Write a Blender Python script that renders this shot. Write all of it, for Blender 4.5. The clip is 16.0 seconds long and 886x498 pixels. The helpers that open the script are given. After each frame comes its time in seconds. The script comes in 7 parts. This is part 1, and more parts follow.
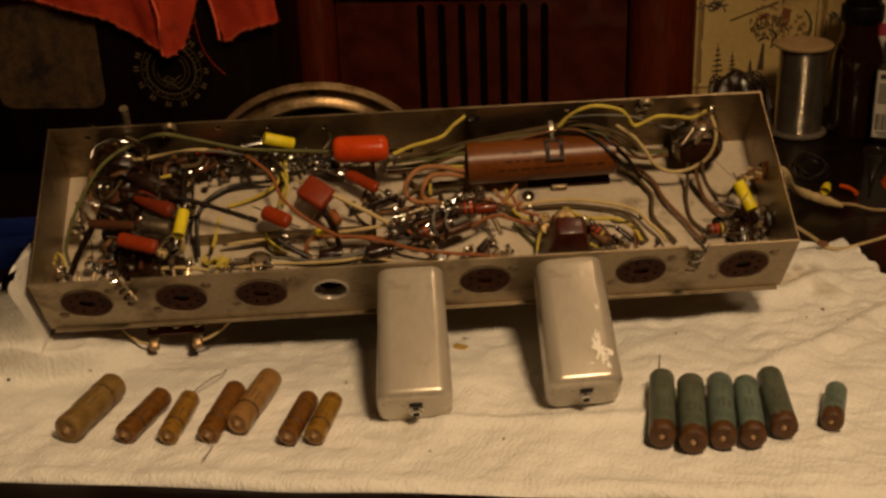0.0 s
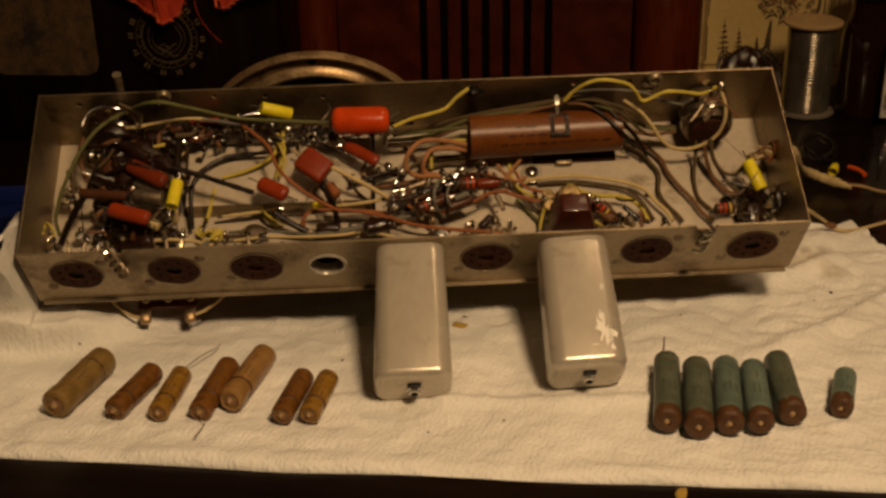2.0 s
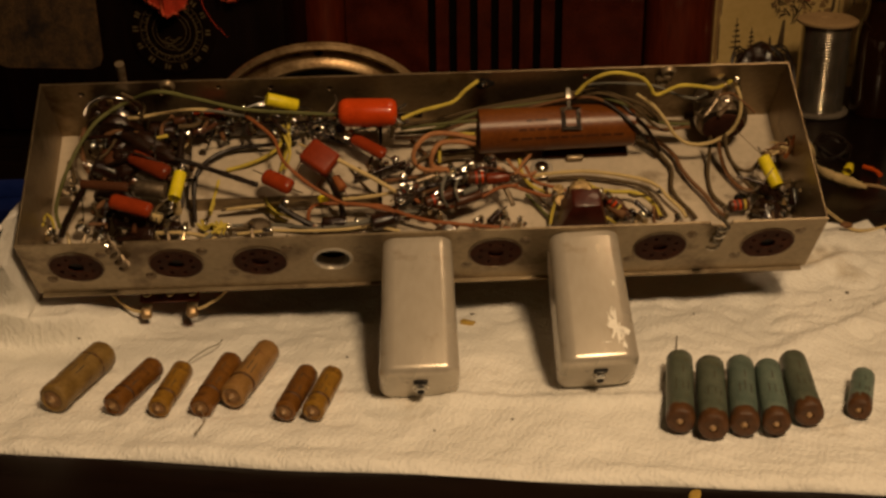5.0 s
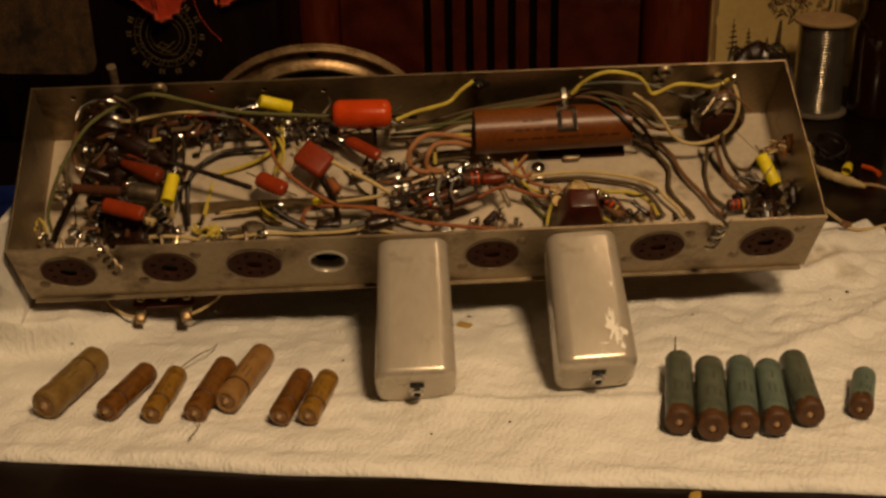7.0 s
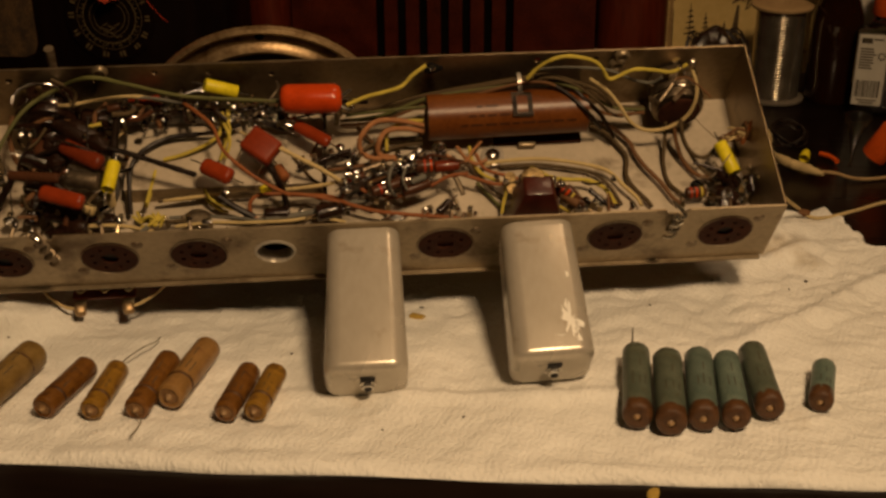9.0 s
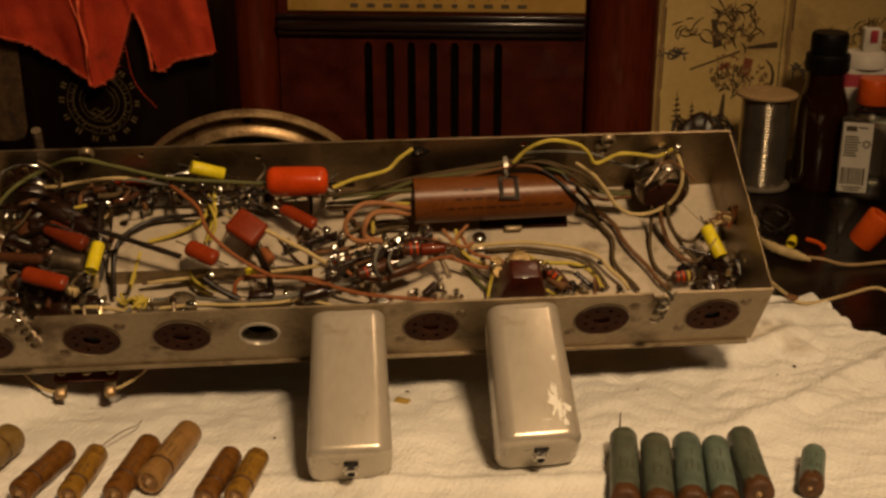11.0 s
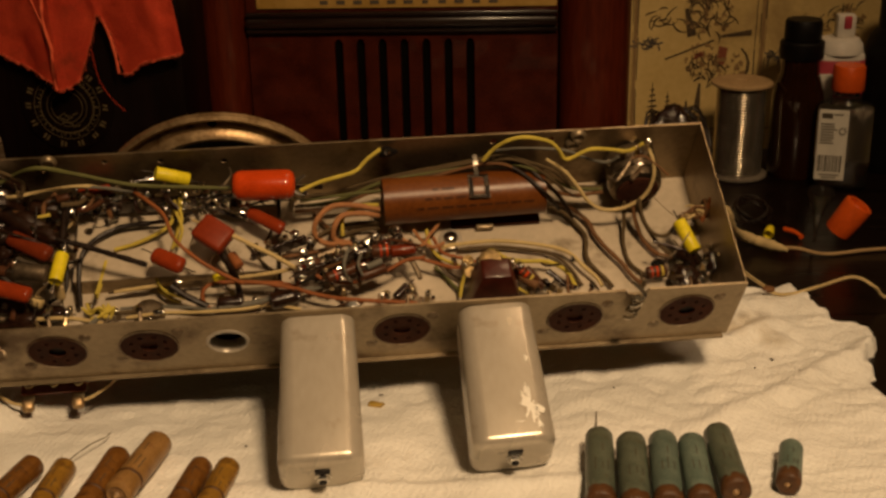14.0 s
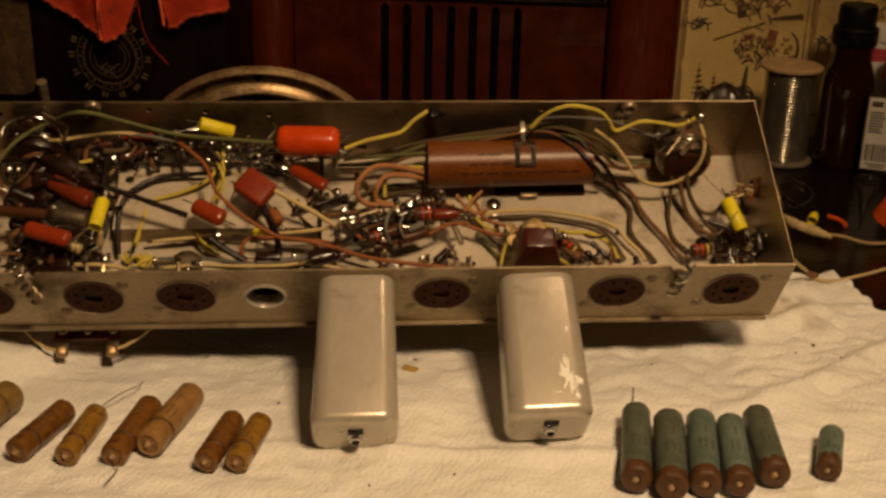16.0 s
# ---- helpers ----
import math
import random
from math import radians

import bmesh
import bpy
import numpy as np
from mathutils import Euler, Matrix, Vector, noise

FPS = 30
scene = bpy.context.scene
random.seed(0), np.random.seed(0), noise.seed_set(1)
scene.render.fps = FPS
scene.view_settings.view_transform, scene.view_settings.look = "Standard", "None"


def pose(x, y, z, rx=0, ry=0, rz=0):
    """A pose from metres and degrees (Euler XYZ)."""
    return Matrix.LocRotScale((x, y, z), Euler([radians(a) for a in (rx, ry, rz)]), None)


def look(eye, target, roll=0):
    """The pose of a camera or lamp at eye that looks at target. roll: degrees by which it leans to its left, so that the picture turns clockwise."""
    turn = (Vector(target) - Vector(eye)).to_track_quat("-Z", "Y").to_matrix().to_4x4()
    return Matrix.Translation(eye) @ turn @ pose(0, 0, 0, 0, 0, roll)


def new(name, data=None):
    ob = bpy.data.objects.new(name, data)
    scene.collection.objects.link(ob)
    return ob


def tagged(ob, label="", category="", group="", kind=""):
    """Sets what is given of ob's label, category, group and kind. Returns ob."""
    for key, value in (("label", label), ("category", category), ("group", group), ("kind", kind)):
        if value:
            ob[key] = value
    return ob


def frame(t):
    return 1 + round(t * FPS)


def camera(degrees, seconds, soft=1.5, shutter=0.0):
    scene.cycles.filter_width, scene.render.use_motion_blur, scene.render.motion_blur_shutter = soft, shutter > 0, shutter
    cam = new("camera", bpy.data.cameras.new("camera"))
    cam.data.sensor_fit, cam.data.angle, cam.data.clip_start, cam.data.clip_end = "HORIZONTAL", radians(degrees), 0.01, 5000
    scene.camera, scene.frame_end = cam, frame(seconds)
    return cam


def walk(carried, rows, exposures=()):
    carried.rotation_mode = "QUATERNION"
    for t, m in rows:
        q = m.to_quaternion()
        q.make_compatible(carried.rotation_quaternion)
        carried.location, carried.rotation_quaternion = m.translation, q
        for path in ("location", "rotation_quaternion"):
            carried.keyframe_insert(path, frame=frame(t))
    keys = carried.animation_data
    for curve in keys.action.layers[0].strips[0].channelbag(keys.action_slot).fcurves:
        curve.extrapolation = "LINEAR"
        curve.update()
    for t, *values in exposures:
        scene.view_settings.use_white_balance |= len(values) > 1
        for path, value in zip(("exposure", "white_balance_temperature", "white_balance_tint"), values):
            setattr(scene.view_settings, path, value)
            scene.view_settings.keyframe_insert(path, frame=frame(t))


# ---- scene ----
cam = camera(40.0, 16.0, soft=2.8, shutter=0.4)
PATH = [
    (0, (0.199, -0.601, 0.343), (0.274, 1.227, -0.465), -2.2),
    (0.5, (0.199, -0.6, 0.341), (0.268, 1.231, -0.46), -2.0),
    (1, (0.195, -0.595, 0.336), (0.27, 1.224, -0.492), -1.1),
    (1.5, (0.195, -0.589, 0.338), (0.275, 1.222, -0.507), -0.6),
    (2, (0.196, -0.584, 0.335), (0.279, 1.228, -0.508), -1.2),
    (2.5, (0.197, -0.581, 0.331), (0.298, 1.235, -0.503), -1.0),
    (3, (0.191, -0.579, 0.324), (0.27, 1.235, -0.515), -0.9),
    (3.5, (0.194, -0.576, 0.325), (0.247, 1.23, -0.531), -0.8),
    (4, (0.195, -0.575, 0.323), (0.253, 1.231, -0.534), -1.0),
    (4.5, (0.195, -0.573, 0.324), (0.255, 1.233, -0.533), -0.8),
    (4.7, (0.195, -0.573, 0.324), (0.2680, 1.2330, -0.5220), -0.8),
    (6.8, (0.193, -0.572, 0.311), (0.271, 1.256, -0.498), -1.0),
    (7, (0.197, -0.569, 0.318), (0.273, 1.252, -0.504), -1.3),
    (7.5, (0.197, -0.568, 0.32), (0.281, 1.256, -0.496), -1.3),
    (8, (0.197, -0.563, 0.318), (0.303, 1.26, -0.498), -0.9),
    (8.5, (0.2, -0.562, 0.316), (0.309, 1.261, -0.501), -1.1),
    (9, (0.2, -0.551, 0.312), (0.347, 1.256, -0.533), -0.4),
    (9.5, (0.201, -0.554, 0.31), (0.361, 1.316, -0.381), -0.2),
    (9.7, (0.2, -0.552, 0.311), (0.364, 1.308, -0.406), -0.2),
    (11.8, (0.204, -0.548, 0.306), (0.38, 1.315, -0.4), 0.3),
    (12, (0.202, -0.547, 0.31), (0.386, 1.312, -0.405), 0.5),
    (12.5, (0.208, -0.545, 0.308), (0.398, 1.314, -0.404), -0.4),
    (13, (0.21, -0.544, 0.311), (0.406, 1.318, -0.393), -0.7),
    (13.5, (0.211, -0.543, 0.31), (0.401, 1.316, -0.402), -0.9),
    (14, (0.213, -0.541, 0.309), (0.399, 1.315, -0.414), -1.2),
    (14.5, (0.213, -0.54, 0.307), (0.401, 1.317, -0.409), -1.2),
    (15, (0.213, -0.538, 0.304), (0.404, 1.312, -0.431), -0.9),
    (15.5, (0.207, -0.538, 0.299), (0.392, 1.312, -0.438), 0.5),
    (16, (0.204, -0.535, 0.299), (0.35, 1.311, -0.455), 1.3),
]
walk(cam, [(t, look(eye, target, roll)) for t, eye, target, roll in PATH], exposures=((0.0, 0.05), (9.0, 0.05), (9.5, -0.06), (10.6, 0.2), (12.0, 0.31), (16.0, 0.28)))

# ---- light: one warm bulb under a shade up on the right, an added fill from above, and the weak glow of the room ----
world = bpy.data.worlds.new("world")
scene.world = world
world.use_nodes = True
world.node_tree.nodes["Background"].inputs["Color"].default_value = (1.0, 0.62, 0.34, 1)
world.node_tree.nodes["Background"].inputs["Strength"].default_value = 0.001
LAMP_AT = (0.445, -0.635, 0.84)
lamp_data = bpy.data.lights.new("shaded_bulb", "SPOT")
lamp_data.shadow_soft_size, lamp_data.spot_size, lamp_data.spot_blend = 0.082, radians(84), 1.0
lamp_data.energy, lamp_data.color = 29.6, (1.0, 0.665, 0.358)
bulb = new("shaded_bulb", lamp_data)
bulb.matrix_world = look(LAMP_AT, (0.11, 0.02, 0.0))
# Unseen fill lamp, added to lift the shadows beside the cans.
fill_data = bpy.data.lights.new("overhead_fill", "AREA")
fill_data.shape, fill_data.size = "DISK", 0.5
fill_data.energy, fill_data.color = 5.5, (1.0, 0.64, 0.345)
fill_lamp = new("overhead_fill", fill_data)
fill_lamp.matrix_world = look((1.05, 0.15, 2.2), (0.2, 0.0, 0.0))


# ---- materials ----
def surface(name, dark, light, grain=60.0, rough=0.6, metal=0.0, bump=0.25, fine=6.0, stain=None, stain_scale=9.0,
            stretch=(1, 1, 1), coat=0.0, rough_var=0.15, vary=0.0, transmission=0.0, ior=1.45, stain_at=0.55):
    """Principled surface with two scales of noise in colour and roughness, fine relief and, if given, stains."""
    m = bpy.data.materials.new(name)
    m.use_nodes = True
    nodes, links = m.node_tree.nodes, m.node_tree.links
    p = nodes["Principled BSDF"]
    tex = nodes.new("ShaderNodeTexCoord")
    mapping = nodes.new("ShaderNodeMapping")
    mapping.inputs["Scale"].default_value = stretch
    links.new(tex.outputs["Object"], mapping.inputs["Vector"])
    big = nodes.new("ShaderNodeTexNoise")
    big.inputs["Scale"].default_value, big.inputs["Detail"].default_value = grain, 5
    links.new(mapping.outputs["Vector"], big.inputs["Vector"])
    small = nodes.new("ShaderNodeTexNoise")
    small.inputs["Scale"].default_value, small.inputs["Detail"].default_value = grain * fine, 4
    links.new(mapping.outputs["Vector"], small.inputs["Vector"])
    blend = nodes.new("ShaderNodeMix")
    blend.inputs[0].default_value = 0.4
    links.new(big.outputs["Fac"], blend.inputs[2])
    links.new(small.outputs["Fac"], blend.inputs[3])
    ramp = nodes.new("ShaderNodeValToRGB")
    ramp.color_ramp.elements[0].position, ramp.color_ramp.elements[1].position = 0.36, 0.64
    ramp.color_ramp.elements[0].color, ramp.color_ramp.elements[1].color = (*dark, 1), (*light, 1)
    links.new(blend.outputs[0], ramp.inputs["Fac"])
    colour = ramp.outputs["Color"]
    if stain:
        spots = nodes.new("ShaderNodeTexNoise")
        spots.inputs["Scale"].default_value, spots.inputs["Detail"].default_value = stain_scale, 6
        spots.inputs["Roughness"].default_value = 0.65
        links.new(tex.outputs["Object"], spots.inputs["Vector"])
        cut = nodes.new("ShaderNodeValToRGB")
        cut.color_ramp.elements[0].position, cut.color_ramp.elements[1].position = stain_at, stain_at + 0.14
        links.new(spots.outputs["Fac"], cut.inputs["Fac"])
        mix = nodes.new("ShaderNodeMix")
        mix.data_type = "RGBA"
        mix.inputs[7].default_value = (*stain, 1)
        links.new(cut.outputs["Color"], mix.inputs[0])
        links.new(colour, mix.inputs[6])
        colour = mix.outputs[2]
    if vary:
        info = nodes.new("ShaderNodeObjectInfo")
        span = nodes.new("ShaderNodeMapRange")
        span.inputs[3].default_value, span.inputs[4].default_value = 1 - vary, 1 + vary
        links.new(info.outputs["Random"], span.inputs[0])
        hsv = nodes.new("ShaderNodeHueSaturation")
        links.new(span.outputs[0], hsv.inputs["Value"])
        links.new(colour, hsv.inputs["Color"])
        colour = hsv.outputs["Color"]
    links.new(colour, p.inputs["Base Color"])
    gloss = nodes.new("ShaderNodeMapRange")
    gloss.inputs[3].default_value, gloss.inputs[4].default_value = max(0.02, rough - rough_var), min(1, rough + rough_var)
    links.new(big.outputs["Fac"], gloss.inputs[0])
    links.new(gloss.outputs[0], p.inputs["Roughness"])
    p.inputs["Metallic"].default_value = metal
    p.inputs["Coat Weight"].default_value = coat
    p.inputs["IOR"].default_value = ior
    p.inputs["Transmission Weight"].default_value = transmission
    if bump:
        relief = nodes.new("ShaderNodeBump")
        relief.inputs["Strength"].default_value, relief.inputs["Distance"].default_value = bump, 0.0006
        links.new(small.outputs["Fac"], relief.inputs["Height"])
        links.new(relief.outputs["Normal"], p.inputs["Normal"])
    return m


def towel_material():
    """White embossed paper towel: rows of small raised dots, loose fibres, faint grey smudges."""
    m = surface("paper_towel", (0.79, 0.778, 0.728), (0.885, 0.877, 0.835), grain=14, fine=30, rough=0.9, bump=0.0,
                stain=(0.52, 0.46, 0.36), stain_scale=7.0, stain_at=0.64)
    nodes, links = m.node_tree.nodes, m.node_tree.links
    p = nodes["Principled BSDF"]
    tex = nodes.new("ShaderNodeTexCoord")
    heights = []
    for turn, scale in ((0.5, 95.0), (-1.0, 95.0)):
        mapping = nodes.new("ShaderNodeMapping")
        mapping.inputs["Rotation"].default_value = (0, 0, turn)
        links.new(tex.outputs["Object"], mapping.inputs["Vector"])
        wave = nodes.new("ShaderNodeTexWave")
        wave.inputs["Scale"].default_value, wave.inputs["Distortion"].default_value, wave.inputs["Detail Scale"].default_value = scale, 9.0, 1.2
        links.new(mapping.outputs["Vector"], wave.inputs["Vector"])
        heights.append(wave.outputs["Fac"])
    dots = nodes.new("ShaderNodeMath")
    dots.operation = "MULTIPLY"
    links.new(heights[0], dots.inputs[0])
    links.new(heights[1], dots.inputs[1])
    fibre = nodes.new("ShaderNodeTexNoise")
    fibre.inputs["Scale"].default_value, fibre.inputs["Detail"].default_value = 900, 4
    links.new(tex.outputs["Object"], fibre.inputs["Vector"])
    both = nodes.new("ShaderNodeMath")
    both.operation = "MULTIPLY_ADD"
    both.inputs[1].default_value = 0.5
    links.new(fibre.outputs["Fac"], both.inputs[0])
    links.new(dots.outputs[0], both.inputs[2])
    colour = p.inputs["Base Color"].links[0].from_socket
    blotch = nodes.new("ShaderNodeTexNoise")
    blotch.inputs["Scale"].default_value, blotch.inputs["Detail"].default_value = 120, 5
    links.new(tex.outputs["Object"], blotch.inputs["Vector"])
    for spot, reach, tone in (((0.455, 0.094, 0.0), 0.030, (0.50, 0.36, 0.17)), ((0.4215, 0.0672, 0.0), 0.009, (0.16, 0.12, 0.08)), ((0.4580, 0.1090, 0.0), 0.009, (0.15, 0.11, 0.07)), ((0.4720, 0.1085, 0.0), 0.010, (0.22, 0.17, 0.11)), ((0.466, 0.072, 0.0), 0.016, (0.40, 0.33, 0.22))):
        away = nodes.new("ShaderNodeVectorMath")
        away.operation = "DISTANCE"
        away.inputs[1].default_value = spot
        links.new(tex.outputs["Object"], away.inputs[0])
        near = nodes.new("ShaderNodeMapRange")
        near.inputs[1].default_value, near.inputs[2].default_value, near.inputs[3].default_value, near.inputs[4].default_value = 0.0, reach, 1.5, 0.0
        links.new(away.outputs["Value"], near.inputs[0])
        amount = nodes.new("ShaderNodeMath")
        amount.operation, amount.use_clamp = "MULTIPLY_ADD", True
        amount.inputs[2].default_value = -0.18
        links.new(near.outputs[0], amount.inputs[0])
        links.new(blotch.outputs["Fac"], amount.inputs[1])
        dirty = nodes.new("ShaderNodeMix")
        dirty.data_type = "RGBA"
        dirty.inputs[7].default_value = (*tone, 1)
        links.new(amount.outputs[0], dirty.inputs[0])
        links.new(colour, dirty.inputs[6])
        colour = dirty.outputs[2]
    links.new(colour, p.inputs["Base Color"])
    rumple = nodes.new("ShaderNodeTexNoise")
    rumple.inputs["Scale"].default_value, rumple.inputs["Detail"].default_value, rumple.inputs["Distortion"].default_value = 75, 3, 0.8
    links.new(tex.outputs["Object"], rumple.inputs["Vector"])
    total = nodes.new("ShaderNodeMath")
    total.operation = "MULTIPLY_ADD"
    total.inputs[1].default_value = 3.2
    links.new(rumple.outputs["Fac"], total.inputs[0])
    links.new(both.outputs[0], total.inputs[2])
    relief = nodes.new("ShaderNodeBump")
    relief.inputs["Strength"].default_value, relief.inputs["Distance"].default_value = 0.42, 0.0009
    links.new(total.outputs[0], relief.inputs["Height"])
    links.new(relief.outputs["Normal"], p.inputs["Normal"])
    return m


TOWEL = towel_material()
TABLE = surface("dark_table_wood", (0.0040, 0.0019, 0.0013), (0.0095, 0.0043, 0.0030), grain=9, stretch=(1, 14, 1), rough=0.32, bump=0.1, coat=0.08, ior=1.3)
STEEL = surface("cadmium_steel", (0.255, 0.198, 0.121), (0.37, 0.295, 0.192), grain=35, fine=9, rough=0.38, metal=0.66, bump=0.08,
                stain=(0.105, 0.066, 0.032), stain_scale=24, stain_at=0.53, rough_var=0.1)
# Same steel, darker and more mirror-like: shade inside the chassis put into the colour.
STEEL_SHADED = surface("shaded_inner_steel", (0.22, 0.166, 0.098), (0.32, 0.250, 0.158), grain=35, fine=9, rough=0.40, metal=0.90, bump=0.08,
                     stain=(0.105, 0.066, 0.032), stain_scale=24, stain_at=0.53, rough_var=0.1)
PAINT = surface("chassis_floor_steel", (0.415, 0.352, 0.265), (0.525, 0.450, 0.345), grain=40, rough=0.6, metal=0.0, bump=0.08,
                stain=(0.16, 0.122, 0.075), stain_scale=26, stain_at=0.57)
ALU = surface("can_aluminium", (0.475, 0.425, 0.35), (0.555, 0.502, 0.42), grain=26, fine=12, rough=0.27, metal=0.35, bump=0.05,
              stain=(0.36, 0.30, 0.23), stain_scale=60, stain_at=0.60, rough_var=0.06, stretch=(1, 0.45, 1))
ALU_SCUFF = surface("scuffed_bare_metal", (0.74, 0.72, 0.66), (0.84, 0.82, 0.76), grain=160, rough=0.6, metal=0.5, bump=0.4)
PHENOLIC = surface("brown_phenolic", (0.034, 0.0112, 0.0065), (0.072, 0.025, 0.0135), grain=120, rough=0.72, bump=0.15, ior=1.2)
GLOSS_BLACK = surface("glossy_black_sleeve", (0.008, 0.0038, 0.0022), (0.028, 0.0115, 0.006), grain=140, rough=0.2, bump=0.5, coat=0.3)
DARK_TAPE = surface("friction_tape", (0.009, 0.0036, 0.0016), (0.028, 0.0105, 0.0045), grain=160, rough=0.35, bump=0.8)
STRIP_RED = surface("red_brown_phenolic", (0.120, 0.026, 0.014), (0.190, 0.048, 0.026), grain=120, rough=0.55, bump=0.15)
BLACK = surface("black_hole_plastic", (0.004, 0.0033, 0.003), (0.009, 0.0075, 0.007), grain=80, rough=0.45, bump=0.05, ior=1.22)
SOLDER = surface("solder", (0.52, 0.50, 0.46), (0.75, 0.73, 0.68), grain=120, rough=0.22, metal=1.0, bump=0.2)
STRAP = surface("bright_tinned_strap", (0.72, 0.70, 0.66), (0.85, 0.83, 0.78), grain=60, rough=0.15, metal=1.0, bump=0.03, rough_var=0.04)
BRASS = surface("tinned_brass", (0.40, 0.31, 0.17), (0.58, 0.48, 0.30), grain=120, rough=0.3, metal=1.0, bump=0.15)
WAX_OLIVE = surface("dusty_olive_waxed_paper", (0.138, 0.080, 0.018), (0.245, 0.150, 0.040), grain=110, fine=6, rough=0.5, bump=0.3,
                    stain=(0.085, 0.042, 0.014), stain_scale=95, stain_at=0.55, coat=0.1)
WAX_GOLD = surface("golden_waxed_paper", (0.185, 0.090, 0.010), (0.315, 0.168, 0.022), grain=120, fine=6, rough=0.34, bump=0.35,
                   stain=(0.085, 0.034, 0.008), stain_scale=110, stain_at=0.52, coat=0.2)
WAX_TAN = surface("orange_tan_waxed_paper", (0.215, 0.113, 0.032), (0.325, 0.178, 0.058), grain=120, fine=6, rough=0.4, bump=0.3,
                  stain=(0.16, 0.062, 0.018), stain_scale=100, stain_at=0.56, coat=0.15)
WAX_DARK = surface("dark_waxed_paper", (0.112, 0.042, 0.007), (0.230, 0.098, 0.017), grain=120, fine=6, rough=0.34, bump=0.35,
                   stain=(0.058, 0.020, 0.006), stain_scale=125, stain_at=0.52, vary=0.15, coat=0.15)
PALE_WAX = surface("pale_wax", (0.20, 0.11, 0.045), (0.42, 0.27, 0.13), grain=260, rough=0.4, bump=0.3)
WAX_GROOVE = surface("dark_wax_groove", (0.035, 0.014, 0.005), (0.10, 0.042, 0.013), grain=240, rough=0.5, bump=0.4)
WAX_END = surface("wax_end_seal", (0.13, 0.062, 0.020), (0.33, 0.185, 0.075), grain=220, rough=0.6, bump=0.5)
TEAL = surface("teal_waxed_paper", (0.070, 0.105, 0.086), (0.145, 0.185, 0.150), grain=110, fine=7, rough=0.5, bump=0.25,
               stain=(0.060, 0.062, 0.036), stain_scale=75, stain_at=0.55, vary=0.22, coat=0.1)
TEAL_OLIVE = surface("dull_olive_waxed_paper", (0.062, 0.078, 0.056), (0.125, 0.142, 0.102), grain=110, fine=7, rough=0.5, bump=0.25,
                     stain=(0.070, 0.060, 0.030), stain_scale=70, stain_at=0.52, coat=0.1)
TEAL_END = surface("brown_wax_plug", (0.046, 0.018, 0.006), (0.112, 0.048, 0.015), grain=200, rough=0.45, bump=0.6)
INK = surface("faded_print", (0.045, 0.035, 0.022), (0.09, 0.07, 0.045), grain=400, rough=0.7, bump=0.0)
GOLD_INK = surface("dull_gold_print", (0.075, 0.053, 0.024), (0.150, 0.108, 0.050), grain=300, rough=0.6, bump=0.0, metal=0.3)
WOOD = surface("mahogany_veneer", (0.026, 0.0030, 0.0010), (0.070, 0.0098, 0.0028), grain=16, fine=10, stretch=(3, 3, 0.35), rough=0.42, bump=0.1, coat=0.12, ior=1.25)
WOOD_COLUMN = surface("mahogany_column", (0.034, 0.0042, 0.0014), (0.095, 0.0145, 0.0042), grain=16, fine=10, stretch=(3, 3, 0.35), rough=0.34, bump=0.1, coat=0.2, ior=1.3)
WOOD_DARK = surface("dark_walnut_case", (0.0026, 0.0011, 0.0008), (0.0065, 0.0026, 0.0017), grain=18, stretch=(3, 3, 0.4), rough=0.42, bump=0.1, coat=0.03, ior=1.2)
MOULDING = surface("polished_dark_moulding", (0.008, 0.004, 0.003), (0.020, 0.009, 0.006), grain=30, stretch=(0.3, 3, 3), rough=0.24, bump=0.06, coat=0.2)
GRILLE = surface("grille_cloth", (0.020, 0.010, 0.004), (0.085, 0.046, 0.016), grain=70, fine=5, stretch=(1.6, 1, 0.45), rough=0.9, bump=0.5, stain=(0.010, 0.005, 0.003), stain_scale=38, stain_at=0.5)
DIAL_GLASS = surface("yellowed_dial_scale", (0.36, 0.21, 0.045), (0.48, 0.30, 0.085), grain=25, rough=0.3, bump=0.0)
RAG = surface("red_shop_rag", (0.62, 0.046, 0.016), (0.80, 0.088, 0.032), grain=60, fine=12, rough=0.95, bump=0.8, stain=(0.44, 0.045, 0.016), stain_scale=24, stain_at=0.56)
RAG_FUZZ = surface("frayed_red_thread", (0.66, 0.085, 0.032), (0.80, 0.14, 0.060), grain=90, rough=0.9, bump=0.0)
WALLPAPER = surface("yellowed_wallpaper", (0.58, 0.41, 0.145), (0.69, 0.51, 0.21), grain=9, fine=20, rough=0.75, bump=0.1, stain=(0.40, 0.27, 0.10), stain_scale=11, stain_at=0.52)
WP_INK = surface("wallpaper_print_brown", (0.045, 0.028, 0.014), (0.11, 0.07, 0.03), grain=150, rough=0.75, bump=0.0)
WP_BLUE = surface("wallpaper_print_slate", (0.075, 0.062, 0.052), (0.15, 0.125, 0.10), grain=150, rough=0.75, bump=0.0)
WP_TAN = surface("wallpaper_print_tan", (0.25, 0.15, 0.055), (0.34, 0.21, 0.085), grain=120, rough=0.75, bump=0.0)
WP_RED = surface("wallpaper_print_rust", (0.20, 0.055, 0.025), (0.28, 0.085, 0.04), grain=120, rough=0.75, bump=0.0)
RUST = surface("rusty_plated_steel", (0.13, 0.085, 0.045), (0.33, 0.27, 0.19), grain=55, fine=8, rough=0.45, metal=0.7, bump=0.25, stain=(0.09, 0.04, 0.015), stain_scale=40, stain_at=0.5)
POT_SHELL = surface("tarnished_control_shell", (0.10, 0.075, 0.05), (0.32, 0.25, 0.17), grain=60, fine=6, rough=0.42, metal=0.8, bump=0.25)
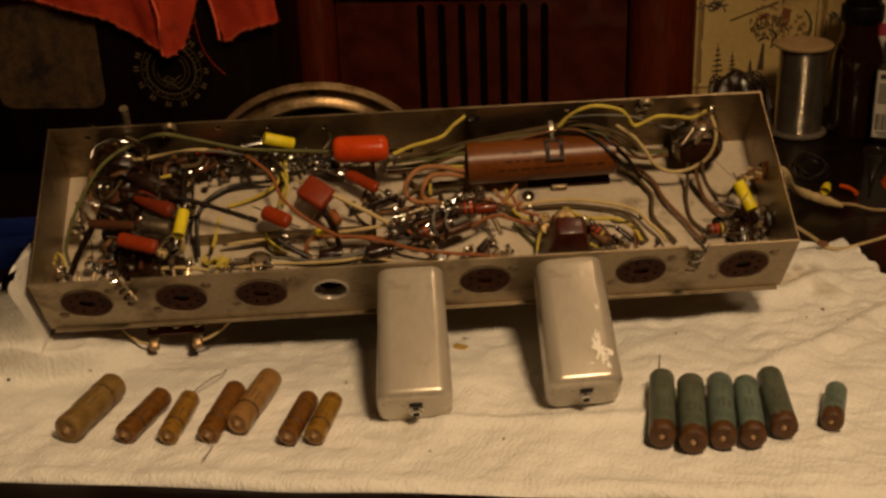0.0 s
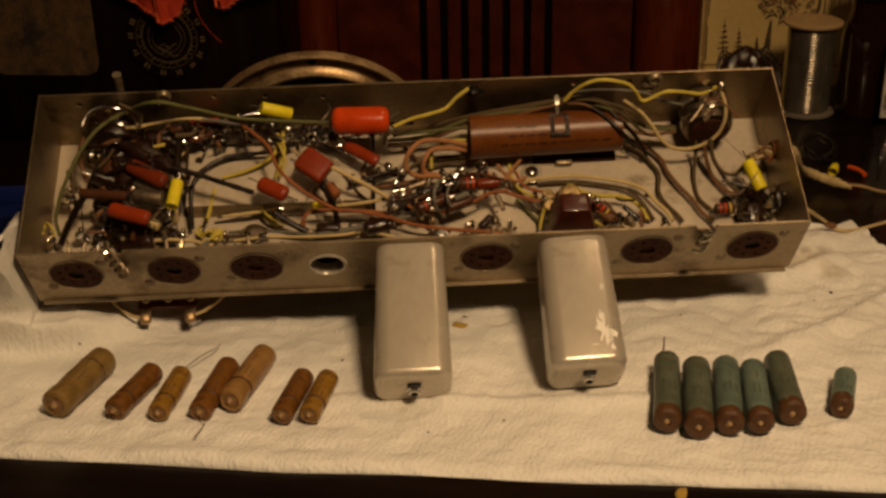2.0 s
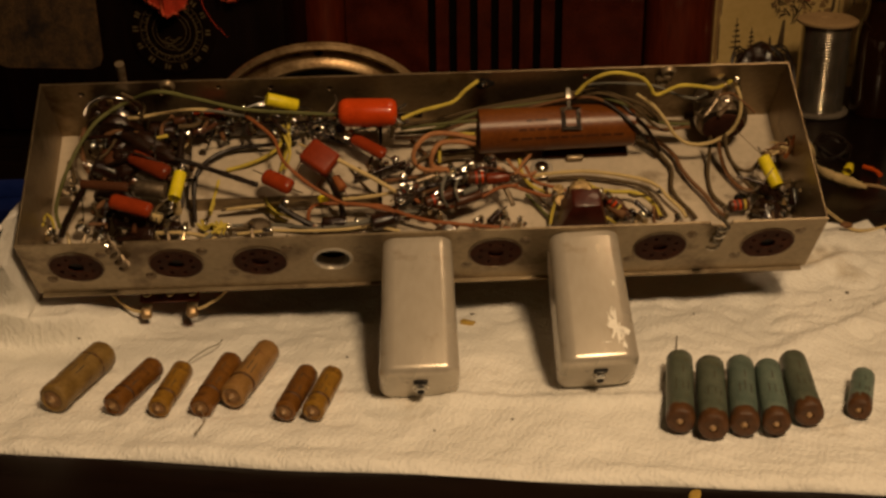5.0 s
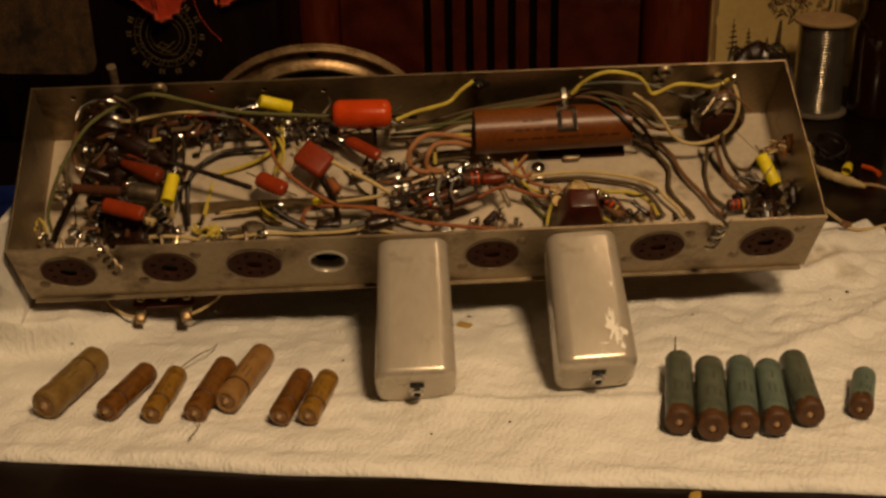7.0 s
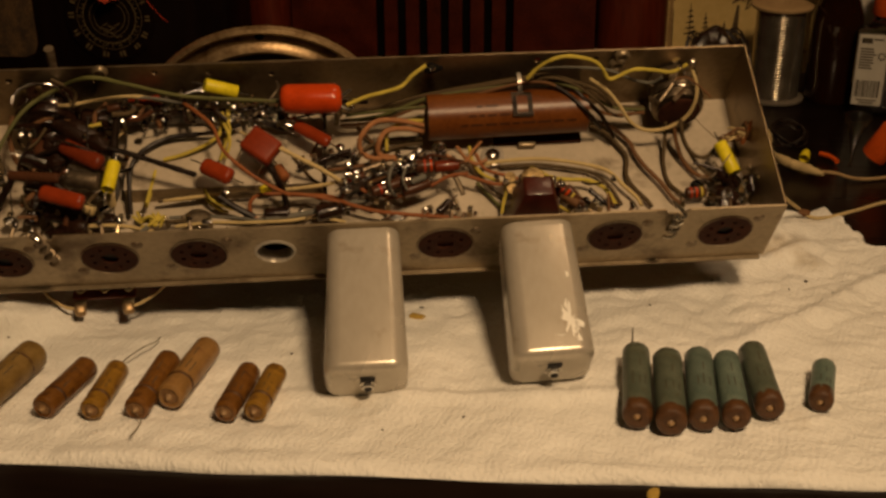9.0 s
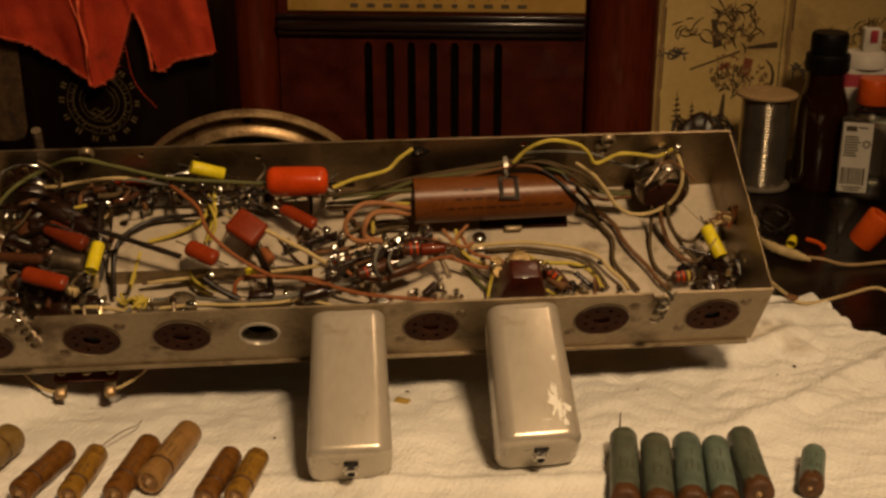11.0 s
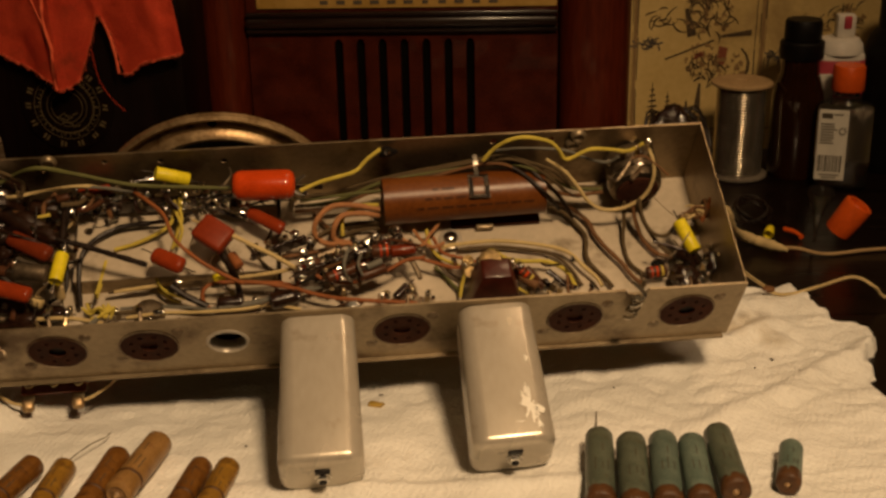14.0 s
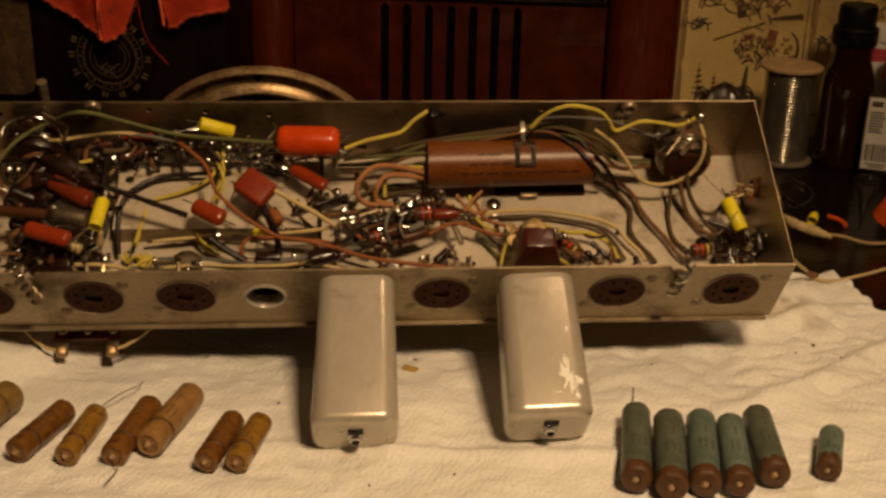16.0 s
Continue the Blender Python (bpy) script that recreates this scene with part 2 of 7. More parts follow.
RIM = surface("worn_plated_rim", (0.22, 0.135, 0.062), (0.50, 0.36, 0.20), grain=70, fine=6, rough=0.42, metal=0.75, bump=0.30, stain=(0.10, 0.05, 0.02), stain_scale=60, stain_at=0.56)
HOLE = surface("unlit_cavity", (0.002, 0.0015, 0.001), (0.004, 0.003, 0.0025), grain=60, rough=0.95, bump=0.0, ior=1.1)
TRIM_METAL = surface("tarnished_brass", (0.10, 0.066, 0.025), (0.30, 0.21, 0.095), grain=150, rough=0.34, metal=0.8, bump=0.3)
TRIM_RED = surface("dark_red_moulding", (0.030, 0.005, 0.003), (0.072, 0.012, 0.006), grain=120, rough=0.35, bump=0.3, coat=0.2)
PAPER_CONE = surface("dark_speaker_cone", (0.012, 0.010, 0.009), (0.022, 0.018, 0.015), grain=90, rough=0.9, bump=0.4)
CHROME = surface("bright_plate", (0.62, 0.60, 0.56), (0.78, 0.76, 0.72), grain=70, rough=0.16, metal=1.0, bump=0.05, rough_var=0.08)
TIN_WIRE = surface("solder_wire", (0.40, 0.35, 0.27), (0.58, 0.52, 0.42), grain=90, rough=0.2, metal=0.9, bump=0.1)
CARD = surface("spool_card", (0.30, 0.19, 0.085), (0.42, 0.285, 0.14), grain=50, rough=0.7, bump=0.15)
GREY_PLASTIC = surface("grey_spool_plastic", (0.12, 0.10, 0.08), (0.18, 0.155, 0.12), grain=50, rough=0.4, bump=0.05)


def tint(name, c, rough=0.4, spread=0.14, grain=110, bump=0.12, coat=0.0, stain=None):
    return surface(name, tuple(v * (1 - spread) for v in c), tuple(v * (1 + spread) for v in c), grain=grain, rough=rough, bump=bump, coat=coat, ior=1.29,
                   stain=stain, stain_scale=70, stain_at=0.62)


ORANGE_CAP = tint("orange_dipped", (0.50, 0.050, 0.006), rough=0.24, coat=0.35)
RED_CAP = tint("red_dipped", (0.255, 0.034, 0.008), rough=0.25, coat=0.4)
RED_MATT = tint("dull_red_dipped", (0.205, 0.027, 0.007), rough=0.42)
YELLOW_CAP = tint("yellow_film_capacitor", (0.72, 0.60, 0.02), rough=0.35)
W_YELLOW = tint("yellow_cloth_wire", (0.50, 0.40, 0.065), rough=0.7, stain=(0.30, 0.22, 0.05))
W_WHITE = tint("cream_cloth_wire", (0.52, 0.40, 0.19), rough=0.75, stain=(0.36, 0.27, 0.14))
W_GREEN = tint("olive_wire", (0.10, 0.10, 0.032), rough=0.6)
W_BLACK = tint("black_wire", (0.012, 0.0060, 0.0034), rough=0.4, spread=0.4)
RED_GRIMY = tint("grimy_red_dipped", (0.15, 0.024, 0.007), rough=0.28, coat=0.2, stain=(0.035, 0.010, 0.005))
W_GREY = tint("grey_cloth_wire", (0.082, 0.056, 0.027), rough=0.75, stain=(0.05, 0.035, 0.018))
W_PINK = tint("faded_pink_wire", (0.34, 0.155, 0.065), rough=0.7, stain=(0.25, 0.11, 0.06))
W_RED = tint("orange_red_wire", (0.25, 0.083, 0.026), rough=0.6, stain=(0.18, 0.06, 0.022))
W_BROWN = tint("brown_wire", (0.15, 0.072, 0.03), rough=0.65)
W_BLUE = tint("slate_blue_wire", (0.135, 0.128, 0.105), rough=0.65)
W_CORD = tint("old_braided_cord", (0.52, 0.40, 0.20), rough=0.9, bump=0.8, stain=(0.34, 0.23, 0.12))
BIG_TUBE = surface("varnished_brown_card", (0.105, 0.030, 0.005), (0.185, 0.058, 0.010), grain=30, fine=14, rough=0.36, bump=0.10, coat=0.0, ior=1.40,
                   stain=(0.085, 0.026, 0.010), stain_scale=25, stain_at=0.56)
RESISTOR = tint("brown_carbon_resistor", (0.072, 0.028, 0.013), rough=0.30)
RED_BAND = tint("red_paint_band", (0.40, 0.05, 0.02), rough=0.4)
AMBER = surface("amber_glass", (0.013, 0.0040, 0.0009), (0.026, 0.0075, 0.0015), grain=8, rough=0.08, bump=0.0, coat=0.4, rough_var=0.03)
CLEAR = surface("clear_plastic", (0.40, 0.36, 0.30), (0.50, 0.45, 0.38), grain=10, rough=0.05, bump=0.0, transmission=0.98, ior=1.3, rough_var=0.05)
ORANGE_PLASTIC = tint("orange_plastic", (0.62, 0.090, 0.010), rough=0.35)
WHITE_PLASTIC = tint("white_plastic", (0.66, 0.62, 0.55), rough=0.4, spread=0.05)
LABEL = tint("paper_label", (0.66, 0.62, 0.54), rough=0.6, spread=0.05)
MAGENTA = tint("pink_label_print", (0.42, 0.055, 0.075), rough=0.5)
BLUE_PLASTIC = tint("blue_plastic_bin", (0.006, 0.015, 0.095), rough=0.4)
CRUMB = tint("yellow_wax_crumb", (0.42, 0.28, 0.06), rough=0.7)
DUST = tint("dark_grit", (0.05, 0.035, 0.022), rough=0.8)
PLASTER = surface("dim_plaster", (0.12, 0.09, 0.06), (0.16, 0.12, 0.08), grain=6, rough=0.9, bump=0.2)
FLOOR_WOOD = surface("dim_floor_boards", (0.07, 0.04, 0.022), (0.11, 0.065, 0.035), grain=7, stretch=(1, 8, 1), rough=0.5, bump=0.1)


# ---- mesh helpers ----
def group(name, m=None):
    ob = new(name)
    ob.empty_display_size = 0.02
    if m is not None:
        ob.matrix_world = m
    return ob


def part(name, bm, material, parent=None, label="", m=None, smooth=True):
    """Links a bmesh as one mesh object, under a thing or a part."""
    mesh = bpy.data.meshes.new(name)
    bm.to_mesh(mesh)
    bm.free()
    mesh.materials.append(material)
    if smooth:
        for face in mesh.polygons:
            face.use_smooth = True
        mesh.set_sharp_from_angle(angle=radians(38))
    ob = new(name, mesh)
    if parent:
        ob.parent = parent
    if m is not None:
        ob.matrix_basis = m
    return tagged(ob, label)


def aim(a, b):
    """A pose at a whose z axis points to b."""
    a, b = Vector(a), Vector(b)
    return Matrix.Translation(a) @ (b - a).to_track_quat("Z", "Y").to_matrix().to_4x4()


def box_bm(sx, sy, sz, bevel=0.0, at=(0, 0, 0), segments=2):
    bm = bmesh.new()
    bmesh.ops.create_cube(bm, size=1, matrix=Matrix.Translation(at) @ Matrix.Diagonal((sx, sy, sz, 1)))
    if bevel:
        bmesh.ops.bevel(bm, geom=bm.edges[:], offset=bevel, segments=segments, affect="EDGES", profile=0.5)
    return bm


def lathe_bm(profile, steps=28, wobble=0.0, seed=0):
    """Turned shape round z from (radius, height) pairs."""
    bm = bmesh.new()
    rings = []
    for k, (r, h) in enumerate(profile):
        if r < 1e-6:
            rings.append([bm.verts.new((0, 0, h))])
        else:
            ring = []
            for i in range(steps):
                a = 2 * math.pi * i / steps
                q = r * (1 + wobble * noise.noise((3 * math.cos(a) + seed, 3 * math.sin(a), h * 60)))
                ring.append(bm.verts.new((q * math.cos(a), q * math.sin(a), h)))
            rings.append(ring)
    for low, high in zip(rings, rings[1:]):
        for i in range(steps):
            j = (i + 1) % steps
            if len(low) == 1 and len(high) > 1:
                bm.faces.new((low[0], high[j], high[i]))
            elif len(high) == 1 and len(low) > 1:
                bm.faces.new((low[i], low[j], high[0]))
            elif len(low) > 1:
                bm.faces.new((low[i], low[j], high[j], high[i]))
    bmesh.ops.recalc_face_normals(bm, faces=bm.faces[:])
    return bm


def curve_points(points, per=6):
    """Catmull-Rom through the points."""
    p = [Vector(q) for q in points]
    if len(p) < 3:
        return p
    p = [p[0] * 2 - p[1]] + p + [p[-1] * 2 - p[-2]]
    out = []
    for a, b, c, d in zip(p, p[1:], p[2:], p[3:]):
        for i in range(per):
            t = i / per
            out.append(0.5 * (2 * b + (c - a) * t + (2 * a - 5 * b + 4 * c - d) * t * t + (3 * b - a - 3 * c + d) * t ** 3))
    out.append(p[-2])
    return out


def tube_bm(points, r, sides=8, per=6, bm=None, taper=None, lumps=0.0):
    """Round tube along a smooth line."""
    line = curve_points(points, per)
    bm = bm or bmesh.new()
    rings = []
    side = None
    for i, p in enumerate(line):
        way = (line[min(i + 1, len(line) - 1)] - line[max(i - 1, 0)]).normalized()
        if side is None:
            side = way.orthogonal().normalized()
        side = (side - way * side.dot(way)).normalized()
        other = way.cross(side)
        q = r * (taper(i / (len(line) - 1)) if taper else 1)
        if lumps:
            q *= 1 + lumps * noise.noise(p * 900)
        rings.append([bm.verts.new(p + q * (math.cos(a) * side + math.sin(a) * other)) for a in (2 * math.pi * k / sides for k in range(sides))])
    for low, high in zip(rings, rings[1:]):
        for k in range(sides):
            bm.faces.new((low[k], low[(k + 1) % sides], high[(k + 1) % sides], high[k]))
    bm.faces.new(rings[0][::-1])
    bm.faces.new(rings[-1])
    return bm


def plate_bm(outline, holes, thick):
    """Flat sheet in the xy plane with round or shaped holes through it, from z = 0 to -thick."""
    bm = bmesh.new()
    edges = []
    for loop in (outline, *holes):
        vs = [bm.verts.new((x, y, 0)) for x, y in loop]
        edges += [bm.edges.new((a, b)) for a, b in zip(vs, vs[1:] + vs[:1])]
    bmesh.ops.triangle_fill(bm, use_beauty=True, use_dissolve=False, edges=edges, normal=(0, 0, 1))
    made = bmesh.ops.extrude_face_region(bm, geom=bm.faces[:])
    bmesh.ops.translate(bm, verts=[v for v in made["geom"] if isinstance(v, bmesh.types.BMVert)], vec=(0, 0, -thick))
    bmesh.ops.recalc_face_normals(bm, faces=bm.faces[:])
    return bm


def circle(x, y, r, n=24, squash=1.0):
    return [(x + r * math.cos(2 * math.pi * i / n), y + squash * r * math.sin(2 * math.pi * i / n)) for i in range(n)]


def blob_bm(r, squash=(1, 1, 1), rough=0.25, seed=0.0, detail=2):
    bm = bmesh.new()
    bmesh.ops.create_icosphere(bm, subdivisions=detail, radius=r)
    for v in bm.verts:
        k = 1 + rough * noise.noise(v.co / r * 1.3 + Vector((seed, seed * 1.7, 0)))
        v.co = Vector([c * s * k for c, s in zip(v.co, squash)])
    return bm


def join_bm(*many):
    """Several bmeshes as one."""
    whole = bmesh.new()
    for bm in many:
        mesh = bpy.data.meshes.new("join")
        bm.to_mesh(mesh)
        bm.free()
        whole.from_mesh(mesh)
        bpy.data.meshes.remove(mesh)
    return whole


def moved(bm, m):
    bmesh.ops.transform(bm, matrix=m, verts=bm.verts[:])
    return bm


# ---- the room, the table and the towel ----
ROOM = pose(0.53, 0.485, 0, 0, 0, -8.63)


def slab(name, sx, sy, sz, at, material, label, category, bevel=0.0):
    ob = part(name, box_bm(sx, sy, sz, bevel), material, m=ROOM @ pose(*at))
    return tagged(ob, label, category, kind="structure")


slab("floor", 4.4, 4.4, 0.05, (-0.3, -1.7, -0.775), FLOOR_WOOD, "dim brown wooden room floor", "floor")
slab("ceiling", 4.4, 4.4, 0.05, (-0.3, -1.7, 2.65), PLASTER, "plain dim plaster ceiling", "ceiling")
slab("wall_south", 4.4, 0.1, 3.4, (-0.3, -3.95, 0.925), PLASTER, "plain dim plaster wall", "wall")
slab("wall_west", 0.1, 4.3, 3.4, (-2.45, -1.7, 0.925), PLASTER, "plain dim plaster wall", "wall")
slab("wall_east", 0.1, 4.3, 3.4, (1.85, -1.7, 0.925), PLASTER, "plain dim plaster wall", "wall")
wall_north = slab("wall_north", 4.4, 0.12, 3.4, (-0.3, 0.0605, 0.925), WALLPAPER, "yellowed wallpaper with printed rustic scenes", "wall")

table = group("table", ROOM @ pose(-0.25, -0.475, 0))
part("tabletop", box_bm(1.5, 0.93, 0.03, 0.004, at=(0, 0.0, -0.0180)), TABLE, table)
for x in (-0.68, 0.68):
    for y in (-0.4, 0.41):
        part("leg", box_bm(0.06, 0.06, 0.72, 0.005, at=(x, y, -0.39)), TABLE, table)
tagged(table, "dark polished wooden table under the towel", "table")


def towel_height(x, y):
    """Height of the towel's upper side: folds, hollows under the two cans, a bunched part on the right."""
    h = 0.0002 + 0.0022 * noise.noise((x * 9, y * 14, 0.3)) + 0.0022 * noise.noise((x * 24, y * 30, 2.1)) + 0.0015 * noise.noise((x * 55, y * 70, 4.4)) + 0.0007 * noise.noise((x * 120, y * 150, 6.4))
    ridge = y + 0.0465 + 0.10 * (x - 0.2) + 0.003 * math.sin(x * 30)
    h += 0.0036 * math.exp(-(ridge / 0.006) ** 2) * max(0, min(1, (x - 0.14) * 10)) * max(0, min(1, (0.40 - x) * 10))
    if x > 0.30 and y > -0.05:
        k = min(1, (x - 0.30) / 0.10) * min(1, (y + 0.05) * 22)
        for slope, at, tall, wide in ((0.60, -0.2560, 0.0060, 0.010), (0.10, -0.012, 0.0020, 0.011), (0.25, -0.035, 0.0038, 0.009), (0.45, -0.085, 0.0036, 0.008), (0.10, 0.075, 0.0045, 0.010), (0.35, -0.010, 0.0034, 0.007), (0.6, -0.19, 0.004, 0.008)):
            h += k * tall * math.exp(-((y - slope * x - at) / wide) ** 2) * (0.6 + 0.6 * noise.noise((x * 16, y * 16, slope * 9)))
        h += k * 0.0042 * abs(noise.noise((x * 40, y * 58, 7.7)))
    crease = 0.0
    for k, (f, tall) in enumerate(((26, 0.0012), (55, 0.0009), (105, 0.0006))):
        crease += tall * (1 - min(1, 5 * abs(noise.noise((x * f * 0.6 + 0.25 * y * f, y * f * 1.2, 3.3 + k)))))
    h += crease * (0.5 + 0.5 * max(0, min(1, (x - 0.28) * 6))) * (0.5 + noise.noise((x * 7, y * 7, 1.9)))
    for cx in (0.203, 0.291):
        h -= 0.0030 * math.exp(-((x - cx) / 0.026) ** 2 - ((y + 0.030) / 0.020) ** 2)
    return max(-0.0022, h)


def soft(v):
    v = max(0.0, min(1.0, v))
    return v * v * (3 - 2 * v)


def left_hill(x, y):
    """Lift at the towel's left end, shaped to fit the camera's view."""
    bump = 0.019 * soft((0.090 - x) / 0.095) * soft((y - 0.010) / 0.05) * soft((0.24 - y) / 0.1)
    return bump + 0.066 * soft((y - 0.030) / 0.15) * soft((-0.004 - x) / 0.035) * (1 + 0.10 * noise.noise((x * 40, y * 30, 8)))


def slid_along_view(x, y, lift):
    """Moves lifted towel points along the camera's line of sight, so their outline holds."""
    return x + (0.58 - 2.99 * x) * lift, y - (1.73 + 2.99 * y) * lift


def towel():
    na, nb = 400, 260
    bm = bmesh.new()
    rows = []
    for j in range(nb + 1):
        t = (j / nb) ** 1.5
        row = []
        for i in range(na + 1):
            s = i / na
            left = Vector((-0.085, -0.064)).lerp(Vector((-0.066, 0.262)), t)
            right = Vector((0.498, -0.150)).lerp(Vector((0.5050, 0.146)), t)
            right.x += 0.021 * math.exp(-((right.y - 0.080) / 0.034) ** 2) * (1 if right.y < 0.086 else max(0.0, 1 - (right.y - 0.086) / 0.006)) + 0.006 * math.exp(-((right.y - 0.105) / 0.012) ** 2)
            right.x += 0.0035 * (1 if math.sin(right.y * 260) > 0.35 else 0) * (1 if right.y > 0.02 else 0)
            p = left.lerp(right, s)
            p.y -= 0.004 * math.sin(math.pi * s) * (1 - t)
            from_edge = min(min(t, 1 - t) * 0.3, min(s, 1 - s) * 0.58)
            near = max(0, 1 - from_edge / 0.03)
            rag = (0.0030 if t > 0.5 else 0.0014) * noise.noise((p.x * 18, p.y * 30, 5)) + (0.0030 * noise.noise((p.x * 120, p.y * 120, 9)) if t > 0.5 and s > 0.3 else 0)
            p.y += rag * near
            p.x += rag * near
            z = towel_height(p.x, p.y) + (0.0013 if t < 0.5 else 0.0006) * math.exp(-((from_edge - 0.006) / 0.0055) ** 2)
            round_off = min(1.0, from_edge / 0.0045)
            z = -0.0027 + (z + 0.0027) * math.sqrt(max(0.0, 1 - (1 - round_off) ** 2))
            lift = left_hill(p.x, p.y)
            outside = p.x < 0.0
            p.x, p.y = slid_along_view(p.x, p.y, lift)
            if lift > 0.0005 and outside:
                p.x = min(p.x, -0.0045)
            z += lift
            row.append(bm.verts.new((p.x, p.y, z)))
        rows.append(row)
    for a, b in zip(rows, rows[1:]):
        for i in range(na):
            bm.faces.new((a[i], a[i + 1], b[i + 1], b[i]))
    return tagged(part("paper_towel", bm, TOWEL), "white embossed paper towel spread on the dark table", "towel")


towel()


# ---- the radio chassis, tipped forward on its two cans ----
K = Matrix(((0.99999, -0.00209, -0.00309, 0.0), (0.0, 0.82826, -0.56034, 0.0), (0.00373, 0.56034, 0.82826, 0.0691), (0, 0, 0, 1)))
LONG, DEEP, HIGH = 0.42, 0.1046, 0.048
SHEET = 0.0011
chassis = group("radio_chassis", K)
tagged(chassis, "open steel radio chassis full of wiring, tipped forward on a towel", "radio chassis")
FRONT = Matrix(((1, 0, 0, 0), (0, 0, -1, 0), (0, 1, 0, 0), (0, 0, 0, 1)))
SOCKETS = (0.0262, 0.0783, 0.1223, 0.2469, 0.3350, 0.3929)
SOCKET_R = 0.01453
NOTCHES = (0.0492, 0.3638)


def rim(x0, x1, notches):
    """Top edge of a wall from right to left, with its small worn notches."""
    line = [(x1, 0)]
    for n in sorted(notches, reverse=True):
        line += [(n + 0.006, 0), (n + 0.0045, -0.0032), (n - 0.0045, -0.0032), (n - 0.006, 0)]
    return line + [(x0, 0)]


front = [(0, -HIGH), (LONG, -HIGH)] + rim(0, LONG, NOTCHES)
front_holes = [circle(u, -0.0222, SOCKET_R - 0.0004) for u in SOCKETS] + [circle(0.1606, -0.0225, 0.0102)]
part("front_wall", plate_bm(front, front_holes, SHEET), STEEL, chassis, "scratched grey steel front wall with socket holes", FRONT)
back_holes = [circle(u, w, r) for u, w, r in ((0.066, -0.010, 0.0022), (0.098, -0.006, 0.0017), (0.127, -0.0075, 0.0018), (0.160, -0.010, 0.0018),
                                              (0.305, -0.006, 0.002), (0.337, -0.0065, 0.002), (0.383, -0.010, 0.0024), (0.021, -0.009, 0.002))]
part("back_wall", plate_bm([(0, -HIGH), (LONG, -HIGH), (LONG, 0), (0, 0)], back_holes, SHEET), STEEL_SHADED, chassis, "grey steel back wall", Matrix.Translation((0, DEEP + 0.0, 0)) @ FRONT)
for u in (SHEET * 0.5, LONG - SHEET * 0.5):
    bm = box_bm(SHEET, DEEP - SHEET - 0.0002, HIGH, 0.0003, at=(u, DEEP / 2 + 0.0006, -HIGH / 2), segments=1)
    part("side_wall", bm, STEEL_SHADED, chassis)
floor_holes = [circle(u, v, r, 14) for u, v, r in ((0.206, 0.058, 0.0021), (0.175, 0.018, 0.0035), (0.095, 0.070, 0.003), (0.062, 0.026, 0.003), (0.318, 0.022, 0.0028), (0.392, 0.045, 0.004))]
part("floor_plate", plate_bm([(SHEET, SHEET), (LONG - SHEET, SHEET), (LONG - SHEET, DEEP), (SHEET, DEEP)], floor_holes, SHEET), PAINT, chassis,
     "pale grey steel floor plate", Matrix.Translation((0, 0, -HIGH + SHEET)))
part("bottom_lip", box_bm(LONG - 0.004, 0.0035, 0.0012, 0.0004, at=(LONG / 2, -0.0005, -HIGH - 0.0009), segments=1), STEEL, chassis)


def socket(u):
    """Octal wafer seen from its tube side."""
    key = [(x + u, w - 0.0222) for x, w in circle(0, 0, 0.0042, 14)]
    key[0:1] = [(u + 0.0058, -0.0222 + 0.0011), (u + 0.0058, -0.0222 - 0.0011)]
    key = key[1:] + key[:1]
    pins = [circle(u + 0.0088 * math.cos(a), -0.0222 + 0.0088 * math.sin(a), 0.0012, 8) for a in (math.pi / 8 + k * math.pi / 4 for k in range(8))]
    wafer = part("tube_socket", plate_bm(circle(u, -0.0222, SOCKET_R - 0.0009, 32), [circle(u, -0.0222, 0.0043, 14)] + pins, 0.0016), PHENOLIC, chassis,
                 "brown phenolic octal tube socket", FRONT @ Matrix.Translation((0, 0, 0.0004)))
    back = lathe_bm([(0, -0.0062), (SOCKET_R - 0.001, -0.0062), (SOCKET_R - 0.001, -0.0022), (0, -0.0022)], 24)
    part("backing", moved(back, Matrix.Translation((u, -0.0222, 0))), BLACK, wafer)
    ring = lathe_bm([(SOCKET_R - 0.0008, 0.0001), (SOCKET_R - 0.0006, 0.0005), (SOCKET_R - 0.0003, 0.0005), (SOCKET_R + 0.0002, 0.0001)], 36)
    part("retaining_ring", moved(ring, Matrix.Translation((u, -0.0222, -0.0002))), RUST, wafer)
    for a in (radians(38), radians(218)):
        dome = lathe_bm([(0.0030, 0), (0.0028, 0.0004), (0.0022, 0.0005), (0.0016, 0.0002), (0.0012, 0.0006), (0, 0.0006)], 14)
        part("rivet", moved(dome, Matrix.Translation((u + 0.0192 * math.cos(a), -0.0222 + 0.0185 * math.sin(a), 0))), RUST, chassis, m=FRONT)


for u in SOCKETS:
    socket(u)
ring = lathe_bm([(0.0086, -0.006), (0.0088, -0.0008), (0.0092, 0.0008), (0.0100, 0.0009), (0.0106, 0.0004), (0.0108, 0.0)], 36)
part("eyelet", moved(ring, Matrix.Translation((0.1606, -0.0225, 0))), ALU, chassis, "bright metal eyelet round an empty hole", FRONT)
# Added black cup: the hole's darkness put into its shape and colour.
cup = lathe_bm([(0.0086, -0.0055), (0.0090, -0.0060), (0.0090, -0.0085), (0, -0.0085)], 28)
part("hole_shade", moved(cup, Matrix.Translation((0.1606, -0.0225, 0))), BLACK, chassis, "black cup that darkens the empty hole", FRONT)


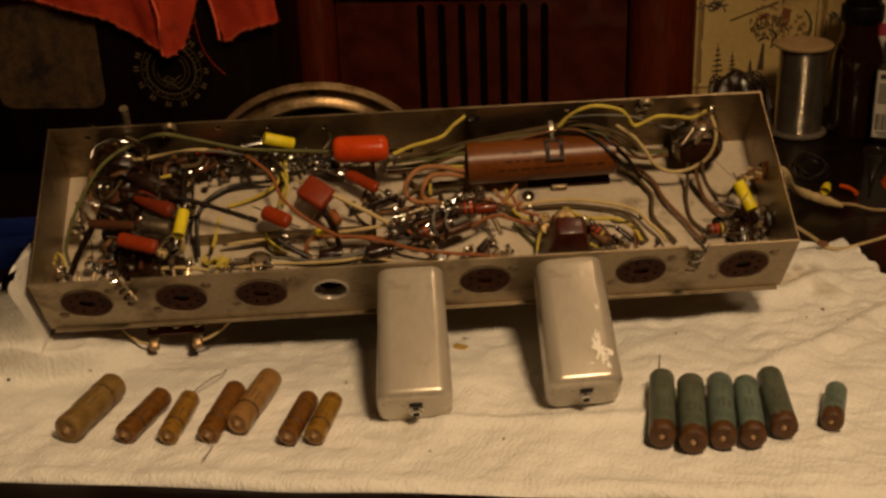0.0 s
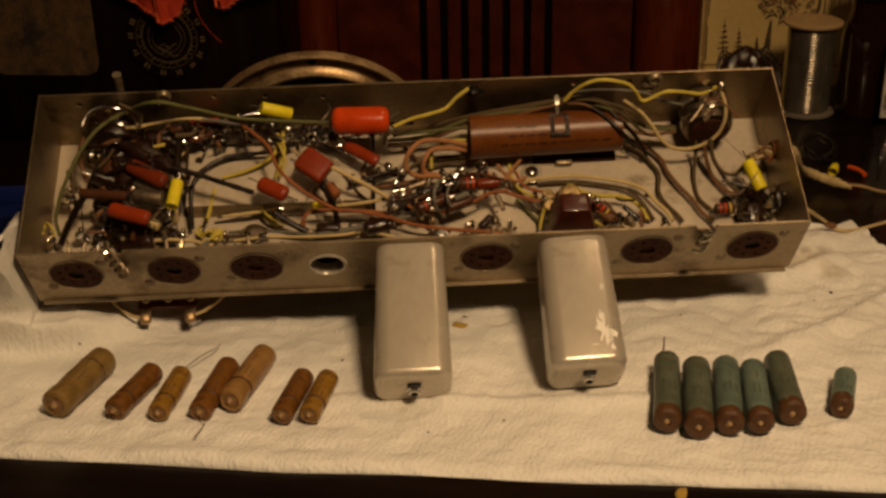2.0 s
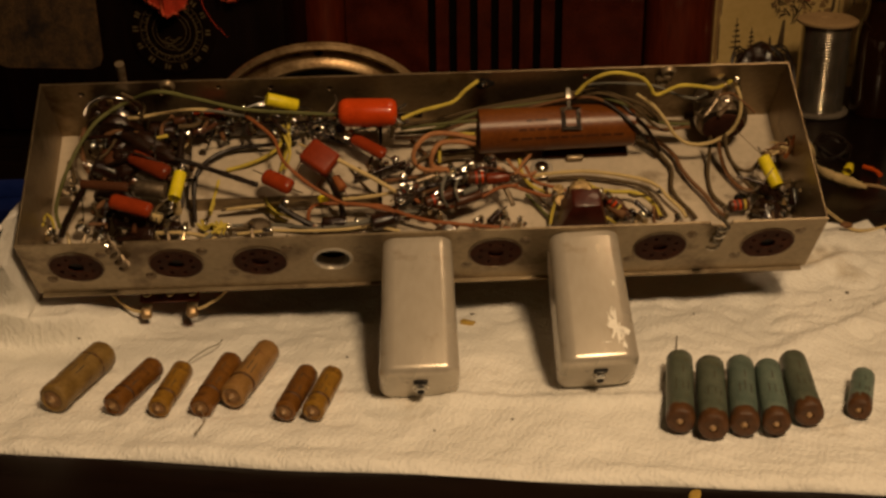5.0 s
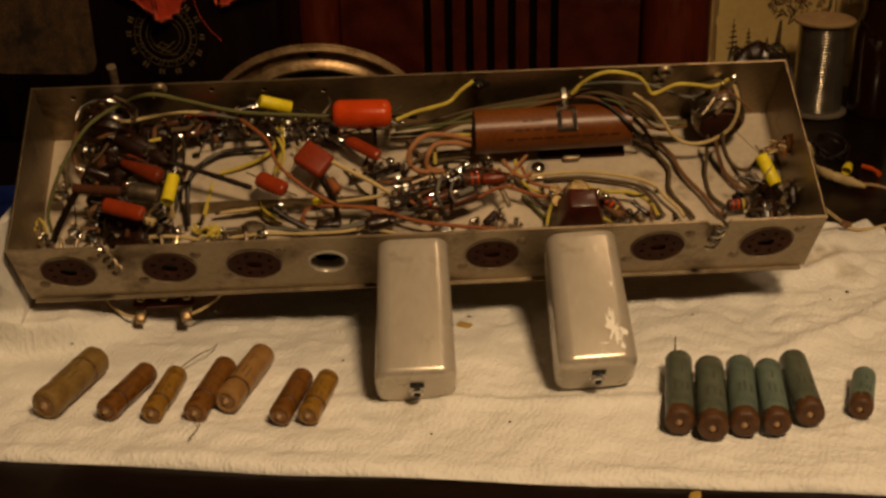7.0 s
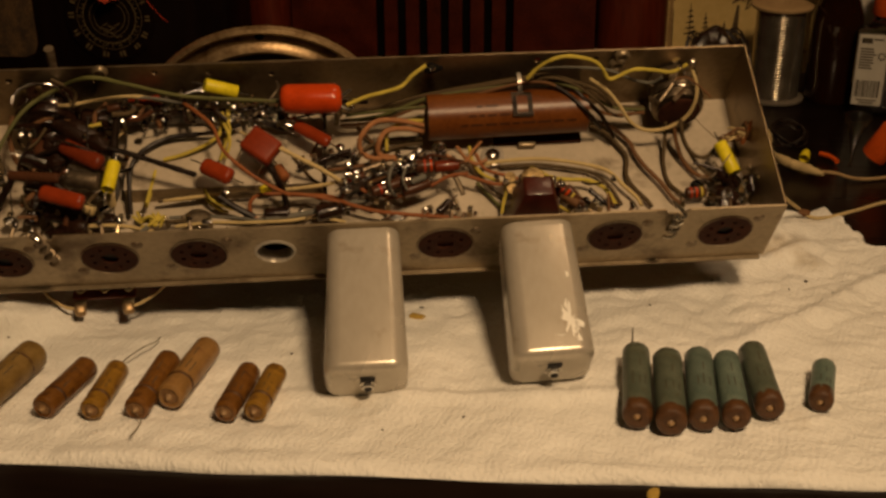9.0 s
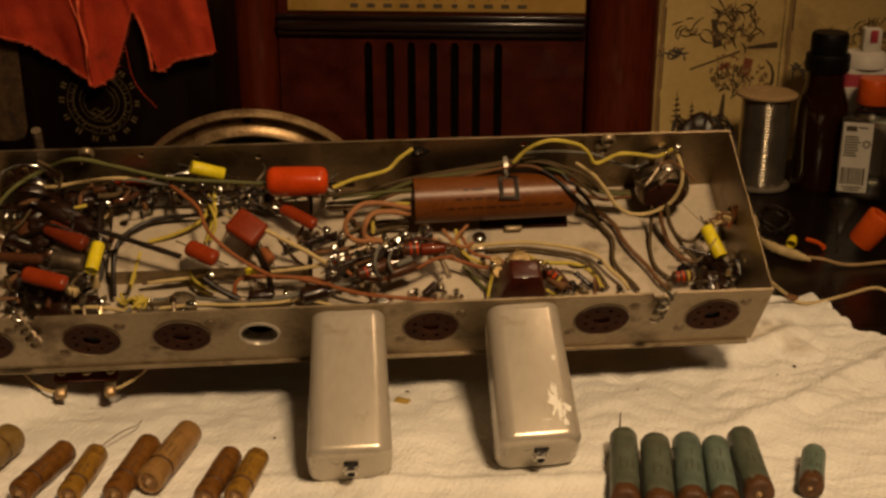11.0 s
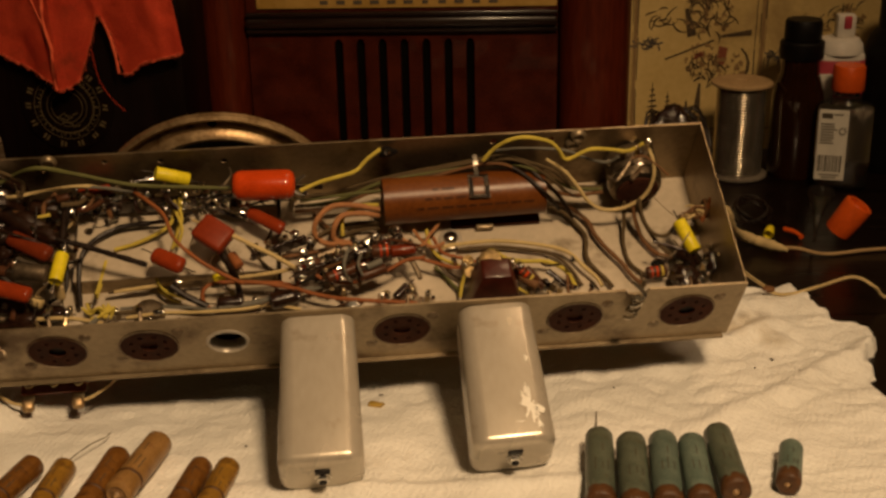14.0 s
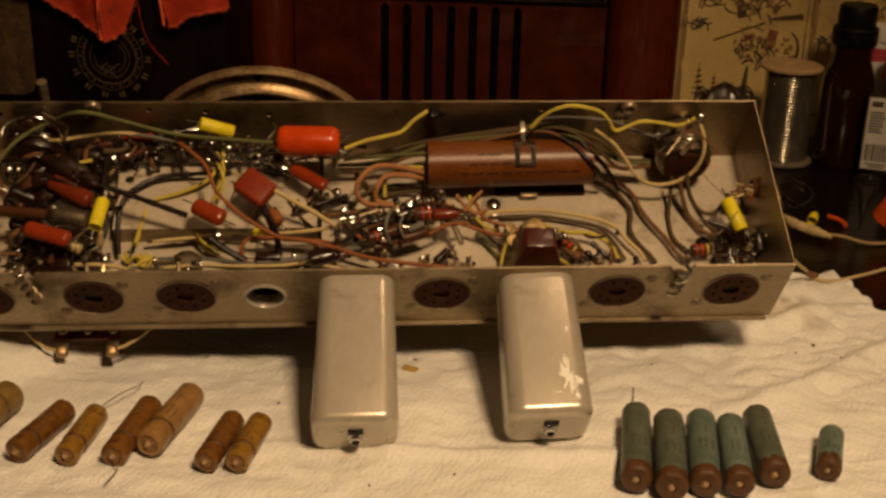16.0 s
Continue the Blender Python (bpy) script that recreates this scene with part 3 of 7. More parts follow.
def can(u, tilt, long):
    """Rectangular coil can that sticks out of the front wall."""
    wide, high = 0.0388, 0.0308
    bm = bmesh.new()
    bmesh.ops.create_cube(bm, size=1, matrix=Matrix.Diagonal((wide, long, high, 1)))
    sides = [e for e in bm.edges if abs(e.verts[0].co.y - e.verts[1].co.y) > 0.01]
    bmesh.ops.bevel(bm, geom=sides, offset=0.0078, segments=7, affect="EDGES", profile=0.5)
    end = [e for e in bm.edges if all(v.co.y < -long * 0.49 for v in e.verts)]
    bmesh.ops.bevel(bm, geom=end, offset=0.0046, segments=5, affect="EDGES", profile=0.5)
    for v in bm.verts:
        k = (v.co.y / long + 0.5)
        v.co.x = v.co.x * (1.03 - 0.10 * k) + 0.0018 * k
        v.co.z = v.co.z * (1.03 - 0.03 * k) - 0.0004 * (1 - k)
        v.co += 0.0003 * Vector((noise.noise(v.co * 60 + Vector((u * 90, 0, 0))), 0, noise.noise(v.co * 55)))
    body = part("coil_can", bm, ALU, chassis, "dull silver aluminium coil can with rounded edges", pose(u, -long / 2 - 0.0002, -0.0038 - high / 2, 0, 0, tilt))
    y = -long / 2 - 0.0001
    slot = box_bm(0.0070, 0.0014, 0.0040, 0.0006, at=(0.0005, y - 0.0002, 0.0052))
    part("slot", slot, BLACK, body)
    part("stud_washer", moved(lathe_bm([(0.0040, 0), (0.0040, 0.0006), (0, 0.0006)], 18), pose(0.0005, y, -0.0005, 90)), SOLDER, body)
    part("nut", moved(lathe_bm([(0.0033, 0), (0.0033, 0.0018), (0.0026, 0.0022), (0, 0.0022)], 6), pose(0.0005, y - 0.0005, -0.0005, 90)), SOLDER, body, "shiny hex nut")
    part("stud", moved(lathe_bm([(0.0019, 0), (0.0019, 0.0020), (0.0014, 0.0026), (0, 0.0026)], 14), pose(0.0005, y - 0.001, -0.0005, 90)), BLACK, body, "dark threaded stud")
    return body


can(0.2035, 0.0, 0.0772)
can_b = can(0.2918, 1.6, 0.0750)


def scuff(x, y, size, seed, squash=1.7):
    """Thin ragged patch of bare metal on the upper side of the second can."""
    rng = random.Random(seed)
    line = []
    for k in range(56):
        a = 2 * math.pi * k / 56
        q = size * (0.62 + 0.75 * noise.noise((2.2 * math.cos(a) + seed, 2.2 * math.sin(a), 0)) + 0.55 * noise.noise((7 * math.cos(a), 7 * math.sin(a) + seed, 3)))
        q = max(size * 0.18, q)
        line.append((x + q * math.cos(a), y + squash * q * math.sin(a)))
    part("scuff", plate_bm(line, [], 0.00006), ALU_SCUFF, can_b, m=Matrix.Translation((0, 0, 0.01552)))


for x, y, size, seed, squash in ((0.0098, -0.0200, 0.0050, 1.3, 2.1), (0.0088, -0.0110, 0.0016, 4.1, 2.4), (0.0122, -0.0290, 0.0017, 6.6, 1.6), (0.0040, -0.0272, 0.0028, 8.2, 0.28), (0.0125, -0.0225, 0.0016, 2.2, 2.6), (0.0118, 0.0060, 0.0010, 9.4, 2.2)):
    scuff(x, y, size, seed, squash)


def twisted_lug(u, lean, skin):
    """Springy twist of bare wire hooked over the front rim."""
    pts = [(u - 0.002, 0.004, 0.001), (u - 0.001, 0.0012, 0.0025)]
    for i in range(29):
        a = i / 28
        pts.append((u + lean * a + 0.0026 * math.cos(a * 22), -0.0030 - 0.0020 * math.sin(a * 22), 0.001 - 0.0205 * a))
    part("spring_clip", tube_bm(pts, 0.0010, 6, 2), skin, chassis, "small coiled spring clip hooked on the rim")


twisted_lug(0.0488, 0.004, RUST)
twisted_lug(0.3640, -0.002, TIN_WIRE)


# ---- loose paper capacitors on the towel ----
def paper_capacitor(near, far, r, skin, plug, label, seed, waist=True):
    near, far = Vector(near), Vector(far)
    long = (far - near).length
    near.x, far.x = near.x + 0.0008, far.x + 0.0008
    thing = group("paper_capacitor", aim(near, far))
    c = r * 0.24
    prof = [(r * 0.60, 0.0004), (r * 0.72, -0.0002), (r * 0.86, 0.0004), (r * 0.96, c * 0.55), (r, c * 1.3)]
    steps = 9
    for k in range(steps + 1):
        z = c * 1.4 + (long - 2.4 * c) * k / steps
        pinch = 0.93 if waist and k in (2,) else 1.0
        prof.append((r * pinch, z))
    prof += [(r - c * 0.5, long - c * 0.25), (r * 0.74, long), (r * 0.66, long - 0.0006)]
    body = part("sleeve", lathe_bm(prof, 26, 0.035, seed), skin, thing)
    for z, turn in ((0.0009, 180), (long - 0.0009, 0)):
        cap = lathe_bm([(r * 0.80, -0.001), (r * 0.76, 0.0002), (r * 0.5, 0.0003), (r * 0.2, 0.0006), (0, 0.0009)], 20, 0.16, seed + 3)
        part("end_plug", moved(cap, pose(0, 0, z, turn)), plug, thing)
    if waist:
        z = long * (0.72 if seed == 1 else 0.27)
        part("crimp_ring", lathe_bm([(r * 0.95, z - 0.0008), (r * 1.015, z - 0.0004), (r * 1.015, z + 0.0004), (r * 0.95, z + 0.0008)], 26, 0.06, seed + 1), WAX_GROOVE, thing, "dark ring of wax round the body")
    else:
        z = long * (0.24 if seed == 13 else 0.12)
        part("wax_collar", lathe_bm([(r * 0.30, -0.0005), (r * 0.60, -0.0006), (r * 0.84, -0.0004), (r * 0.98, 0.0004), (r * 1.03, r * 0.28), (r * 1.025, z * 0.6), (r * 1.02, z * 0.92), (r * 0.99, z)], 26, 0.05, seed + 1), plug, thing, "dark brown wax collar")
    part("wire_stub", moved(lathe_bm([(r * 0.28, -0.0004), (r * 0.24, 0.0004), (r * 0.14, 0.0010), (0.0006, 0.0012), (0.0004, 0.0017), (0, 0.0018)], 10, 0.3, seed), pose(0.0004, 0, -0.0001, 180)), PALE_WAX, thing, "pale blob of wax at the lead")
    up = thing.matrix_world.to_3x3().inverted() @ Vector((0, -0.5, 0.87))
    a0 = math.atan2(up.y, up.x)
    rng = random.Random(seed)
    for row in range(3):
        for k in range(2 if row == 1 else 1):
            a = a0 + (row - 1) * 0.42 + rng.uniform(-0.06, 0.06)
            size = long * rng.uniform(0.10, 0.19)
            z = long * (0.33 + 0.25 * k + rng.uniform(-0.02, 0.03))
            bar = bmesh.new()
            n = 4
            vs = [[bar.verts.new(((r * 1.01 + 0.0001) * math.cos(a + s * 0.034), (r * 1.01 + 0.0001) * math.sin(a + s * 0.034), z + size * i / n)) for s in (-1, 0, 1)] for i in range(n + 1)]
            for lo, hi in zip(vs, vs[1:]):
                for s in (0, 1):
                    bar.faces.new((lo[s], lo[s + 1], hi[s + 1], hi[s]))
            part("print_bar", bar, INK, thing)
    return tagged(thing, label, "capacitor", "loose paper capacitors")


BROWN = "old wax-coated brown paper capacitor lying on the towel"
DARK = "dark brown waxed paper capacitor lying on the towel"
GREEN = "faded teal paper capacitor with brown wax ends on the towel"
paper_capacitor((0.0218, -0.0505, 0.0085), (0.0380, -0.0045, 0.0085), 0.0079, WAX_OLIVE, WAX_END, "long tan waxed paper capacitor lying apart on the towel", 1)
paper_capacitor((0.0519, -0.0542, 0.0062), (0.0662, -0.0169, 0.0066), 0.0060, WAX_DARK, WAX_END, DARK, 2)
paper_capacitor((0.0746, -0.0580, 0.0060), (0.0815, -0.0207, 0.0064), 0.0057, WAX_GOLD, WAX_END, BROWN, 3)
paper_capacitor((0.0955, -0.0598, 0.0064), (0.1059, -0.0146, 0.0068), 0.0061, WAX_DARK, WAX_END, DARK, 4)
paper_capacitor((0.1101, -0.0529, 0.0080), (0.1244, -0.0068, 0.0084), 0.0068, WAX_TAN, WAX_END, "fat tan paper capacitor leaning on a darker one", 5)
paper_capacitor((0.1368, -0.0654, 0.0060), (0.1463, -0.0287, 0.0064), 0.0057, WAX_DARK, WAX_END, DARK, 6)
paper_capacitor((0.1505, -0.0661, 0.0060), (0.1592, -0.0311, 0.0064), 0.0057, WAX_GOLD, WAX_END, DARK, 7)
paper_capacitor((0.3249, -0.0907, 0.0085), (0.3375, -0.0326, 0.0085), 0.0068, TEAL_OLIVE, TEAL_END, GREEN, 8, False)
paper_capacitor((0.3389, -0.0977, 0.0088), (0.3513, -0.0402, 0.0088), 0.0071, TEAL_OLIVE, TEAL_END, GREEN, 9, False)
paper_capacitor((0.3544, -0.0953, 0.0085), (0.3669, -0.0401, 0.0085), 0.0069, TEAL, TEAL_END, GREEN, 10, False)
paper_capacitor((0.3695, -0.0955, 0.0082), (0.3800, -0.0435, 0.0082), 0.0065, TEAL, TEAL_END, GREEN, 11, False)
paper_capacitor((0.3872, -0.0891, 0.0085), (0.3949, -0.0369, 0.0085), 0.0068, TEAL_OLIVE, TEAL_END, GREEN, 12, False)
paper_capacitor((0.4127, -0.0848, 0.0074), (0.4261, -0.0536, 0.0074), 0.0057, TEAL, TEAL_END, "short teal paper capacitor lying apart on the towel", 13, False)


def lead(points, r=0.0003, label="thin bare lead wire lying on the towel"):
    return tagged(part("lead_wire", tube_bm(points, r, 6, 5), RUST), label, "wire")


lead([(0.0960, -0.0600, 0.0055), (0.0992, -0.0660, 0.0040), (0.0975, -0.0715, 0.0030), (0.0955, -0.0770, 0.0028)])
lead([(0.0815, -0.0200, 0.0060), (0.0850, -0.0125, 0.0070), (0.0920, -0.0035, 0.0080), (0.0970, 0.0055, 0.0060), (0.0990, 0.0095, 0.0065)])
lead([(0.3373, -0.0330, 0.0085), (0.3388, -0.0250, 0.0060), (0.3410, -0.0150, 0.0035), (0.3450, 0.0020, 0.0030)])


def crumb(x, y, r, material, label, squash=(1.3, 0.8, 0.4), on_towel=True):
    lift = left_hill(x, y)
    x, y = slid_along_view(x, y, lift)
    z = lift + towel_height(x, y) + r * squash[2] * 0.5 if on_towel else -0.003 + r * squash[2] * 0.7
    tagged(part("crumb", blob_bm(r, squash, 0.5, x * 90), material, m=pose(x, y, z, 0, 0, x * 3000)), label, "crumb")


crumb(0.2326, 0.0280, 0.0034, CRUMB, "yellow wax crumb on the towel", (1.4, 0.7, 0.35))
crumb(0.2362, 0.0400, 0.0010, DUST, "tiny dark grain on the towel")
crumb(0.3229, -0.1345, 0.0030, CRUMB, "pale wax crumb on the bare table", (1.5, 0.9, 0.5), False)
for x, y, r in ((-0.0279, 0.0220, 0.0012), (0.0176, 0.0278, 0.0008), (0.1662, -0.0011, 0.0007), (0.456, 0.050, 0.0010), (0.466, 0.034, 0.0007), (0.443, 0.041, 0.0006),
                (0.21, -0.076, 0.0006), (0.248, -0.072, 0.0006), (0.400, -0.128, 0.0009), (0.36, 0.026, 0.0006), (0.185, -0.042, 0.0007)):
    crumb(x, y, r, DUST, "tiny dark grain of dirt on the towel", (1.2, 0.9, 0.6))


# ---- behind the chassis: speaker, two wooden radios, rag, bottles ----
def speaker():
    """Loudspeaker that stands behind the chassis, its rim leaning towards it."""
    R = 0.0735
    thing = group("loudspeaker", pose(0.1525, 0.1420, 0.0690, 110))
    rim_ring = lathe_bm([(R - 0.0190, -0.006), (R - 0.0175, -0.0012), (R - 0.0150, 0.0002), (R - 0.0125, -0.0012), (R - 0.0110, -0.0040), (R - 0.0055, -0.0040), (R - 0.0038, -0.0010),
                         (R - 0.0018, 0.0004), (R, -0.0008), (R + 0.0002, -0.0040), (R - 0.006, -0.0065), (R - 0.019, -0.008)], 72)
    part("rim", rim_ring, RIM, thing, "rusty plated steel rim")
    part("cone", lathe_bm([(R - 0.0180, -0.004), (R - 0.026, -0.009), (0.018, -0.030), (0.016, -0.027), (0, -0.022)], 40), PAPER_CONE, thing, "dark paper cone")
    part("basket", lathe_bm([(R - 0.010, -0.007), (R - 0.016, -0.016), (0.030, -0.034), (0.022, -0.040), (0, -0.040)], 40), RUST, thing)
    for a in (90, 0, 180, 270):
        hole = lathe_bm([(0.0026, 0), (0.0026, 0.0008), (0, 0.0008)], 12)
        part("screw_hole", moved(hole, pose((R - 0.0068) * math.cos(radians(a)), (R - 0.0068) * math.sin(radians(a)), -0.0042)), BLACK, thing)
    return tagged(thing, "round loudspeaker with rusty metal rim behind the chassis", "loudspeaker")


speaker()


def wood_radio():
    """Wide table radio in mahogany with slots over the speaker and a yellow dial."""
    top, deep = 0.285, 0.062
    thing = group("wooden_radio", pose(0.4037, 0.415, -0.003, 0, 0, -8.63))
    part("cabinet", box_bm(0.3470, deep - 0.006, top, 0.006, at=(-0.1140, deep / 2 + 0.006, top / 2)), WOOD_DARK, thing)
    for x0, x1 in ((-0.2900, -0.2495), (0.0015, 0.0605)):
        half, outline = (x1 - x0) / 2 - 0.0003, []
        for k in range(21):
            q = math.pi * k / 20
            outline.append(((x0 + x1) / 2 + half * math.cos(q), 0.012 - 0.026 * math.sin(q) ** 0.8))
        bm = moved(plate_bm(outline[::-1] + [((x0 + x1) / 2 + half * s, 0.016) for s in (1, -1)], [], top - 0.002), pose(0, 0, top - 0.001))
        part("side_column", bm, WOOD_COLUMN, thing, "rounded mahogany side column")
    slots = []
    n = 7
    for k in range(n):
        x = -0.1755 + (0.1755 - 0.0690) * k / (n - 1)
        slots.append([(x - 0.0034, 0.018), (x + 0.0034, 0.018), (x + 0.0034, 0.1125), (x + 0.0015, 0.1160), (x - 0.0015, 0.1160), (x - 0.0034, 0.1125)])
    panel = plate_bm([(-0.2490, 0.001), (0.0010, 0.001), (0.0010, top - 0.002), (-0.2490, top - 0.002)], slots, 0.004)
    part("front_panel", panel, WOOD, thing, "mahogany front panel with seven slots", FRONT)
    # Near-black sheet: the unlit depth behind the slots put into its colour.
    part("slot_shade", box_bm(0.130, 0.001, 0.11, at=(-0.122, 0.0052, 0.068)), HOLE, thing)
    for z, h, d in ((0.1240, 0.0040, 0.006), (0.1306, 0.0084, 0.010), (0.1372, 0.0036, 0.007)):
        part("moulding", box_bm(0.2500, d, h, min(h, d) * 0.35, at=(-0.1240, -d / 2 - 0.0004, z)), MOULDING, thing, "dark moulding under the dial")
    part("dial", box_bm(0.2400, 0.002, 0.075, 0.0006, at=(-0.1200, -0.0016, 0.1790)), DIAL_GLASS, thing, "yellowed dial scale")
    rng = random.Random(5)
    for k in range(11):
        x = -0.1180 + (k - 5) * 0.0135
        part("dial_mark", box_bm(rng.uniform(0.0045, 0.0075), 0.0006, 0.0032, at=(x, -0.0030, 0.1462)), INK, thing)
        part("dial_tick", box_bm(0.0007, 0.0006, 0.006, at=(x, -0.0030, 0.1530)), INK, thing)
    return tagged(thing, "old mahogany table radio with slotted speaker grille", "radio")


wood_radio()


def dark_radio():
    """Older dark radio with a round gold-printed dial and a cloth grille."""
    thing = group("dark_radio", pose(0.0247, 0.372, -0.003, 0, 0, -8.63))
    top = 0.30
    # Right end widened: dark case stands in for the unlit gap between the radios.
    part("cabinet", box_bm(0.3600, 0.080, top, 0.008, at=(-0.0890, 0.0405, top / 2)), WOOD_DARK, thing)
    disc = part("dial_plate", moved(lathe_bm([(0.0345, 0), (0.034, 0.0012), (0, 0.0012)], 40), Matrix.Translation((0, -0.0002, 0.0880)) @ FRONT), WOOD_DARK, thing, "round black dial plate")
    at = Matrix.Translation((0, -0.0018, 0.0880)) @ FRONT
    for r, wide in ((0.0246, 0.0002), (0.0200, 0.00035), (0.0150, 0.0002), (0.0118, 0.0002)):
        part("dial_ring", moved(lathe_bm([(r - wide, 0), (r - wide, 0.0003), (r + wide, 0.0003), (r + wide, 0)], 60), at), GOLD_INK, disc)
    rng = random.Random(3)
    for k in range(40):
        a = k * 9
        size = 0.0016 if k % 2 else 0.0034
        part("dial_tick", moved(box_bm(size, 0.0006, 0.0003, at=(0.0202 + size / 2, 0, 0.0002)), at @ pose(0, 0, 0, 0, 0, a)), GOLD_INK, disc)
    for k in range(14):
        a = k * 360 / 14 + rng.uniform(-3, 3)
        for d in (-0.0014, 0.0014):
            part("dial_numeral", moved(box_bm(rng.uniform(0.0030, 0.0046), 0.0014, 0.0003, at=(0.0290, d, 0.0003)), at @ pose(0, 0, 0, 0, 0, a)), GOLD_INK, disc)
        part("dial_dot", moved(lathe_bm([(0.0008, 0), (0.0008, 0.0004), (0, 0.0004)], 8), at @ pose(0, 0, 0, 0, 0, a) @ pose(0.0222, 0, 0.0002)), BRASS, disc)
    for k in range(9):
        part("dial_ornament", moved(box_bm(rng.uniform(0.002, 0.006), 0.0007, 0.0003), at @ pose(rng.uniform(-0.006, 0.006), rng.uniform(-0.016, -0.004), 0.0003, 0, 0, rng.uniform(-30, 30))), GOLD_INK, disc)
    x0, x1, z0, z1 = -0.1500, -0.0590, 0.056, 0.185
    outline = [(x0 + 0.010, z0), (x1 - 0.010, z0), (x1 - 0.003, z0 + 0.003), (x1, z0 + 0.010), (x1, z1), (x0, z1), (x0, z0 + 0.010), (x0 + 0.003, z0 + 0.003)]
    part("grille", plate_bm(outline, [], 0.002), GRILLE, thing, "worn brown grille cloth", Matrix.Translation((0, -0.0005, 0)) @ FRONT)
    for x in (-0.075, -0.050, -0.026):
        part("knob", moved(lathe_bm([(0.0085, 0), (0.0085, 0.008), (0.007, 0.0095), (0, 0.0095)], 20), Matrix.Translation((x, 0, 0.0370)) @ FRONT), WOOD_DARK, thing, "small dark wooden knob")
    return tagged(thing, "dark wooden radio with round gold-printed dial", "radio")


dark_radio()


def rag():
    """Torn red shop rag that hangs over the dark radio: each column of the cloth ends at its own height."""
    ends = ((-0.1150, 0.1520), (-0.0600, 0.1370), (-0.0222, 0.1267), (0.0002, 0.1142), (0.0200, 0.1020), (0.0265, 0.0976), (0.0330, 0.0990), (0.0395, 0.1036), (0.0450, 0.1160),
            (0.0509, 0.1326), (0.0570, 0.1510), (0.0612, 0.1465), (0.0655, 0.1363), (0.0695, 0.1180), (0.0726, 0.1075), (0.0765, 0.1080), (0.0879, 0.1168), (0.1040, 0.1205), (0.1172, 0.1230))
    def low(x):
        for (xa, za), (xb, zb) in zip(ends, ends[1:]):
            if xa <= x <= xb:
                return za + (zb - za) * (x - xa) / (xb - xa)
        return 0.12
    def fold_at(x, z):
        """How far the cloth stands forward: soft folds, the ridged seam in the middle, the hem along the torn leg."""
        d = 0.0034 * math.sin((x - 0.024) * 90 + z * 8) + 0.0026 * math.sin(x * 240 + z * 60) * noise.noise((x * 30, z * 30, 6)) + 0.0022 * abs(noise.noise((x * 45, z * 30, 12))) + 0.0045 * math.exp(-((x - 0.0265 + (z - 0.10) * 0.03) / 0.0026) ** 2) + 0.005 * noise.noise((x * 14, z * 9, 3))
        seam = 0.0030 * math.exp(-((x - 0.0240 + (z - 0.10) * 0.07 + 0.0012 * math.sin(z * 160)) / 0.0019) ** 2)
        stitch = 0.0018 * math.exp(-((x - 0.0240 + 0.24 * max(0, z - 0.125)) / 0.0015) ** 2)
        hem = 0.0026 * math.exp(-((x - 0.0570 - 0.012 * (1 - (z - 0.10) / 0.05)) / 0.0026) ** 2) * (1 if z < 0.165 else 0)
        return d + seam + stitch + hem
    bm = bmesh.new()
    na, nb = 230, 46
    x0, x1, top = -0.115, 0.1170, 0.312
    grid = []
    for i in range(na + 1):
        x = x0 + (x1 - x0) * i / na
        z0 = low(x) + 0.0011 * noise.noise((x * 420, 1, 0)) + 0.0006 * noise.noise((x * 1300, 4, 0))
        col = []
        for j in range(nb + 1):
            z = z0 + (top - z0) * (j / nb) ** 1.1
            fold = fold_at(x, z)
            xx = x - max(0, (z - 0.123)) * 0.14 * max(0, (x - 0.06) / 0.057)
            col.append(bm.verts.new((xx, 0.3570 - 0.152 * (x - 0.0247) - fold - 0.001 * noise.noise((x * 90, z * 90, 0)), z)))
        grid.append(col)
    for a, b in zip(grid, grid[1:]):
        for j in range(nb):
            bm.faces.new((a[j], b[j], b[j + 1], a[j + 1]))
    bmesh.ops.solidify(bm, geom=bm.faces[:], thickness=0.0012)
    ob = part("shop_rag", bm, RAG)
    bm = tube_bm([(0.0502, 0.3530, 0.1264), (0.0537, 0.3520, 0.1031), (0.0605, 0.3520, 0.090), (0.0697, 0.3530, 0.0788)], 0.00015, 5, 5)
    part("loose_thread", bm, RAG, ob)
    for along, z0, z1, wide in ((lambda z: 0.0240 - (z - 0.10) * 0.07 + 0.0012 * math.sin(z * 160), 0.0985, 0.20, 0.0011), (lambda z: 0.0246 - 0.24 * max(0, z - 0.125) - 0.5 * max(0, z - 0.125) ** 1.5, 0.126, 0.20, 0.0007),
                                (lambda z: 0.0570 + 0.010 * (0.148 - z) / 0.04 + 0.004 * math.sin((z - 0.10) * 50), 0.108, 0.1475, 0.0009)):
        pts = []
        for k in range(15):
            z = z0 + (z1 - z0) * k / 14
            x = along(z)
            pts.append((x, 0.3562 - 0.152 * (x - 0.0247) - fold_at(x, z), z))
        part("seam", tube_bm(pts, wide, 7, 4, lumps=0.4), RAG_FUZZ, ob, "paler stitched seam")
    rng = random.Random(8)
    fuzz = bmesh.new()
    for k in range(1500):
        x = rng.uniform(x0 + 0.01, x1 - 0.001)
        z = low(x) + rng.uniform(-0.0002, 0.0008)
        y = 0.3562 - 0.152 * (x - 0.0247) - fold_at(x, z + 0.001)
        dx, dy, dz = rng.gauss(0, 0.0012), rng.gauss(0, 0.0012), rng.uniform(-0.0022, 0.0004)
        tube_bm([(x, y, z), (x + dx * 0.4, y + dy * 0.5, z + dz * 0.6), (x + dx, y + dy, z + dz)], 0.00011, 3, 2, fuzz)
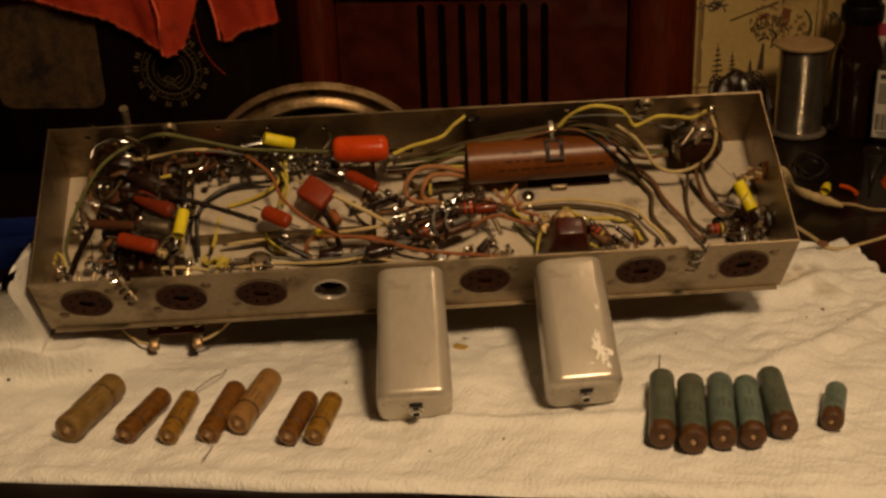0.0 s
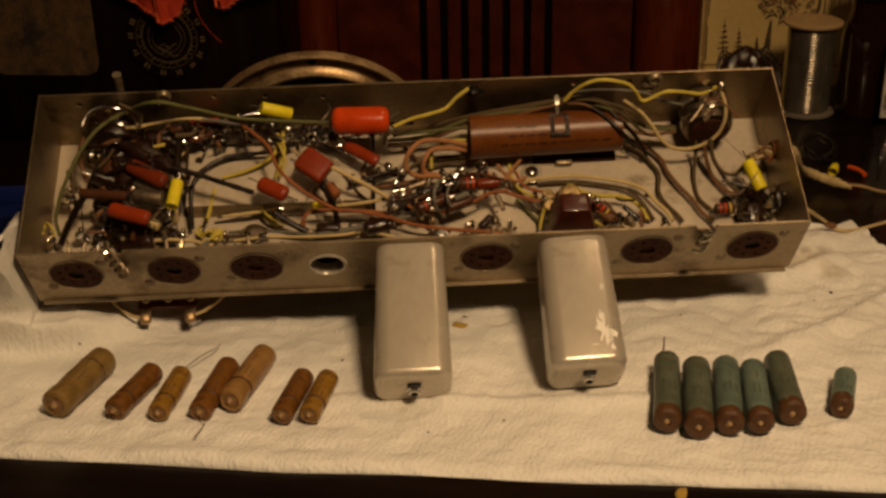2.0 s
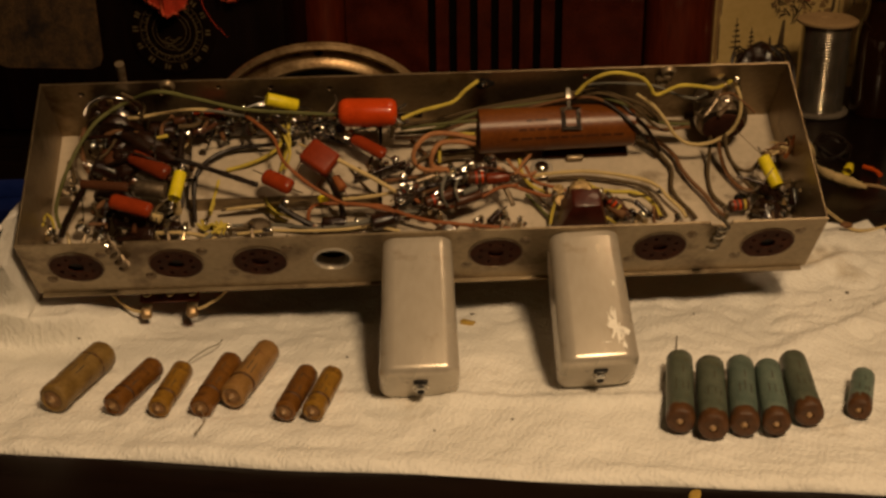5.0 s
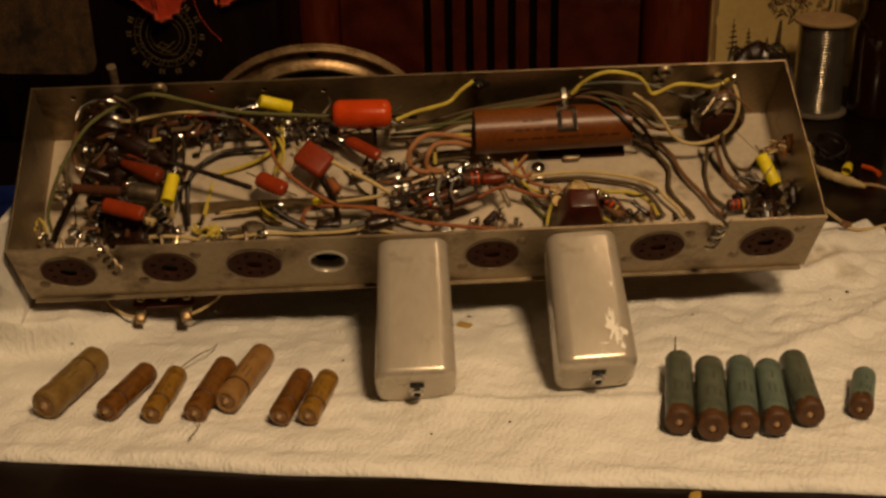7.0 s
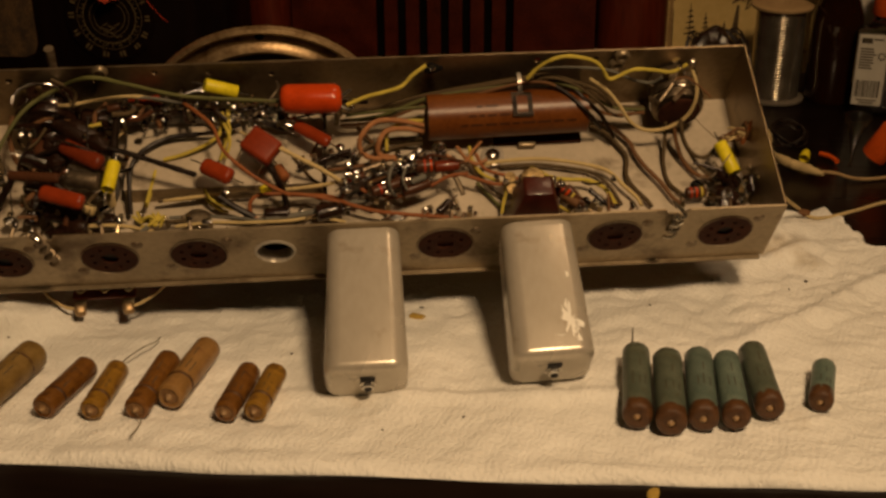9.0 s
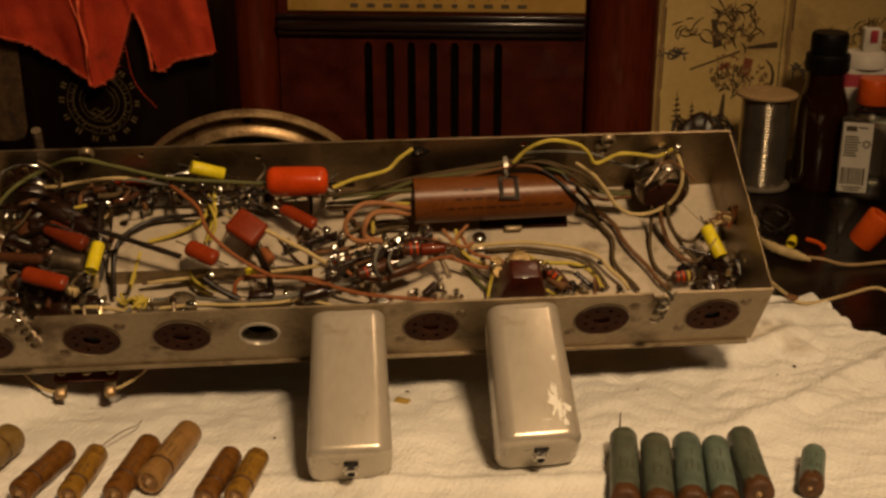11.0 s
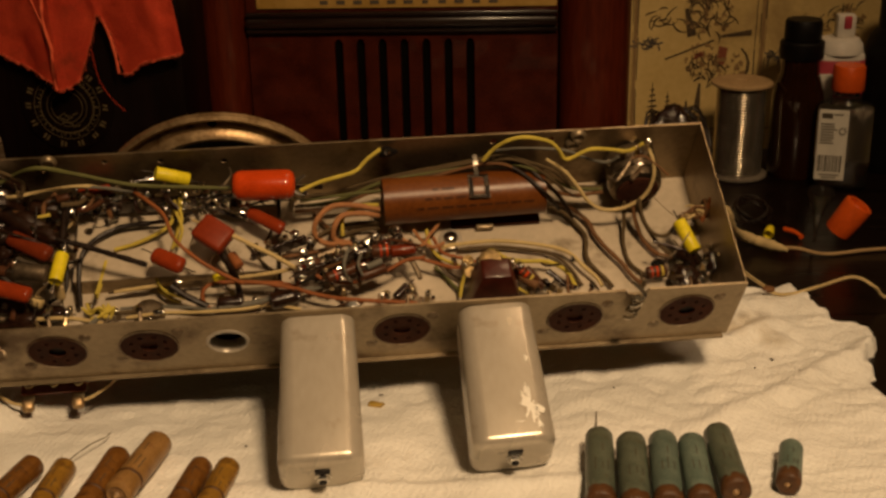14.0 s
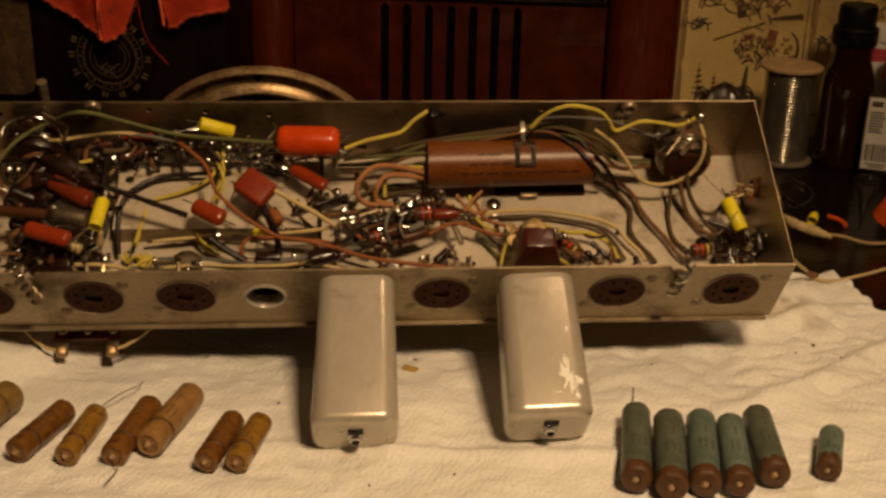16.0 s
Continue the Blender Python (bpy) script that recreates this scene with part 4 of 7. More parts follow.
    tagged(part("frayed_fringe", fuzz, RAG_FUZZ, ob), kind="stuff")
    ob.location.z = 0.005
    return tagged(ob, "torn red shop rag hanging over the dark radio", "rag")


rag()


def solder_spool():
    thing = group("solder_spool", pose(0.5520, 0.392, -0.003))
    R = 0.0245
    part("lower_flange", lathe_bm([(0.006, 0.0), (R - 0.001, 0.0), (R, 0.0008), (R, 0.0026), (R - 0.002, 0.0034), (0.016, 0.0034)], 40), GREY_PLASTIC, thing)
    part("core", lathe_bm([(0.0065, 0.0), (0.0160, 0.0034), (0.0160, 0.0760), (0.0065, 0.0795)], 28), GREY_PLASTIC, thing)
    part("upper_flange", lathe_bm([(0, 0.0788), (0.0055, 0.0788), (0.0062, 0.0795), (0.0165, 0.0795), (R - 0.002, 0.0795), (R, 0.0785), (R, 0.0768), (R - 0.001, 0.0760), (0.016, 0.0760)], 40), CARD, thing, "pale card-topped spool flange")
    prof = [(0.0160, 0.0036)]
    turns = 30
    for k in range(turns):
        z = 0.0046 + (0.0752 - 0.0046) * k / (turns - 1)
        r = 0.0200 + 0.0009 * noise.noise((0, 0, z * 90))
        prof += [(r - 0.0014 + 0.0014 * math.cos(q), z + 0.00125 * math.sin(q)) for q in (-1.5, -1.0, -0.5, 0, 0.5, 1.0, 1.5)]
    prof.append((0.0160, 0.0757))
    part("solder_winding", lathe_bm(prof, 40), TIN_WIRE, thing, "shiny wound solder wire")
    return tagged(thing, "spool of silvery solder wire standing on the table", "solder spool")


solder_spool()


def amber_bottle():
    thing = group("amber_bottle", pose(0.5970, 0.386, -0.003) @ Matrix.Diagonal((0.96, 0.96, 0.965, 1)))
    R = 0.0213
    part("glass", lathe_bm([(0, 0.0015), (R * 0.8, 0.0008), (R - 0.0015, 0.0), (R, 0.003), (R, 0.0665), (R * 0.97, 0.0735), (R * 0.88, 0.0795), (0.0172, 0.0850), (0.0158, 0.0890), (0.0152, 0.104), (0, 0.104)], 40), AMBER, thing, "dark amber glass body")
    part("collar", lathe_bm([(0.0175, 0.1010), (0.0182, 0.1025), (0.0182, 0.1140), (0.0170, 0.1155), (0, 0.1155)], 36), BLACK, thing)
    part("screw_cap", lathe_bm([(0.0145, 0.1150), (0.0152, 0.1160), (0.0152, 0.1310), (0.0140, 0.1330), (0, 0.1330)], 36), BLACK, thing, "black ribbed screw cap")
    return tagged(thing, "amber glass bottle with black cap on the table", "bottle")


amber_bottle()


def rounded_box(sx, sy, z0, z1, r, seg=4):
    bm = box_bm(sx, sy, z1 - z0, 0, at=(0, 0, (z0 + z1) / 2))
    up = [e for e in bm.edges if abs(e.verts[0].co.z - e.verts[1].co.z) > 0.001]
    bmesh.ops.bevel(bm, geom=up, offset=r, segments=seg, affect="EDGES", profile=0.5)
    rims = [e for e in bm.edges if abs(e.verts[0].co.z - e.verts[1].co.z) < 1e-6 and len(e.link_faces) == 2 and abs(e.link_faces[0].normal.z - e.link_faces[1].normal.z) > 0.5]
    bmesh.ops.bevel(bm, geom=rims, offset=min(r * 0.6, 0.004), segments=3, affect="EDGES", profile=0.5)
    return bm


def flux_bottle():
    thing = group("dropper_bottle", pose(0.6225, 0.351, -0.003, 0, 0, -22))
    part("body", rounded_box(0.0425, 0.024, 0.0, 0.0680, 0.0085), CLEAR, thing, "clear plastic body")
    part("liquid", rounded_box(0.0395, 0.021, 0.0012, 0.020, 0.0075), AMBER, thing, "dark liquid left inside")
    part("shoulder", lathe_bm([(0.0135, 0.0672), (0.0105, 0.0745), (0.0088, 0.0765), (0.0088, 0.0800), (0, 0.0800)], 28), CLEAR, thing)
    part("cap", lathe_bm([(0.0120, 0.0785), (0.0125, 0.0795), (0.0121, 0.0968), (0.0110, 0.0982), (0, 0.0982)], 28), ORANGE_PLASTIC, thing, "orange plastic cap")
    label = part("label", box_bm(0.0225, 0.0006, 0.0570, 0.0002, at=(-0.0085, -0.01245, 0.0365), segments=1), LABEL, thing, "white paper label with small print")
    rng = random.Random(11)
    y = -0.0130
    def bar(x, z, w, h):
        part("print_bar", box_bm(w, 0.0003, h, at=(x, y, z)), INK, label)
    bar(-0.0135, 0.0600, 0.0080, 0.0040)
    bar(-0.0050, 0.0612, 0.0070, 0.0010)
    for k in range(8):
        w = rng.uniform(0.008, 0.0125)
        bar(-0.0178 + w / 2, 0.0535 - k * 0.0022, w, 0.0010)
    for k in range(7):
        a = 2 * math.pi * k / 7
        bar(-0.0012 + 0.0024 * math.cos(a), 0.0480 + 0.0026 * math.sin(a), 0.0014, 0.0014)
    x = -0.0182
    while x < 0.0005:
        w = rng.choice((0.0004, 0.0006, 0.0009, 0.0013))
        bar(x + w / 2, 0.0215, w, 0.0135)
        x += w + rng.choice((0.0005, 0.0008))
    for k in range(2):
        bar(-0.0088, 0.0122 - 0.0021 * k, 0.015 - 0.004 * k, 0.0009)
    return tagged(thing, "small clear bottle with orange cap and barcode label", "bottle")


flux_bottle()


def glue_bottle():
    thing = group("glue_bottle", pose(0.6320, 0.395, -0.003, 0, 0, -10))
    part("body", rounded_box(0.0395, 0.030, 0.0, 0.1000, 0.010), WHITE_PLASTIC, thing, "white plastic body")
    part("label_band", rounded_box(0.0399, 0.0304, 0.0480, 0.0975, 0.0101), MAGENTA, thing, "red and pink printed label")
    part("white_patch", box_bm(0.012, 0.0006, 0.034, 0.0002, at=(-0.0110, -0.0155, 0.067), segments=1), LABEL, thing)
    part("shoulder", lathe_bm([(0.0190, 0.0990), (0.0180, 0.1060), (0.0150, 0.1100), (0.0100, 0.1112), (0, 0.1112)], 30), WHITE_PLASTIC, thing)
    part("spout_cap", box_bm(0.0150, 0.0120, 0.0190, 0.0025, at=(0.0030, 0, 0.1200)), WHITE_PLASTIC, thing, "white flip spout cap")
    part("spout_tip", box_bm(0.0060, 0.0020, 0.0100, 0.0008, at=(0.0035, -0.0065, 0.1235)), MAGENTA, thing, "small red tip")
    return tagged(thing, "white plastic glue bottle with red label", "bottle")


glue_bottle()
jar = group("black_bottle", pose(0.6830, 0.395, -0.003))
part("body", lathe_bm([(0, 0), (0.026, 0), (0.0275, 0.002), (0.0275, 0.098), (0.024, 0.110), (0.018, 0.117), (0.018, 0.140), (0, 0.141)], 36), BLACK, jar)
tagged(jar, "tall black bottle standing by the wall", "bottle")

nozzle = group("bottle_cap", aim((0.5680, 0.2265, 0.0062), (0.5745, 0.2235, 0.0180)) @ Matrix.Diagonal((0.88, 0.88, 0.86, 1)))
part("shell", lathe_bm([(0, 0), (0.0095, 0), (0.0103, 0.0004), (0.0107, 0.0015), (0.0117, 0.0270), (0.0113, 0.0288), (0.0078, 0.0290), (0.0068, 0.0120), (0, 0.0110)], 26), ORANGE_PLASTIC, nozzle, "orange ribbed cap")
part("rib_ring", lathe_bm([(0.0080, 0.0291), (0.0085, 0.0296), (0.0100, 0.0296), (0.0104, 0.0290)], 24), ORANGE_PLASTIC, nozzle)
tagged(nozzle, "loose orange plastic bottle cap lying on the table", "bottle cap")
funnel = part("plastic_nozzle", lathe_bm([(0.0012, 0), (0.0014, 0.010), (0.0045, 0.026), (0.0095, 0.036), (0.0100, 0.040), (0.0085, 0.040), (0.0030, 0.024), (0.0008, 0.006)], 22), CLEAR,
              m=aim((0.5515, 0.2252, -0.0005), (0.5635, 0.2491, 0.0270)))
tagged(funnel, "clear tapered plastic nozzle lying on the table", "nozzle")

cord = part("mains_cord", tube_bm([(0.4200, 0.0690, 0.087), (0.4480, 0.1200, 0.064), (0.4740, 0.1830, 0.034), (0.4930, 0.2180, 0.0130), (0.5100, 0.2270, 0.0030), (0.5261, 0.2091, 0.0015)], 0.0038, 10, 9, lumps=0.45,
            taper=lambda s: 0.9 + 0.2 * math.sin(s * 9) if s < 0.9 else 1.0 - (s - 0.9) * 6), W_CORD)
tagged(cord, "frayed cloth-covered mains cord coming out of the chassis", "cord")
part("inner_wire", tube_bm([(0.5235, 0.2120, 0.0025), (0.5357, 0.2131, 0.0005), (0.5530, 0.2050, -0.0015), (0.5941, 0.2085, -0.0015), (0.6600, 0.2000, -0.0015)], 0.0013, 7, 6), CARD, cord)
thin = part("thin_wire", tube_bm([(0.4190, 0.0420, 0.0700), (0.4400, 0.0800, 0.0480), (0.4600, 0.1080, 0.0290), (0.4782, 0.1306, 0.0120), (0.4864, 0.1290, 0.0060), (0.4973, 0.1276, 0.0055), (0.5169, 0.1310, 0.0080), (0.5352, 0.1258, 0.0150), (0.5470, 0.1200, 0.0100), (0.5585, 0.1200, 0.0010), (0.6000, 0.1000, -0.0018)], 0.0011, 7, 6), W_CORD)
tagged(thin, "thin tan wire trailing from the chassis over the towel", "wire")
part("wire_knot", blob_bm(0.0026, (1.5, 1, 0.8), 0.4, 2), W_BROWN, thin, m=pose(0.4830, 0.1300, 0.0085))

nut = group("wire_nut", aim((0.5235, 0.2400, 0.0015), (0.5280, 0.2480, 0.0035)))
part("shell", lathe_bm([(0.0034, 0), (0.0038, 0.001), (0.0030, 0.0085), (0.0022, 0.0098), (0, 0.0100)], 14), YELLOW_CAP, nut)
tagged(nut, "small yellow wire nut on the table", "wire nut")
snip = part("orange_scrap", tube_bm([(0.5405, 0.2530, 0.0000), (0.5450, 0.2450, 0.0004), (0.5470, 0.2370, -0.0004)], 0.0017, 8, 4, lumps=0.3), ORANGE_PLASTIC)
tagged(snip, "scrap of orange insulation on the table", "wire scrap")


def tangle(name, at, spread, n, r, material, seed, label):
    rng = random.Random(seed)
    thing = group(name)
    for k in range(n):
        a, b = rng.uniform(0, 6.28), rng.uniform(0.6, 1.0)
        tilt = rng.uniform(-0.7, 0.7)
        pts = []
        for i in range(13):
            q = a + i * 0.55
            pts.append((at[0] + spread[0] * b * math.cos(q), at[1] + spread[1] * b * math.sin(q), max(r, at[2] + spread[2] * (b * math.sin(q + tilt) * 0.8 + 0.25 * math.sin(q * 2 + k)))))
        part("wire_loop", tube_bm(pts, r, 6, 3), material, thing)
    tagged(thing, label, "wire")
    return thing


heap = tangle("wire_tangle", (0.4440, 0.2080, 0.059), (0.0225, 0.016, 0.044), 130, 0.0006, W_BLACK, 4, "tangle of shiny black wire behind the chassis")
core = blob_bm(0.020, (0.95, 0.72, 2.2), 0.45, 3.7, 4)
for v in core.verts:
    v.co += v.co.normalized() * 0.0045 * noise.noise(v.co * 210)
part("crumpled_sleeve", moved(core, pose(0.4400, 0.2080, 0.0560)), GLOSS_BLACK, heap, "crumpled black sleeving")
tangle("wire_scrap", (0.5240, 0.2760, 0.008), (0.018, 0.014, 0.010), 5, 0.0007, W_BLACK, 9, "loose loops of thin dark wire on the table")

tray = group("parts_bin", pose(-0.118, 0.218, -0.003))
part("base", box_bm(0.12, 0.058, 0.002, 0.0005, at=(0, 0, 0.0012)), BLUE_PLASTIC, tray)
for sx, sy, x, y in ((0.12, 0.002, 0, -0.028), (0.12, 0.002, 0, 0.028), (0.002, 0.0536, -0.059, 0), (0.002, 0.0536, 0.059, 0)):
    part("side", box_bm(sx, sy, 0.013, 0.0006, at=(x, y, 0.0090)), BLUE_PLASTIC, tray)
tagged(tray, "shallow blue plastic parts bin on the table", "parts bin")


# ---- inside the chassis: wiring and small parts, in the chassis's own metres ----
def wire(material, r, points, label=""):
    ob = part("wire", tube_bm(points, r * 0.80, 8, 6, lumps=0.2), material, chassis, label)
    return ob


def resistor(material, r, a, b, bands=()):
    a, b = Vector(a), Vector(b)
    n = (b - a).length
    body = part("resistor", lathe_bm([(0, 0), (r * 0.7, 0.0001), (r * 0.95, r * 0.22), (r, r * 0.45), (r * 0.97, n * 0.5), (r, n - r * 0.45), (r * 0.95, n - r * 0.22), (r * 0.7, n - 0.0001), (0, n)], 16, 0.03, n * 900),
                material, chassis, m=aim(a, b))
    for k, f in enumerate(bands):
        ring = lathe_bm([(r * 0.96, n * f - 0.0006), (r * 1.02, n * f - 0.0005), (r * 1.02, n * f + 0.0005), (r * 0.96, n * f + 0.0006)], 16)
        part("colour_band", ring, (RED_BAND, ORANGE_CAP, W_YELLOW)[k % 3], body)
    for z0, z1 in ((-0.0055, 0.0), (n, n + 0.0055)):
        part("lead", tube_bm([(0, 0, z0), (0.0002, 0, (z0 + z1) / 2), (0, 0, z1)], 0.0004, 6, 2), SOLDER, body)
    return body


def dipped(material, r, a, b, name, label, flat):
    """Film capacitor with rounded ends, a little flattened, with its two leads."""
    a, b = Vector(a), Vector(b)
    n = (b - a).length
    c = min(r * 0.55, n * 0.2)
    prof = [(0, 0), (r * 0.55, 0.0002), (r - c * 0.35, c * 0.25), (r - c * 0.08, c * 0.65), (r, c * 1.15), (r * 1.01, n * 0.5), (r, n - c * 1.15), (r - c * 0.08, n - c * 0.65), (r - c * 0.35, n - c * 0.25), (r * 0.55, n - 0.0002), (0, n)]
    if "yellow" in name:
        prof = [(0, 0.0004), (r * 0.84, 0.0003), (r * 0.93, 0.0), (r, 0.0005), (r * 1.0, n * 0.5), (r, n - 0.0005), (r * 0.93, n), (r * 0.84, n - 0.0003), (0, n - 0.0004)]
    bm = lathe_bm(prof, 22, 0.02, n * 700)
    for v in bm.verts:
        v.co.y *= flat
    body = part(name, bm, material, chassis, label, aim(a, b))
    for z0, z1, s in ((-0.007, 0.001, 1), (n - 0.001, n + 0.007, -1)):
        part("lead", tube_bm([(0, 0, z0), (0.0003 * s, 0, (z0 + z1) / 2), (0, 0, z1)], 0.00042, 6, 2), SOLDER, body)
    return body


def lug(at, size, turn):
    """Solder lug: a bent tinned tab with an eye, wire wrap and a bright drop of solder."""
    rng = random.Random(int(at[0] * 1e5) + turn)
    h = 0.0034 * size
    bm = plate_bm([(-0.0011 * size, -h), (0.0011 * size, -h), (0.0013 * size, h * 0.4), (0.0008 * size, h), (-0.0008 * size, h), (-0.0013 * size, h * 0.4)], [circle(0, h * 0.45, 0.0005 * size, 8)], 0.0004)
    tab = part("solder_lug", bm, BRASS, chassis, m=Matrix.Translation(at) @ pose(0, 0, 0, 62 + rng.uniform(-25, 25), rng.uniform(-20, 20), turn + rng.uniform(-25, 25)))
    part("solder_drop", moved(blob_bm(0.0013 * size, (1.0, 1.25, 0.8), 0.5, at[0] * 70, 2), pose(0, h * 0.35, 0.0002)), SOLDER, tab)
    loop = [(0.0014 * size * math.cos(q), h * 0.3 + 0.0003 * q, 0.0014 * size * math.sin(q)) for q in (k * 0.8 for k in range(9))]
    part("wire_wrap", tube_bm(loop, 0.0003, 5, 2), rng.choice((SOLDER, BRASS, RUST)), tab)


TUBE_A = (0.2433, 0.0855, -0.0289)
TUBE_B = (0.3323, 0.0877, -0.0289)
POT_L = (0.0392, 0.0860, -0.0137)
SCREW_FLOOR = (0.2799, 0.0702, -0.0459)
LUG_BACK = (0.2459, 0.1000, -0.0015)
RED_BOX = (0.1541, 0.0594, -0.0139)
TRIM = (0.2957, 0.0321, -0.0329)
STRIP_A = (0.0802, 0.0893, -0.0249)
STRIP_B = (0.1679, 0.0890, -0.0249)
CTR_A = (0.1941, 0.0382, -0.0289)
CTR_B = (0.2522, 0.0596, -0.0289)
dipped(ORANGE_CAP, 0.00800, (0.1648, 0.0825, -0.0039), (0.1975, 0.0816, -0.0039), "orange_capacitor", "large glossy orange dipped capacitor", 0.95)
dipped(YELLOW_CAP, 0.00360, (0.1253, 0.0930, -0.0029), (0.1416, 0.0930, -0.0099), "yellow_capacitor", "small yellow film capacitor", 1.0)
dipped(YELLOW_CAP, 0.00350, (0.0792, 0.0502, -0.0109), (0.0769, 0.0339, -0.0109), "yellow_capacitor", "small yellow film capacitor", 1.0)
dipped(YELLOW_CAP, 0.00370, (0.4013, 0.0564, -0.0229), (0.4071, 0.0394, -0.0269), "yellow_capacitor", "small yellow film capacitor", 1.0)
dipped(RED_CAP, 0.00480, (0.1233, 0.0514, -0.0169), (0.1389, 0.0421, -0.0169), "red_capacitor", "small glossy red dipped capacitor", 0.8)
dipped(RED_GRIMY, 0.00470, (0.0494, 0.0689, -0.0189), (0.0711, 0.0554, -0.0189), "red_capacitor", "small glossy red dipped capacitor", 0.8)
dipped(RED_CAP, 0.00450, (0.0415, 0.0382, -0.0169), (0.0641, 0.0303, -0.0169), "red_capacitor", "small glossy red dipped capacitor", 0.8)
dipped(RED_CAP, 0.00360, (0.1718, 0.0771, -0.0199), (0.1899, 0.0643, -0.0199), "red_capacitor", "slim dark red dipped capacitor", 0.9)
resistor(RESISTOR, 0.00280, (0.0243, 0.0493, -0.0169), (0.0504, 0.0462, -0.0169))
resistor(POT_SHELL, 0.00520, (0.0514, 0.0529, -0.0269), (0.0694, 0.0498, -0.0269))
resistor(W_WHITE, 0.00300, (0.0620, 0.0353, -0.0289), (0.0670, 0.0329, -0.0289))
resistor(W_CORD, 0.00240, (0.0760, 0.0381, -0.0209), (0.0759, 0.0361, -0.0289))
resistor(RESISTOR, 0.00320, (0.3818, 0.0351, -0.0389), (0.3934, 0.0357, -0.0389), (0.25, 0.5, 0.75))
resistor(W_RED, 0.00280, (0.1615, 0.0575, -0.0300), (0.1660, 0.0490, -0.0300))
dipped(YELLOW_CAP, 0.00340, (0.1490, 0.0650, -0.0380), (0.1550, 0.0478, -0.0380), "yellow_capacitor", "small yellow film capacitor", 1.0)
resistor(RESISTOR, 0.00220, (0.0848, 0.0979, -0.0229), (0.1023, 0.0963, -0.0229), (0.3, 0.5, 0.7))
resistor(RED_CAP, 0.00300, (0.0821, 0.0957, -0.0209), (0.0993, 0.0981, -0.0209))
resistor(GLOSS_BLACK, 0.00320, (0.1829, 0.0355, -0.0369), (0.1968, 0.0322, -0.0369))
resistor(GLOSS_BLACK, 0.00400, (0.1533, 0.0328, -0.0389), (0.1672, 0.0328, -0.0389))
resistor(RESISTOR, 0.00240, (0.3098, 0.0388, -0.0289), (0.3214, 0.0299, -0.0349), (0.3, 0.5, 0.7))
resistor(RESISTOR, 0.00220, (0.3161, 0.0393, -0.0329), (0.3252, 0.0284, -0.0369))
resistor(GLOSS_BLACK, 0.00340, (0.3205, 0.0310, -0.0389), (0.3285, 0.0321, -0.0389))
resistor(GLOSS_BLACK, 0.00500, (0.0405, 0.0364, -0.0329), (0.0605, 0.0328, -0.0329))
resistor(GLOSS_BLACK, 0.00450, (0.0546, 0.0348, -0.0389), (0.0762, 0.0322, -0.0389))
resistor(GLOSS_BLACK, 0.00440, (0.0464, 0.0627, -0.0309), (0.0273, 0.0671, -0.0249))
resistor(GLOSS_BLACK, 0.00400, (0.0356, 0.0453, -0.0349), (0.0319, 0.0315, -0.0389))
resistor(GLOSS_BLACK, 0.00600, (0.0522, 0.0852, -0.0249), (0.0347, 0.0828, -0.0269))
resistor(GLOSS_BLACK, 0.00550, (0.0570, 0.0893, -0.0229), (0.0755, 0.0879, -0.0249))
resistor(GLOSS_BLACK, 0.00600, (0.4014, 0.0465, -0.0329), (0.4096, 0.0368, -0.0389))
resistor(GLOSS_BLACK, 0.00450, (0.4182, 0.0432, -0.0349), (0.4193, 0.0325, -0.0389))
wire(W_GREEN, 0.00135, [(0.0119, 0.0304, -0.0309), (0.0111, 0.0397, -0.0229), (0.0189, 0.0576, -0.0109), (0.0320, 0.0789, -0.0029), (0.0489, 0.0920, -0.0009), (0.0691, 0.0860, 0.0146), (0.0869, 0.0880, 0.0057), (0.1128, 0.0880, -0.0053), (0.1432, 0.0880, -0.0102), (0.1680, 0.0880, -0.0133)], "olive green insulated wire")
wire(W_WHITE, 0.00120, [(0.0440, 0.0883, -0.0109), (0.0552, 0.0874, -0.0089), (0.0653, 0.0896, -0.0089), (0.0839, 0.0934, -0.0109), (0.0963, 0.0943, -0.0149), (0.1077, 0.0929, -0.0189)], "cream cloth-covered wire")
wire(W_BLUE, 0.00110, [(0.0804, 0.0943, -0.0129), (0.0960, 0.0932, -0.0129), (0.1083, 0.0914, -0.0149), (0.1206, 0.0892, -0.0169)])
wire(W_RED, 0.00130, [(0.1130, 0.0892, -0.0129), (0.1209, 0.0806, -0.0109), (0.1291, 0.0710, -0.0109), (0.1346, 0.0570, -0.0129), (0.1474, 0.0450, -0.0169), (0.1592, 0.0383, -0.0209), (0.1680, 0.0360, -0.0260)], "faded orange-red wire")
wire(W_YELLOW, 0.00140, [(0.1998, 0.0792, -0.0069), (0.2102, 0.0826, -0.0049), (0.2196, 0.0837, -0.0029), (0.2295, 0.0920, -0.0090), (0.2361, 0.0970, -0.0057), (0.2435, 0.1010, -0.0026)], "yellow cloth-covered wire")
wire(W_YELLOW, 0.00135, [(0.2974, 0.0900, -0.0036), (0.3026, 0.0920, 0.0025), (0.3097, 0.0920, 0.0093), (0.3187, 0.0920, 0.0116), (0.3317, 0.0920, 0.0075), (0.3375, 0.0900, 0.0029), (0.3426, 0.0880, -0.0038), (0.3545, 0.0900, 0.0009), (0.3665, 0.0920, -0.0023), (0.3771, 0.0920, -0.0044), (0.3852, 0.0930, 0.0003)], "yellow cloth-covered wire")
